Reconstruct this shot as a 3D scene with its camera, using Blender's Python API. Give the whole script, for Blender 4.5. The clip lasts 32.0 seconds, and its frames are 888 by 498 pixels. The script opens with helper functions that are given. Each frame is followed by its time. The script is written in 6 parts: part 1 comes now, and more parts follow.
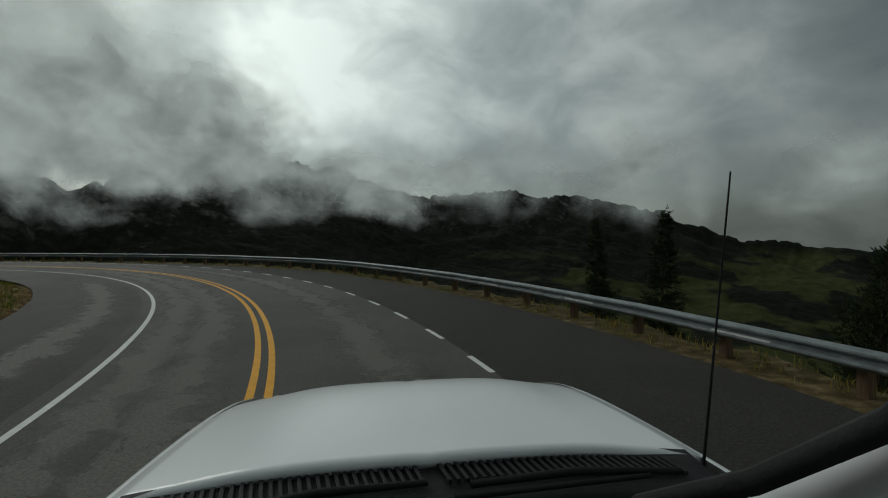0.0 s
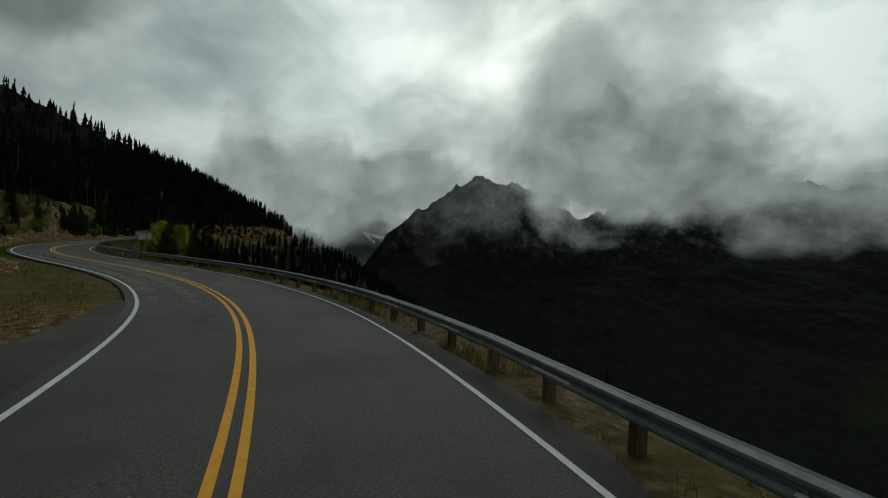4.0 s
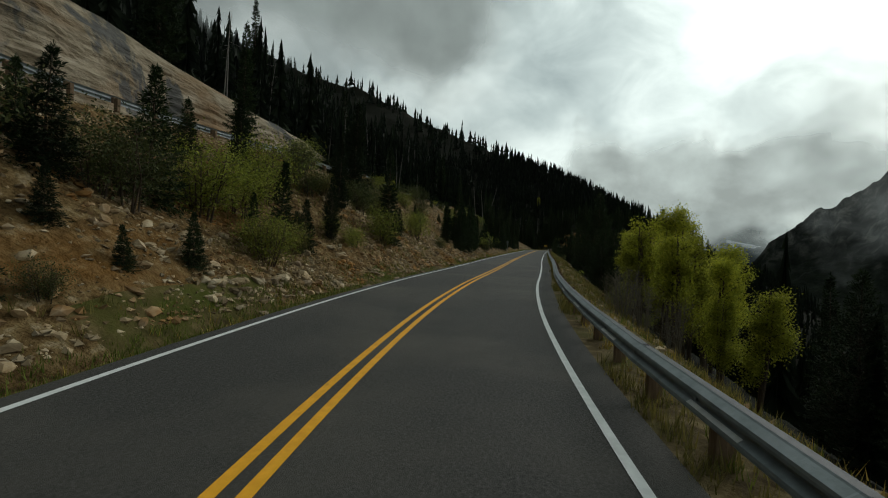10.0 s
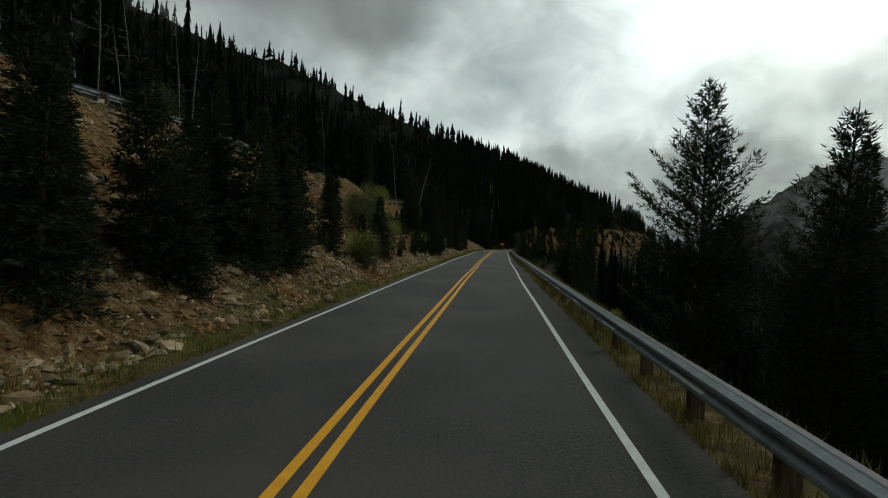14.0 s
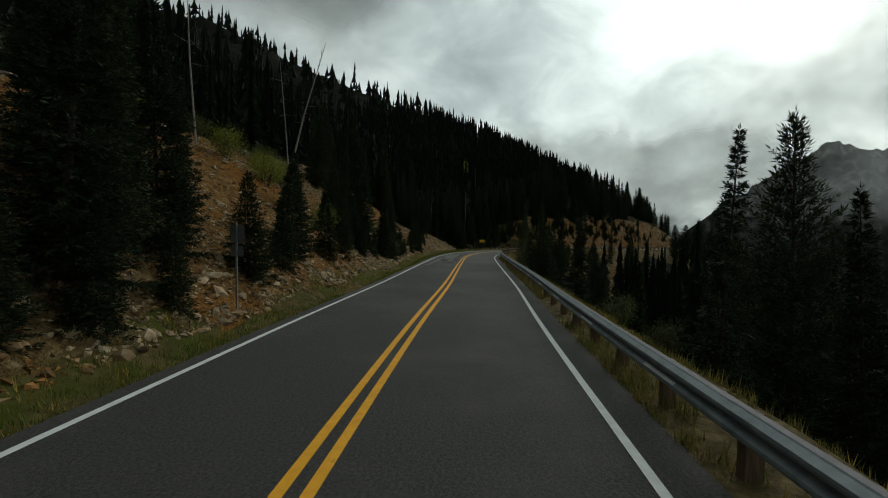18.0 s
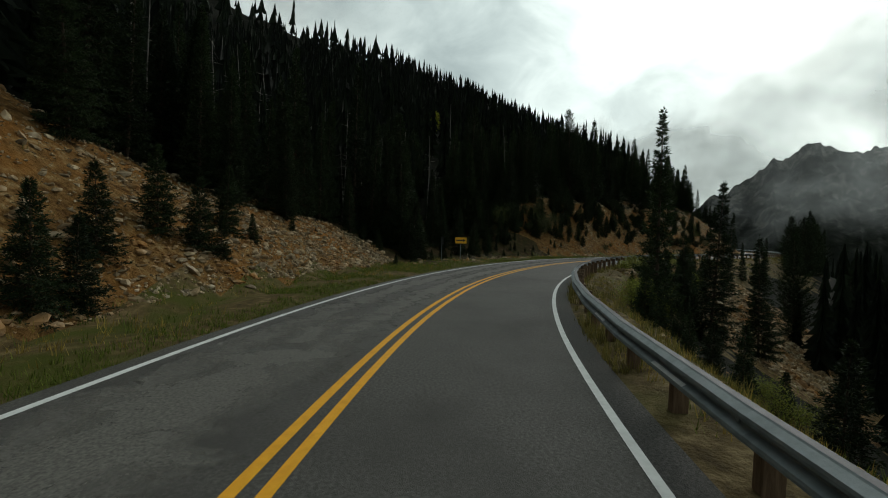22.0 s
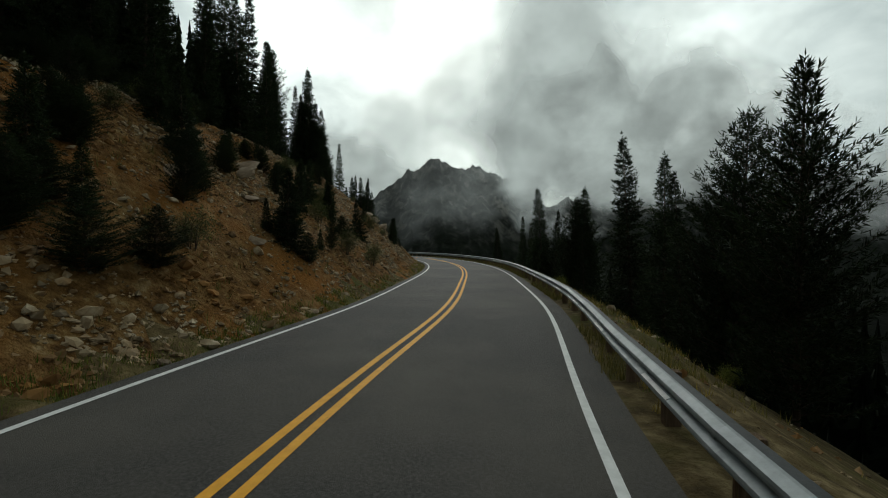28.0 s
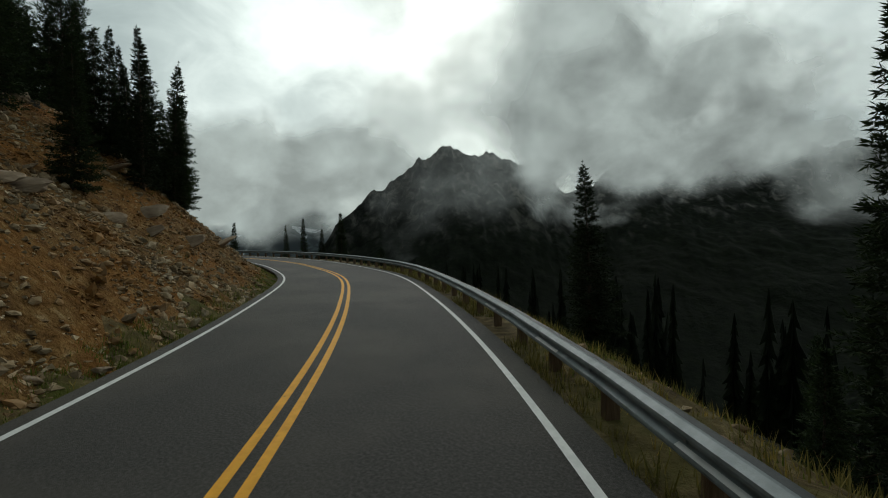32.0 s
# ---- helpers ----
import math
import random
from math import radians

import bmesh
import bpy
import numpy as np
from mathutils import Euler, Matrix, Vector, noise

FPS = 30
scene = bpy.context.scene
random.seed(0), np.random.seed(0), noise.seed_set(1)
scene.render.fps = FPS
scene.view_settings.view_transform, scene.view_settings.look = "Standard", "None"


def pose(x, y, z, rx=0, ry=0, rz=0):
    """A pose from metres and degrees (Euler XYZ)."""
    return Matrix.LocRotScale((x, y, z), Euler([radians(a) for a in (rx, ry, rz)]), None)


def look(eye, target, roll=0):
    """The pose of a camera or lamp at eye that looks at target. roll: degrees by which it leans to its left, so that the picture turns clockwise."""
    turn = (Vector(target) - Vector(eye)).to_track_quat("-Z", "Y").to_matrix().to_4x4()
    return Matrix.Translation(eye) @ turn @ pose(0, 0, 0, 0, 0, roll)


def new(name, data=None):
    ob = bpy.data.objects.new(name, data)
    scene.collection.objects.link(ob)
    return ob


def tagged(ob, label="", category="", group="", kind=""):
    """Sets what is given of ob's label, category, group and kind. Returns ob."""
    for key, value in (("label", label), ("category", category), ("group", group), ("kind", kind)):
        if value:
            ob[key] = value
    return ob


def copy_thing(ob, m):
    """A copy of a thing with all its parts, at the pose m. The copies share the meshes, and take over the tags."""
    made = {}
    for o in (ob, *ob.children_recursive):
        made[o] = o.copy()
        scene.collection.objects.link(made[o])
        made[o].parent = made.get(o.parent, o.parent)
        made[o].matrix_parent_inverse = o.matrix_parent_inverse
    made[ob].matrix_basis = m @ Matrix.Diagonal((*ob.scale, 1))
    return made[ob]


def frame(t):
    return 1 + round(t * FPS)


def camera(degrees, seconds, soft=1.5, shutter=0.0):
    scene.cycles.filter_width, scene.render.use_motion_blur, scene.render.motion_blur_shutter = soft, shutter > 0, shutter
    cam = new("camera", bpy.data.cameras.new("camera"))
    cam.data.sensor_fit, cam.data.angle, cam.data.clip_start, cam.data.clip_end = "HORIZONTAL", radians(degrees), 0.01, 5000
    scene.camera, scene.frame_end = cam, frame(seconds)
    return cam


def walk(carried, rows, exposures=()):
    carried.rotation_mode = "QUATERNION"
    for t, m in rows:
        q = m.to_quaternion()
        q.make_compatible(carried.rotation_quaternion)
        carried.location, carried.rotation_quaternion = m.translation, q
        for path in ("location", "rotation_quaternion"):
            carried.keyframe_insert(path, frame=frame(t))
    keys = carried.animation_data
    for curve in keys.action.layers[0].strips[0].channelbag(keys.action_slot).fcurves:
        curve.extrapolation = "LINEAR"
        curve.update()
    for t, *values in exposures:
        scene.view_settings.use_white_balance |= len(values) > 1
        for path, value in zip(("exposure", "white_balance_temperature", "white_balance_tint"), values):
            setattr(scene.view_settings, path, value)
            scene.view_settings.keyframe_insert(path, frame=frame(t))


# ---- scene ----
# ---- camera and its drive ----
cam = camera(87.4, 32.0, soft=1.05)
ROWS = [
    (0.0, 0.63, 0.14, 2.397, 87.74, 0.36, 0.53), (0.5, -0.65, 5.38, 2.421, 87.86, -0.32, 6.81), (1.0, -2.48, 10.43, 2.447, 88.03, -0.80, 13.19),
    (1.5, -4.77, 15.30, 2.479, 88.30, -1.14, 20.16), (2.0, -7.60, 19.85, 2.513, 88.54, -1.15, 27.52), (2.5, -11.22, 23.80, 2.492, 88.96, -1.27, 35.34),
    (3.0, -15.14, 27.42, 2.471, 89.24, -1.60, 42.64), (3.5, -19.64, 30.25, 2.448, 89.66, -2.45, 49.11), (4.0, -24.52, 32.41, 2.421, 89.80, -3.10, 55.34),
    (4.5, -29.32, 34.77, 2.397, 89.72, -3.17, 62.28), (5.0, -34.50, 36.32, 2.374, 89.70, -3.25, 69.49), (5.5, -39.89, 37.21, 2.351, 89.66, -3.41, 76.49),
    (6.0, -45.42, 37.47, 2.330, 89.59, -3.66, 82.97), (6.5, -51.01, 37.10, 2.308, 89.46, -4.03, 88.80), (7.0, -56.55, 35.63, 2.282, 89.07, -3.77, 93.98),
    (7.5, -62.03, 33.83, 2.177, 88.91, -3.68, 97.29), (8.0, -67.54, 32.06, 2.070, 88.74, -3.52, 98.42), (8.5, -73.11, 30.46, 2.013, 88.75, -3.17, 98.38),
    (9.0, -78.72, 29.17, 1.947, 88.72, -2.94, 97.93), (9.5, -84.37, 28.46, 1.941, 88.79, -2.63, 97.27), (10.0, -89.96, 27.95, 1.942, 88.87, -2.72, 96.04),
    (10.5, -95.43, 27.60, 1.978, 88.91, -2.55, 94.42), (11.0, -100.87, 27.85, 1.997, 88.93, -2.60, 93.53), (11.5, -106.32, 28.22, 2.028, 88.94, -2.59, 92.75),
    (12.0, -111.80, 28.70, 2.053, 88.93, -2.46, 92.11), (12.5, -117.29, 29.13, 2.090, 88.97, -2.25, 91.56), (13.0, -122.75, 29.77, 2.122, 88.97, -2.00, 90.96),
    (13.5, -128.13, 30.46, 2.133, 89.00, -1.96, 90.54), (14.0, -133.52, 30.94, 2.148, 88.89, -1.89, 90.06), (14.5, -138.94, 31.50, 2.169, 88.85, -2.13, 89.51),
    (15.0, -144.42, 32.08, 2.182, 89.05, -1.92, 89.15), (15.5, -149.97, 32.66, 2.192, 89.08, -1.76, 88.80), (16.0, -155.58, 33.27, 2.200, 88.94, -1.65, 88.42),
    (16.5, -161.26, 33.89, 2.205, 88.61, -1.58, 88.04), (17.0, -167.02, 34.51, 2.202, 88.50, -1.52, 87.81), (17.5, -172.87, 35.17, 2.199, 88.45, -1.37, 87.48),
    (18.0, -178.81, 35.84, 2.196, 88.46, -1.32, 87.15), (18.5, -184.84, 36.55, 2.200, 88.42, -1.53, 86.79), (19.0, -190.93, 37.30, 2.168, 88.47, -1.78, 86.42),
    (19.5, -197.08, 37.96, 2.121, 88.47, -1.62, 86.14), (20.0, -203.27, 38.85, 2.068, 88.44, -1.81, 85.77), (20.5, -209.54, 39.67, 2.035, 88.41, -1.79, 85.72),
    (21.0, -215.85, 40.55, 2.002, 88.34, -1.58, 85.65), (21.5, -222.18, 41.31, 1.984, 88.32, -1.84, 85.25), (22.0, -228.46, 42.27, 1.979, 88.13, -2.21, 84.36),
    (22.5, -234.58, 43.68, 1.922, 87.98, -2.11, 82.57), (23.0, -240.58, 45.31, 1.860, 87.96, -1.90, 80.19), (23.5, -246.34, 47.54, 1.841, 88.15, -1.55, 77.51),
    (24.0, -251.99, 50.02, 1.805, 88.02, -1.91, 73.86), (24.5, -257.47, 53.05, 1.845, 88.15, -1.08, 68.51), (25.0, -262.74, 56.56, 1.881, 88.08, -1.51, 64.05),
    (25.5, -267.61, 60.63, 1.896, 88.32, -1.57, 59.92), (26.0, -272.25, 64.89, 1.911, 88.73, -1.51, 55.55), (26.5, -276.39, 69.59, 1.927, 89.09, -1.26, 50.98),
    (27.0, -280.27, 74.37, 1.959, 89.37, -1.05, 47.75), (27.5, -283.97, 79.30, 1.985, 89.52, -0.85, 45.70), (28.0, -287.58, 84.27, 2.007, 89.58, -0.68, 44.60),
    (28.5, -291.16, 89.28, 2.026, 89.54, -0.52, 44.04), (29.0, -294.89, 94.16, 2.041, 89.36, -0.18, 43.55), (29.5, -298.78, 98.92, 2.075, 89.12, 0.22, 43.51),
    (30.0, -302.83, 103.56, 2.098, 88.88, 0.36, 43.64), (30.5, -306.96, 108.01, 2.114, 88.56, 0.62, 43.83), (31.0, -310.85, 112.48, 2.162, 88.79, 0.40, 44.10),
    (31.5, -314.99, 116.67, 2.185, 88.73, 0.67, 45.08), (32.0, -319.24, 120.74, 2.207, 88.47, 0.78, 46.48)]
walk(cam, [(t, pose(x, y, z, rx, ry, rz)) for t, x, y, z, rx, ry, rz in ROWS],
     [(0, -0.2), (4, -0.35), (6.5, 0.1), (9, 0.35), (13, 0.15), (18, 0.15), (20, 0.2), (23, 0.4), (26, 0.3), (29, 0.15), (32, 0.1)])

# ---- sky and sun ----
SUN_AZ, SUN_EL = radians(46), radians(30)      # azimuth counted from +y towards -x


def nd(tree, kind, **values):
    n = tree.nodes.new(kind)
    for k, v in values.items():
        if k in n.inputs:
            n.inputs[k].default_value = v
        else:
            setattr(n, k, v)
    return n


def make_world():
    w = bpy.data.worlds.new("sky")
    scene.world = w
    w.use_nodes = True
    t = w.node_tree
    t.nodes.clear()
    out = t.nodes.new("ShaderNodeOutputWorld")
    sky = t.nodes.new("ShaderNodeTexSky")
    sky.sky_type, sky.sun_disc = "NISHITA", False
    sky.sun_elevation, sky.sun_rotation = SUN_EL, -SUN_AZ
    geo = t.nodes.new("ShaderNodeTexCoord")
    mapping = nd(t, "ShaderNodeMapping")
    mapping.inputs["Scale"].default_value = (1.0, 1.0, 1.5)
    t.links.new(geo.outputs["Generated"], mapping.inputs["Vector"])
    big = nd(t, "ShaderNodeTexNoise", Scale=2.0, Detail=9.0, Roughness=0.46, Distortion=0.15)
    t.links.new(mapping.outputs[0], big.inputs["Vector"])
    puff = nd(t, "ShaderNodeTexNoise", Scale=6.5, Detail=9.0, Roughness=0.52, Distortion=0.5)
    t.links.new(mapping.outputs[0], puff.inputs["Vector"])
    both = t.nodes.new("ShaderNodeMix")
    both.inputs[0].default_value = 0.27
    t.links.new(big.outputs["Fac"], both.inputs[2])
    t.links.new(puff.outputs["Fac"], both.inputs[3])
    # brighter where the sun stands behind the cloud
    dot = nd(t, "ShaderNodeVectorMath", operation="DOT_PRODUCT")
    dot.inputs[1].default_value = (-math.sin(SUN_AZ) * math.cos(SUN_EL), math.cos(SUN_AZ) * math.cos(SUN_EL), math.sin(SUN_EL))
    t.links.new(geo.outputs["Generated"], dot.inputs[0])
    lobe = nd(t, "ShaderNodeMapRange")
    for k, v in (("From Min", -0.2), ("From Max", 1.0), ("To Min", 0.0), ("To Max", 1.0)):
        lobe.inputs[k].default_value = v
    t.links.new(dot.outputs["Value"], lobe.inputs["Value"])
    lobe2 = nd(t, "ShaderNodeMath", operation="POWER")
    lobe2.inputs[1].default_value = 2.7
    t.links.new(lobe.outputs[0], lobe2.inputs[0])
    ramp = t.nodes.new("ShaderNodeValToRGB")
    e = ramp.color_ramp.elements
    e[0].position, e[0].color = 0.37, (0.21, 0.262, 0.25, 1)
    e[1].position, e[1].color = 0.62, (0.80, 0.895, 0.835, 1)
    m = ramp.color_ramp.elements.new(0.49)
    m.color = (0.43, 0.505, 0.475, 1)
    t.links.new(both.outputs[0], ramp.inputs["Fac"])
    gain = nd(t, "ShaderNodeMath", operation="MULTIPLY_ADD")
    gain.inputs[1].default_value, gain.inputs[2].default_value = 1.16, 0.34
    t.links.new(lobe2.outputs[0], gain.inputs[0])
    scaled = nd(t, "ShaderNodeVectorMath", operation="SCALE")
    t.links.new(ramp.outputs["Color"], scaled.inputs[0])
    t.links.new(gain.outputs[0], scaled.inputs["Scale"])
    clear = nd(t, "ShaderNodeVectorMath", operation="SCALE")
    clear.inputs["Scale"].default_value = 0.10
    t.links.new(sky.outputs[0], clear.inputs[0])
    mix = t.nodes.new("ShaderNodeMix")
    mix.data_type = "RGBA"
    mix.inputs[0].default_value = 0.9
    t.links.new(clear.outputs[0], mix.inputs[6])
    t.links.new(scaled.outputs[0], mix.inputs[7])
    bg = nd(t, "ShaderNodeBackground", Strength=1.0)
    t.links.new(mix.outputs[2], bg.inputs["Color"])
    t.links.new(bg.outputs[0], out.inputs["Surface"])


make_world()
sun = new("sun", bpy.data.lights.new("sun", "SUN"))
sun.data.energy, sun.data.angle, sun.data.color = 0.5, radians(25), (1.0, 0.97, 0.92)
sun.matrix_world = look((-math.sin(SUN_AZ) * math.cos(SUN_EL) * 50, math.cos(SUN_AZ) * math.cos(SUN_EL) * 50, 50 * math.sin(SUN_EL)), (0, 0, 0))


# ---- materials ----
def material(name, ramp, scale=4.0, detail=6.0, rough=0.9, bump=0.3, fine=60.0, metal=0.0, stretch=(1, 1, 1), distort=0.0,
             second=None, second_scale=0.4, second_at=(0.45, 0.6), random_tone=0.0, island=False, bump_distance=0.02):
    """A surface from noise: a colour ramp, a second tone in larger patches, fine relief."""
    mat = bpy.data.materials.new(name)
    mat.use_nodes = True
    t = mat.node_tree
    bsdf = t.nodes["Principled BSDF"]
    bsdf.inputs["Roughness"].default_value, bsdf.inputs["Metallic"].default_value = rough, metal
    bsdf.inputs["Specular IOR Level"].default_value = 0.08 if rough >= 0.9 else 0.3 if rough >= 0.7 else 0.5
    co = t.nodes.new("ShaderNodeTexCoord")
    mp = nd(t, "ShaderNodeMapping")
    mp.inputs["Scale"].default_value = stretch
    t.links.new(co.outputs["Object"], mp.inputs["Vector"])
    n1 = nd(t, "ShaderNodeTexNoise", Scale=scale, Detail=detail, Roughness=0.6, Distortion=distort)
    t.links.new(mp.outputs[0], n1.inputs["Vector"])
    cr = t.nodes.new("ShaderNodeValToRGB")
    els = cr.color_ramp.elements
    for i, (p, c) in enumerate(ramp):
        el = els[i] if i < 2 else els.new(p)
        el.position, el.color = p, (*c, 1)
    t.links.new(n1.outputs["Fac"], cr.inputs["Fac"])
    colour = cr.outputs["Color"]
    if second:
        n2 = nd(t, "ShaderNodeTexNoise", Scale=second_scale, Detail=5.0, Roughness=0.6)
        t.links.new(mp.outputs[0], n2.inputs["Vector"])
        mr = nd(t, "ShaderNodeMapRange")
        mr.inputs["From Min"].default_value, mr.inputs["From Max"].default_value = second_at
        t.links.new(n2.outputs["Fac"], mr.inputs["Value"])
        mx = t.nodes.new("ShaderNodeMix")
        mx.data_type = "RGBA"
        mx.inputs[7].default_value = (*second, 1)
        t.links.new(mr.outputs[0], mx.inputs[0])
        t.links.new(colour, mx.inputs[6])
        colour = mx.outputs[2]
    if random_tone:
        src = t.nodes.new("ShaderNodeNewGeometry") if island else t.nodes.new("ShaderNodeObjectInfo")
        hs = nd(t, "ShaderNodeHueSaturation")
        mr = nd(t, "ShaderNodeMapRange")
        mr.inputs["To Min"].default_value, mr.inputs["To Max"].default_value = 1 - random_tone, 1 + random_tone
        t.links.new(src.outputs["Random Per Island" if island else "Random"], mr.inputs["Value"])
        t.links.new(mr.outputs[0], hs.inputs["Value"])
        t.links.new(colour, hs.inputs["Color"])
        colour = hs.outputs["Color"]
    t.links.new(colour, bsdf.inputs["Base Color"])
    if bump:
        n3 = nd(t, "ShaderNodeTexNoise", Scale=fine, Detail=4.0, Roughness=0.6)
        t.links.new(mp.outputs[0], n3.inputs["Vector"])
        bp = nd(t, "ShaderNodeBump", Strength=bump, Distance=bump_distance)
        t.links.new(n3.outputs["Fac"], bp.inputs["Height"])
        t.links.new(bp.outputs[0], bsdf.inputs["Normal"])
    return mat


M = {
    "asphalt": material("asphalt", [(0.36, (0.035, 0.0325, 0.0285)), (0.5, (0.054, 0.0505, 0.045)), (0.64, (0.083, 0.078, 0.070))], 26, 12, 0.8, 0.8, 110,
                        second=(0.098, 0.088, 0.073), second_scale=0.22, second_at=(0.46, 0.72)),
    "old_asphalt": material("old_asphalt", [(0.36, (0.060, 0.0565, 0.050)), (0.5, (0.088, 0.083, 0.074)), (0.64, (0.13, 0.122, 0.109))], 26, 12, 0.8, 0.6, 120,
                            second=(0.062, 0.058, 0.051), second_scale=0.25, second_at=(0.45, 0.65)),
    "worn_asphalt": material("worn_asphalt", [(0.36, (0.060, 0.056, 0.049)), (0.5, (0.105, 0.098, 0.086)), (0.64, (0.17, 0.159, 0.138))], 20.0, 12, 0.85, 0.7, 90,
                             distort=0.2, second=(0.058, 0.054, 0.047), second_scale=1.3, second_at=(0.45, 0.60)),
    "yellow_paint": material("yellow_paint", [(0.3, (0.74, 0.33, 0.012)), (0.7, (0.90, 0.43, 0.02))], 6, 6, 0.7, 0.2, 80,
                             second=(0.22, 0.14, 0.05), second_scale=5.0, second_at=(0.66, 0.76)),
    "white_paint": material("white_paint", [(0.3, (0.62, 0.62, 0.60)), (0.7, (0.80, 0.80, 0.78))], 6, 6, 0.7, 0.2, 80,
                            second=(0.2, 0.19, 0.18), second_scale=5.0, second_at=(0.68, 0.8)),
    "galvanized": material("galvanized_steel", [(0.3, (0.15, 0.175, 0.18)), (0.7, (0.25, 0.28, 0.285))], 5, 7, 0.58, 0.08, 40, metal=0.5,
                           second=(0.19, 0.20, 0.21), second_scale=0.9, second_at=(0.55, 0.75)),
    "post_wood": material("post_wood", [(0.3, (0.10, 0.065, 0.040)), (0.7, (0.22, 0.15, 0.095))], 9, 6, 0.9, 0.5, 30, stretch=(4, 4, 0.4), random_tone=0.25),
}


# ---- plan of the road ----
# points of the yellow line, about ten metres apart
CENTRE = [(-0.28, -0.41), (-3.00, 9.23), (-7.67, 18.12), (-14.35, 25.56), (-22.65, 30.90), (-32.10, 34.03), (-41.82, 35.60), (-51.76, 35.14),
          (-61.40, 32.81), (-70.93, 29.69), (-80.60, 27.32), (-90.50, 26.22), (-100.50, 26.13), (-110.50, 26.78), (-120.40, 27.90), (-130.40, 29.00),
          (-140.30, 30.00), (-150.20, 31.10), (-160.20, 32.20), (-170.10, 33.40), (-180.00, 34.50), (-190.00, 35.70), (-199.88, 37.06), (-209.78, 38.25),
          (-219.78, 39.47), (-229.65, 40.82), (-239.37, 42.89), (-248.78, 46.21), (-257.67, 50.86), (-265.96, 56.65), (-273.30, 63.53), (-279.88, 71.12),
          (-286.18, 78.84), (-292.23, 86.80), (-297.96, 95.00), (-304.36, 102.70), (-310.93, 110.19), (-317.91, 117.27), (-325.54, 123.80), (-333.61, 129.47),
          (-342.19, 134.50), (-351.51, 137.85)]
LANE_R, LANE_L = 3.16, 3.0       # widths of the lanes past the first bend


def lane_l(s):
    return np.interp(s, (60, 100), (2.73, LANE_L))


def lane_r(s):
    return np.interp(s, (60, 100), (3.67, LANE_R))


def centre_line():
    """The yellow line every half metre: arc length, place and heading, run on past both ends."""
    p = np.array(CENTRE)
    ext_b, h, q = [], radians(8), p[0].copy()
    for i in range(8):
        q = q - 10 * np.array((-math.sin(h), math.cos(h)))
        h -= radians(1.5)
        ext_b.insert(0, q.copy())
    ext_a, q = [], p[-1].copy()
    h = radians(76)
    for i in range(30):
        q = q + 10 * np.array((-math.sin(h), math.cos(h)))
        ext_a.append(q.copy())
        h = min(h + radians(9), radians(101))
    p = np.array(ext_b + list(p) + ext_a)
    out = []
    for i in range(1, len(p) - 2):
        a, b, c, d = p[i - 1], p[i], p[i + 1], p[i + 2]
        for u in np.linspace(0, 1, 20, endpoint=False):
            out.append(0.5 * (2 * b + (c - a) * u + (2 * a - 5 * b + 4 * c - d) * u * u + (3 * b - a - 3 * c + d) * u ** 3))
    o = np.array(out)
    s = np.concatenate(([0], np.cumsum(np.linalg.norm(np.diff(o, axis=0), axis=1))))
    start = s[np.argmin(np.linalg.norm(o - p[8], axis=1))]
    g = np.arange(s[0], s[-1], 0.5)
    x, y = np.interp(g, s, o[:, 0]), np.interp(g, s, o[:, 1])
    k = np.ones(9) / 9
    xs, ys = x.copy(), y.copy()
    xs[4:-4], ys[4:-4] = np.convolve(x, k, "valid"), np.convolve(y, k, "valid")
    return g - start, xs, ys, np.unwrap(np.arctan2(-np.gradient(xs), np.gradient(ys)))


CS, CX, CY, CH = centre_line()
S_FIRST, S_LAST = float(CS[0]), float(CS[-1])


def at(s, d):
    """The place s metres along the road and d metres to the left of the yellow line."""
    x, y, h = np.interp(s, CS, CX), np.interp(s, CS, CY), np.interp(s, CS, CH)
    return x - d * np.cos(h), y - d * np.sin(h), h


def locate(x, y):
    """For places in plan: arc length of the nearest point of the road and the distance to its left."""
    x, y = np.asarray(x, float), np.asarray(y, float)
    far = np.arange(40, 4200, 40.0)
    h0, h1 = CH[0], CH[-1]
    sx = np.concatenate((CX[0] + far[::-1] * np.sin(h0), CX[::4], CX[-1] - far * np.sin(h1)))
    sy = np.concatenate((CY[0] - far[::-1] * np.cos(h0), CY[::4], CY[-1] + far * np.cos(h1)))
    sh = np.concatenate((np.full(len(far), h0), CH[::4], np.full(len(far), h1)))
    ss = np.concatenate((CS[0] - far[::-1], CS[::4], CS[-1] + far))
    s, d = np.empty(x.shape), np.empty(x.shape)
    flat = [(x.ravel()[i:i + 4000], y.ravel()[i:i + 4000]) for i in range(0, x.size, 4000)]
    rs, rd = [], []
    for a, b in flat:
        q = (a[:, None] - sx) ** 2 + (b[:, None] - sy) ** 2
        k = q.argmin(1)
        ahead = -np.sin(sh[k]) * (a - sx[k]) + np.cos(sh[k]) * (b - sy[k])
        side = -np.cos(sh[k]) * (a - sx[k]) - np.sin(sh[k]) * (b - sy[k])
        rs.append(ss[k] + np.clip(ahead, -20, 20))
        rd.append(np.sign(side + 1e-9) * np.sqrt(q[np.arange(len(k)), k] - np.clip(ahead, -20, 20) ** 2  + 1e-9))
    return np.concatenate(rs).reshape(x.shape), np.concatenate(rd).reshape(x.shape)


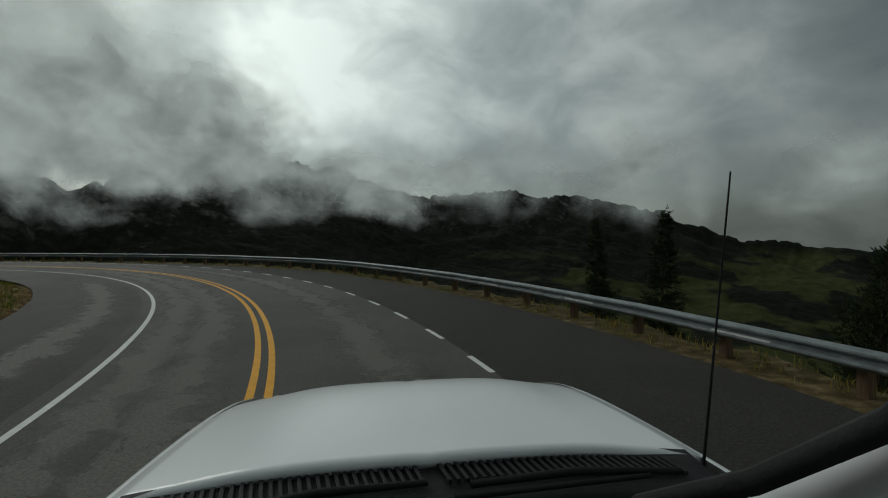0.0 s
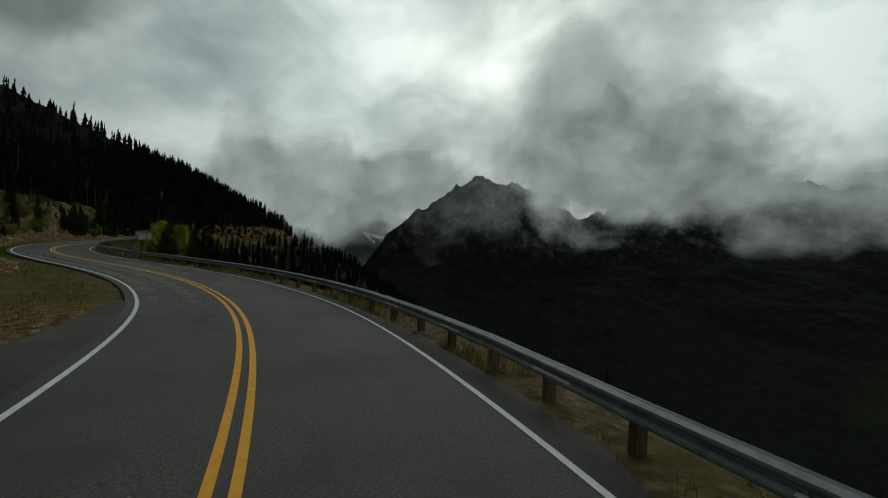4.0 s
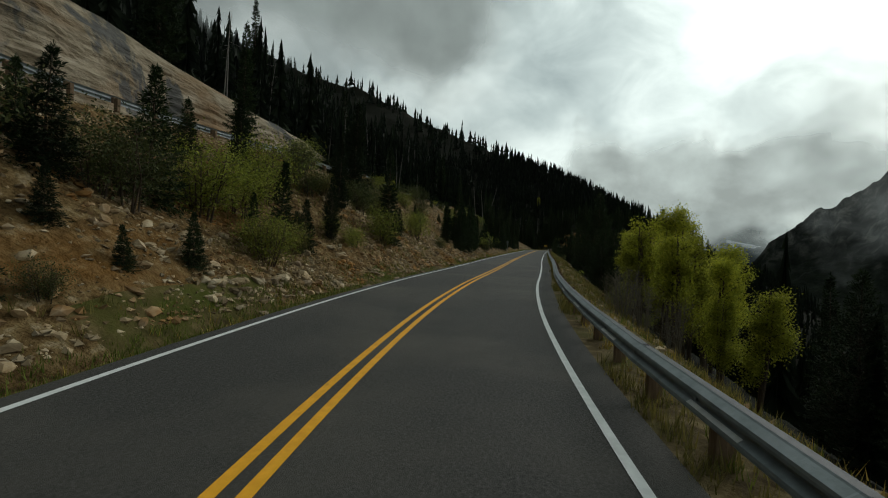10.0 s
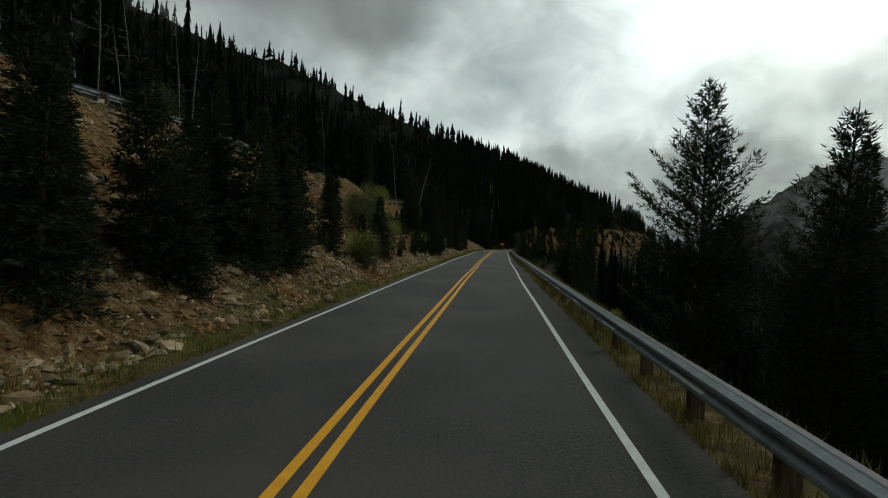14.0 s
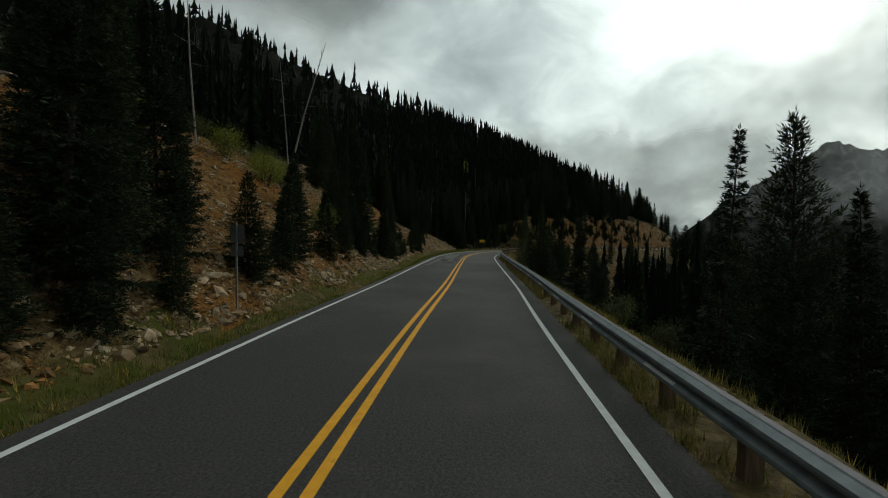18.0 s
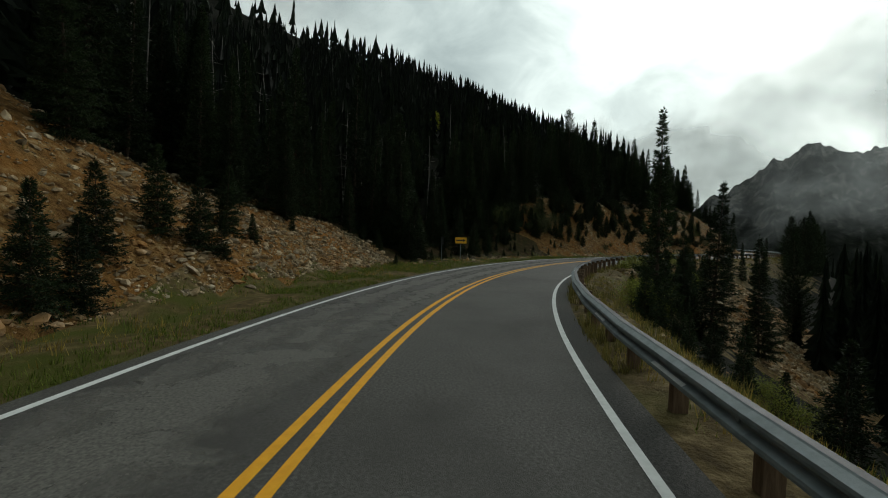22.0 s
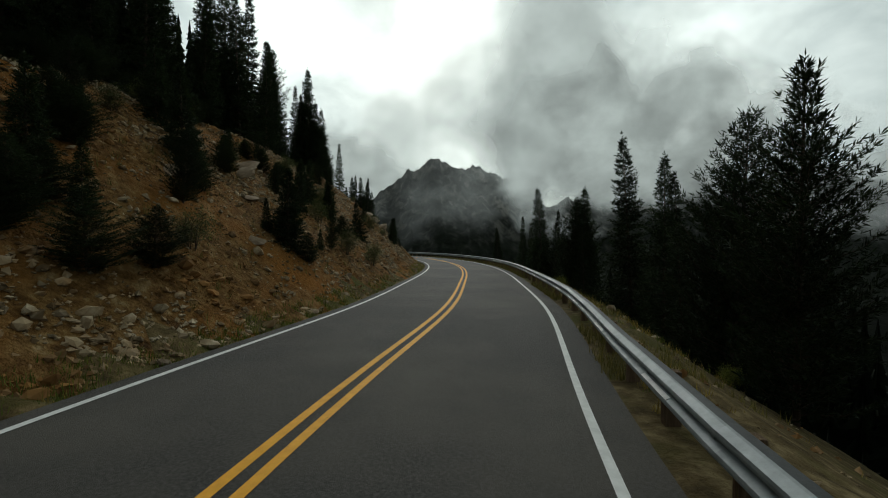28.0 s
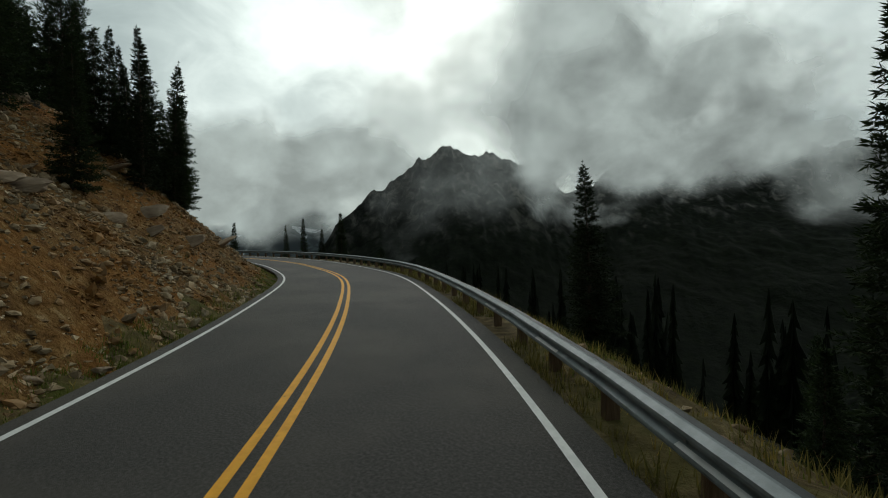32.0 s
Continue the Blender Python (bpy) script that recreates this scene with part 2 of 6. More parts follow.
def lattice(x, y, seed):
    """Smooth value noise on a grid of random numbers."""
    r = np.random.RandomState(seed).rand(64, 64)
    xi, yi = np.floor(x).astype(int), np.floor(y).astype(int)
    fx, fy = x - xi, y - yi
    fx, fy = fx * fx * (3 - 2 * fx), fy * fy * (3 - 2 * fy)
    a, b = r[xi % 64, yi % 64], r[(xi + 1) % 64, yi % 64]
    c, d = r[xi % 64, (yi + 1) % 64], r[(xi + 1) % 64, (yi + 1) % 64]
    return (a * (1 - fx) + b * fx) * (1 - fy) + (c * (1 - fx) + d * fx) * fy - 0.5


def rough(x, y, size, octaves=4, seed=1, gain=0.5):
    v, amp = 0, 1.0
    for i in range(octaves):
        v = v + amp * lattice(x / size + 17.3 * i, y / size + 5.1 * i, seed + i)
        amp, size = amp * gain, size / 2.03
    return v


def steps(s, table):
    return np.interp(s, [a for a, _ in table], [b for _, b in table])


# along the road: where the bank starts, its steepness, where it ends, the width of the bench above, the cut wall on it
BANK_AT = [(-80, 7), (8, 6.8), (38, 6.7), (50, 7.2), (60, 7.5), (72, 6.6), (83, 5.2), (104, 4.5), (138, 4.2), (196, 4.4), (236, 5.0), (250, 6.3), (262, 6.8), (272, 7.8), (280, 9.8), (289, 9.8), (305, 5.3), (322, 4.2), (338, 3.9), (460, 3.8)]
BANK_SLOPE = [(-80, 0.3), (55, 0.3), (80, 0.45), (105, 0.72), (172, 0.72), (230, 0.72), (257, 0.76), (266, 0.62), (273, 0.5), (285, 0.5), (300, 0.72), (345, 0.82), (460, 0.85)]
BANK_TOP = [(-80, 0.9), (40, 0.9), (56, 2.0), (75, 5.0), (104, 6.2), (138, 7.0), (180, 7.6), (205, 9), (236, 9), (252, 10.0), (258, 9.6), (264, 5.6), (270, 3.2), (274, 2.6), (281, 0.6), (288, 0.8), (307, 7), (345, 8), (380, 8.5), (460, 8.5)]
BENCH = [(-80, 30), (60, 16), (76, 8), (90, 7), (172, 6), (200, 3), (218, 0.5), (460, 0.5)]
WALL = [(-80, 0), (60, 0), (76, 11), (92, 12), (115, 10), (144, 5), (172, 2), (200, 0), (460, 0)]
HILL = [(-80, 0.34), (60, 0.46), (100, 0.46), (200, 0.465), (250, 0.485), (330, 0.50), (460, 0.50)]
RAIL_OUT = [(-80, 8.4), (6, 8.1), (14, 7.6), (20, 7.2), (27, 7.0), (31, 6.25), (37, 5.6), (46, 4.55), (50, 4.55), (60, 4.3), (75, 3.95), (90, 3.68), (105, 3.72), (125, 3.95), (158, 4.08), (190, 3.98), (226, 3.74), (260, 3.78), (300, 3.8), (340, 3.82), (375, 3.78), (460, 3.78)]
DROP = [(-80, 0.55), (46, 0.75), (92, 0.62), (126, 0.58), (230, 0.62), (460, 0.64)]
MASSIF = (-150.0, 60.0)        # the mountains across the valley are laid out round this place: azimuth, top, range of the ridge
RIDGE = [(-75, -200, 2300), (-44, -70, 2300), (-36, -35, 2250), (-29, 71, 2200), (-25, 118, 2150), (-19.4, 150, 2100), (-12, 182, 2050), (-6, 165, 2020), (-2, 150, 2000), (3, 190, 1950), (9, 267, 1900),
         (16, 280, 1850), (22, 290, 1750), (28, 225, 1600), (33, 150, 1480), (36.3, 117, 1430), (38.5, 140, 1410), (40, 165, 1400), (41.3, 196, 1392), (42.8, 212, 1390), (44.6, 218, 1390), (46.5, 222, 1390),
         (48.3, 234, 1390), (49.5, 247, 1390), (50.2, 224, 1388), (51.2, 214, 1385), (52.5, 198, 1380), (54.5, 158, 1370), (58.2, 92, 1340), (61, 40, 1310), (66, -150, 1290), (70, -230, 1300)]


def ground_height(x, y, detail=True):
    x, y = np.asarray(x, float), np.asarray(y, float)
    s, d = locate(x, y)
    z = np.zeros(x.shape)
    # uphill side
    b0, sl, top, bench, wall, hill = (steps(s, q) for q in (BANK_AT, BANK_SLOPE, BANK_TOP, BENCH, WALL, HILL))
    n1 = rough(x, y, 9, 4, 3) if detail else 0
    n2 = rough(x, y, 70, 3, 9)
    e = np.clip(np.minimum(d - b0 + 0.8 * n1, (d - 4.15) * 1.3), 0, None)
    run = top / sl
    zl = np.minimum(e, run) * sl
    w0 = run + bench
    rise = np.clip((e - w0) / np.maximum(wall * 0.35, 0.1), 0, 1) * wall
    past = np.clip(e - w0 - wall * 0.35, 0, None)
    near = np.sqrt(np.min([(x - a) ** 2 + (y - b) ** 2 for a, b in zip(CX[(CS > 70)][::24], CY[(CS > 70)][::24])], axis=0))
    past = np.where(s < 70, np.clip(near - 26, 0, None) * np.clip((e - 6) / 14, 0, 1), past)
    hill = np.where(s < 70, 0.52, hill)
    zl = zl + rise + hill * past * (1 + 0.0001 * np.clip(past, 0, 600)) + np.clip(e, 0, 8) / 8 * (0.9 * n1) + np.clip(past / 60, 0, 1) * n2 * 9
    zl = zl - 0.22 * np.exp(-((d - b0 + 0.7) / 0.7) ** 2)
    # downhill side
    ro = steps(s, RAIL_OUT)
    drop = steps(s, DROP)
    f = np.clip(-d - ro - 1.3 + 0.5 * n1, 0, None)
    zr = -drop * f + np.clip(f, 0, 6) / 6 * n1 * 0.8 + np.clip(f / 80, 0, 1) * n2 * 12
    zr = np.maximum(zr, -265 + 25 * n2)
    z = np.where(d > 0, zl, zr)
    inner = np.interp(s, (-40, 20, 40, 62), (6.6, 6.5, 6.3, 3.7))
    paved = np.clip((d + np.where(s < 46, ro - 0.3, ro)) / 0.4, 0, 1) * np.clip((inner - d) / 0.4, 0, 1)
    return z - 0.09 * paved


def np_mesh(name, verts, faces, mats=(), smooth=True, index=None):
    me = bpy.data.meshes.new(name)
    verts = np.asarray(verts, np.float32)
    faces = np.asarray(faces, np.int32)
    n, k = faces.shape
    me.vertices.add(len(verts))
    me.vertices.foreach_set("co", verts.ravel())
    me.loops.add(n * k)
    me.loops.foreach_set("vertex_index", faces.ravel())
    me.polygons.add(n)
    me.polygons.foreach_set("loop_start", np.arange(0, n * k, k, dtype=np.int32))
    me.polygons.foreach_set("use_smooth", np.full(n, smooth))
    for m in mats:
        me.materials.append(m)
    if index is not None:
        me.polygons.foreach_set("material_index", np.asarray(index, np.int32))
    me.update(calc_edges=True)
    me.validate()
    return me


def grid_faces(nx, ny):
    i, j = np.meshgrid(np.arange(nx - 1), np.arange(ny - 1), indexing="ij")
    a = (i * ny + j).ravel()
    return np.stack([a, a + ny, a + ny + 1, a + 1], 1)


def child(ob, parent):
    ob.parent = parent
    return ob


def sweep(name, s0, s1, da, db, z, mat, step=1.0, camber=0.0):
    """A strip on the road from s0 to s1, from da to db metres left of the yellow line."""
    s = np.arange(s0, s1 + step * 0.5, step)
    da, db = [np.broadcast_to(q(s) if callable(q) else q, s.shape) for q in (da, db)]
    cols = 5 if np.ptp(db - da) > 1 or abs(float((db - da)[0])) > 1 else 2
    rows = []
    for u in np.linspace(0, 1, cols):
        x, y, _ = at(s, da + (db - da) * u)
        rows.append(np.stack([x, y, np.full(s.shape, z)], 1))
    v = np.stack(rows, 1).reshape(-1, 3)
    return new(name, np_mesh(name, v, grid_faces(len(s), cols)[:, ::-1], [mat]))


# ---- ground ----
def spaced(lo, hi, fine, far):
    """Fine steps between lo and hi, growing outwards as far as far."""
    mid = np.arange(lo, hi, fine)
    out, step, q = [], fine, hi
    while q < far:
        step = min(step * 1.13, 75)
        q += step
        out.append(q)
    low, step, q = [], fine, lo
    while q > -far:
        step = min(step * 1.13, 75)
        q -= step
        low.insert(0, q)
    return np.concatenate((low, mid, out))


# surfaces of the land
M["scree"] = material("scree", [(0.30, (0.036, 0.021, 0.008)), (0.45, (0.115, 0.070, 0.027)), (0.57, (0.20, 0.135, 0.060)), (0.70, (0.34, 0.265, 0.165))], 3.0, 13, 0.95, 1.0, 7.0,
                      second=(0.20, 0.092, 0.022), second_scale=0.2, second_at=(0.53, 0.76), bump_distance=0.18)
M["orange_scree"] = material("orange_scree", [(0.30, (0.046, 0.022, 0.007)), (0.45, (0.135, 0.068, 0.020)), (0.57, (0.21, 0.118, 0.040)), (0.70, (0.31, 0.22, 0.11))], 3.0, 13, 0.95, 1.0, 8.0,
                             second=(0.24, 0.098, 0.018), second_scale=0.25, second_at=(0.46, 0.68), bump_distance=0.15)
M["verge"] = material("verge", [(0.3, (0.042, 0.030, 0.013)), (0.5, (0.105, 0.074, 0.030)), (0.7, (0.20, 0.145, 0.07))], 3.4, 10, 0.95, 0.8, 18.0,
                      second=(0.066, 0.072, 0.013), second_scale=0.5, second_at=(0.44, 0.62), bump_distance=0.05)
M["dry_verge"] = material("dry_verge", [(0.3, (0.045, 0.031, 0.014)), (0.5, (0.105, 0.076, 0.033)), (0.7, (0.23, 0.175, 0.09))], 3.0, 10, 0.95, 0.8, 16.0,
                          second=(0.08, 0.075, 0.02), second_scale=0.4, second_at=(0.5, 0.66), bump_distance=0.06)
# forest floor, near black: the shade under the trees is put into its colour
M["shaded_floor"] = material("shaded_floor", [(0.3, (0.005, 0.006, 0.0035)), (0.7, (0.015, 0.015, 0.008))], 0.7, 8, 0.95, 0.8, 3.0,
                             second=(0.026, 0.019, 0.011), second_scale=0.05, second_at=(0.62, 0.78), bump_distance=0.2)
M["duff"] = material("duff", [(0.3, (0.018, 0.012, 0.006)), (0.5, (0.050, 0.032, 0.014)), (0.7, (0.11, 0.072, 0.032))], 2.6, 11, 0.95, 0.9, 12.0,
                    second=(0.035, 0.034, 0.010), second_scale=0.6, second_at=(0.45, 0.62), bump_distance=0.08)
M["cut_rock"] = material("cut_rock", [(0.30, (0.12, 0.092, 0.062)), (0.44, (0.24, 0.19, 0.13)), (0.56, (0.33, 0.268, 0.19)), (0.70, (0.43, 0.36, 0.27))], 1.1, 13, 0.95, 1.0, 2.4,
                         stretch=(0.7, 0.7, 1.5), distort=0.4, second=(0.25, 0.165, 0.095), second_scale=0.28, second_at=(0.50, 0.66), bump_distance=0.22)


def stained(mat, dark, scale, stretch, lo, hi):
    """Grey seepage stains with a clear edge, laid over the surface."""
    t = mat.node_tree
    bsdf = t.nodes["Principled BSDF"]
    under = bsdf.inputs["Base Color"].links[0].from_socket
    co = t.nodes.new("ShaderNodeTexCoord")
    mp = nd(t, "ShaderNodeMapping")
    mp.inputs["Scale"].default_value = stretch
    t.links.new(co.outputs["Object"], mp.inputs["Vector"])
    n = nd(t, "ShaderNodeTexNoise", Scale=scale, Detail=9.0, Roughness=0.62, Distortion=0.4)
    t.links.new(mp.outputs[0], n.inputs["Vector"])
    mr = nd(t, "ShaderNodeMapRange")
    mr.inputs["From Min"].default_value, mr.inputs["From Max"].default_value, mr.inputs["To Max"].default_value = lo, hi, 0.85
    t.links.new(n.outputs["Fac"], mr.inputs["Value"])
    mx = t.nodes.new("ShaderNodeMix")
    mx.data_type = "RGBA"
    mx.inputs[7].default_value = (*dark, 1)
    t.links.new(mr.outputs[0], mx.inputs[0])
    t.links.new(under, mx.inputs[6])
    t.links.new(mx.outputs[2], bsdf.inputs["Base Color"])


stained(M["cut_rock"], (0.085, 0.088, 0.088), 0.16, (1, 1, 0.45), 0.545, 0.575)
M["valley"] = material("valley", [(0.35, (0.010, 0.016, 0.009)), (0.65, (0.026, 0.034, 0.017))], 0.012, 12, 1.0, 0.0,
                       second=(0.030, 0.036, 0.013), second_scale=0.0045, second_at=(0.56, 0.60))
M["snow_slope"] = material("snow_slope", [(0.45, (0.04, 0.05, 0.055)), (0.60, (0.10, 0.12, 0.125)), (0.65, (0.45, 0.48, 0.5))], 0.006, 12, 1.0, 0.0, stretch=(1, 1, 0.5), distort=1.0)


def mountain_material():
    """Dark forest, bare ledges where it is steep, meadows low down."""
    mat = bpy.data.materials.new("far_slope")
    mat.use_nodes = True
    t = mat.node_tree
    bsdf = t.nodes["Principled BSDF"]
    bsdf.inputs["Roughness"].default_value = 1.0
    bsdf.inputs["Specular IOR Level"].default_value = 0.1
    co = t.nodes.new("ShaderNodeTexCoord")
    geo = t.nodes.new("ShaderNodeNewGeometry")

    def noise_at(scale, detail=8.0, stretch=(1, 1, 1), distort=0.0):
        mp = nd(t, "ShaderNodeMapping")
        mp.inputs["Scale"].default_value = stretch
        t.links.new(co.outputs["Object"], mp.inputs["Vector"])
        n = nd(t, "ShaderNodeTexNoise", Scale=scale, Detail=detail, Roughness=0.62, Distortion=distort)
        t.links.new(mp.outputs[0], n.inputs["Vector"])
        return n.outputs["Fac"]

    def ramp(fac, stops):
        r = t.nodes.new("ShaderNodeValToRGB")
        for i, (p, c) in enumerate(stops):
            el = r.color_ramp.elements[i] if i < 2 else r.color_ramp.elements.new(p)
            el.position, el.color = p, (*c, 1)
        t.links.new(fac, r.inputs["Fac"])
        return r.outputs["Color"]

    def remap(v, lo, hi):
        r = nd(t, "ShaderNodeMapRange")
        r.inputs["From Min"].default_value, r.inputs["From Max"].default_value = lo, hi
        t.links.new(v, r.inputs["Value"])
        return r.outputs[0]

    def math_(op, a, b):
        m = nd(t, "ShaderNodeMath", operation=op)
        for i, q in enumerate((a, b)):
            if isinstance(q, (int, float)):
                m.inputs[i].default_value = q
            else:
                t.links.new(q, m.inputs[i])
        return m.outputs[0]

    def blend(fac, a, b):
        m = t.nodes.new("ShaderNodeMix")
        m.data_type = "RGBA"
        t.links.new(fac, m.inputs[0])
        t.links.new(a, m.inputs[6])
        t.links.new(b, m.inputs[7])
        return m.outputs[2]

    wood = ramp(noise_at(0.07, 6), [(0.36, (0.004, 0.006, 0.0035)), (0.52, (0.007, 0.010, 0.0055)), (0.70, (0.012, 0.016, 0.008))])
    rock = ramp(noise_at(0.034, 12, (1, 1, 0.45), 0.5), [(0.38, (0.012, 0.014, 0.013)), (0.51, (0.060, 0.061, 0.056)), (0.64, (0.19, 0.18, 0.16))])
    field = ramp(noise_at(0.03, 6), [(0.35, (0.026, 0.031, 0.009)), (0.65, (0.050, 0.054, 0.017))])
    up = t.nodes.new("ShaderNodeSeparateXYZ")
    t.links.new(geo.outputs["Normal"], up.inputs[0])
    pos = t.nodes.new("ShaderNodeSeparateXYZ")
    t.links.new(co.outputs["Object"], pos.inputs[0])
    steep = remap(math_("ADD", up.outputs["Z"], math_("MULTIPLY", noise_at(0.014, 9, (1, 1, 0.8)), -0.75)), 0.50, 0.34)
    high = remap(pos.outputs["Z"], -40.0, 110.0)
    colour = blend(math_("MULTIPLY", steep, high), wood, rock)
    low = remap(pos.outputs["Z"], -60.0, -110.0)
    patch = remap(noise_at(0.0034, 2.5), 0.50, 0.53)
    east = remap(pos.outputs["X"], -260.0, -80.0)
    colour = blend(math_("MULTIPLY", math_("MULTIPLY", low, east), patch), colour, field)
    t.links.new(colour, bsdf.inputs["Base Color"])
    bp = nd(t, "ShaderNodeBump", Strength=0.7, Distance=4.0)
    t.links.new(noise_at(0.06, 6), bp.inputs["Height"])
    t.links.new(bp.outputs[0], bsdf.inputs["Normal"])
    return mat


M["far_slope"] = mountain_material()

gx, gy = spaced(-390, 30, 1.15, 4200), spaced(-25, 165, 1.15, 3900)
GX, GY = np.meshgrid(gx, gy, indexing="ij")
GZ = ground_height(GX, GY)
faces = grid_faces(len(gx), len(gy))
fx, fy = GX.ravel()[faces].mean(1), GY.ravel()[faces].mean(1)
fs, fd = locate(fx, fy)
fb = steps(fs, BANK_AT)
frun = steps(fs, BANK_TOP) / steps(fs, BANK_SLOPE)
fwall, fbench = steps(fs, WALL), steps(fs, BENCH)
edge = 2.5 * rough(fx, fy, 6, 3, 31)
e = fd - fb + edge * 0.5
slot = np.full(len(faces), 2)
slot[(fd > 0) & (e < frun + fbench * (fs < 150))] = 0
slot[(slot == 0) & (fs > 299 + 1.5 * edge)] = 6
slot[(slot == 0) & (fs > 252 + 3 * edge) & (fs < 280)] = 6
slot[(slot == 0) & (fs > 213 + 3 * edge) & (fs < 236 + 3 * edge)] = 6
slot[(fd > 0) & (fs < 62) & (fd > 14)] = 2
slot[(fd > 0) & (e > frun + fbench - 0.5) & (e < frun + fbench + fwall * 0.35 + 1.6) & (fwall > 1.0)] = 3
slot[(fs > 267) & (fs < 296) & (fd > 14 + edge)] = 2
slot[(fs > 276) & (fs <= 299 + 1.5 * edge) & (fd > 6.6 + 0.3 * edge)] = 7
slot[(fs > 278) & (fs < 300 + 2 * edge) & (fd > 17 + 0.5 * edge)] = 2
slot[(slot == 0) & (fs > 62) & (fs < 101 + 3 * edge)] = 5
slot[(fd > 0) & (fd - fb + 0.15 * edge <= 0.15) & (fs > 62) & ~((fs > 276) & (fs < 301) & (fd > 6.6 + 0.3 * edge))] = 1
slot[(fd <= 0) & (fd > -steps(fs, RAIL_OUT) - 5 + edge * 2)] = 5
slot[(fs > 284 + 2 * edge) & (fs < 313) & (fd < -4.4) & (fd > -19 + 3 * edge)] = 0
slot[fd < -90] = 4
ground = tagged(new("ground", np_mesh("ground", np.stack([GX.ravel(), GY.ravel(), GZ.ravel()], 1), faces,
                                      [M["scree"], M["verge"], M["shaded_floor"], M["cut_rock"], M["valley"], M["dry_verge"], M["orange_scree"], M["duff"]], index=slot)),
                "steep mountainside with stony cut banks above and below the road", "ground", kind="structure")


def land(x, y):
    """Height of the ground sheet at one place, from its grid."""
    i, j = np.clip(np.searchsorted(gx, x) - 1, 0, len(gx) - 2), np.clip(np.searchsorted(gy, y) - 1, 0, len(gy) - 2)
    u, v = (x - gx[i]) / (gx[i + 1] - gx[i]), (y - gy[j]) / (gy[j + 1] - gy[j])
    return (GZ[i, j] * (1 - u) + GZ[i + 1, j] * u) * (1 - v) + (GZ[i, j + 1] * (1 - u) + GZ[i + 1, j + 1] * u) * v


def rock_face():
    """The bedded rock cut above the bench: ledges and ribs standing out of the slope."""
    ss = np.arange(70.0, 178.0, 0.45)
    vv = np.linspace(-0.04, 1.06, 46)
    S, V = np.meshgrid(ss, vv, indexing="ij")
    foot = steps(S, BANK_AT) + steps(S, BANK_TOP) / steps(S, BANK_SLOPE) + steps(S, BENCH)
    tall = steps(S, WALL)
    D = foot + V * tall * 0.35
    x, y, h = at(S, D)
    z0 = ground_height(*at(S, foot - 0.4)[:2])
    Z = z0 + np.clip(V, -0.04, 1.06) * tall
    ledge = rough(S * 0.10, Z * 1.5, 1.0, 4, 201, 0.6) * 0.4 + 0.25 * np.floor(3 * rough(S, Z * 3, 9, 3, 205)) / 3
    rib = 1.3 * rough(S, Z * 0.25, 7, 4, 207, 0.55)
    out = (0.45 + ledge + rib) * np.clip(tall / 3, 0, 1) * np.clip((1.06 - V) / 0.2, 0, 1)
    x, y = x + out * np.cos(h), y + out * np.sin(h)
    Z = Z + 0.25 * ledge * np.clip((1.06 - V) / 0.2, 0, 1)
    faces = grid_faces(len(ss), len(vv))[:, ::-1]
    return tagged(new("rock_face", np_mesh("rock_face", np.stack([x.ravel(), y.ravel(), Z.ravel()], 1), faces, [M["cut_rock"]], smooth=False)),
                  "pale tan banded rock face with grey seepage stains", "rock face", kind="structure")


rock_face()


def massif():
    """The mountains across the valley: slopes up to a ridge, laid out by azimuth and range."""
    az = np.linspace(-75, 68, 620)
    rr = np.concatenate((np.linspace(420, 1000, 50), np.linspace(1008, 1750, 130), np.linspace(1770, 2700, 40)))
    A, R = np.meshgrid(np.radians(az), rr, indexing="ij")
    deg = np.degrees(A)
    top = np.interp(deg, [q[0] for q in RIDGE], [q[1] for q in RIDGE])
    crag = rough(deg * 10, deg * 0, 9, 4, 59, 0.6)
    top = top + np.where((deg > 38) & (deg < 57), 15, 9) * np.floor(crag * 5) / 5
    at_r = np.interp(deg, [q[0] for q in RIDGE], [q[2] for q in RIDGE])
    x, y = MASSIF[0] - R * np.sin(A), MASSIF[1] + R * np.cos(A)
    u = np.clip((R - 520) / (at_r - 520), 0, 1)
    front = -250 + (top + 250) * (0.55 * u + 0.45 * u ** 3)
    back = top - (R - at_r) * 0.55
    n = rough(x, y, 420, 6, 41, 0.55)
    ribs = -np.abs(rough(x + 0.3 * R, y, 130, 5, 47, 0.6))
    z = np.where(R < at_r, front, back) + (n * 62 + ribs * 22) * np.clip(u * 1.3 - 0.1, 0, 1) * np.clip(np.abs(R - at_r) / 90, 0.10, 1)
    z += np.clip(u - 0.75, 0, 1) * 4 * 16 * np.floor(3 * rough(x, y, 90, 3, 53) + 0.5) * 0.6
    faces = grid_faces(len(az), len(rr))
    return tagged(new("mountain", np_mesh("mountain", np.stack([x.ravel(), y.ravel(), z.ravel()], 1), faces, [M["far_slope"]])),
                  "dark forested mountain wall with a rocky peak across the valley", "mountain", kind="structure")


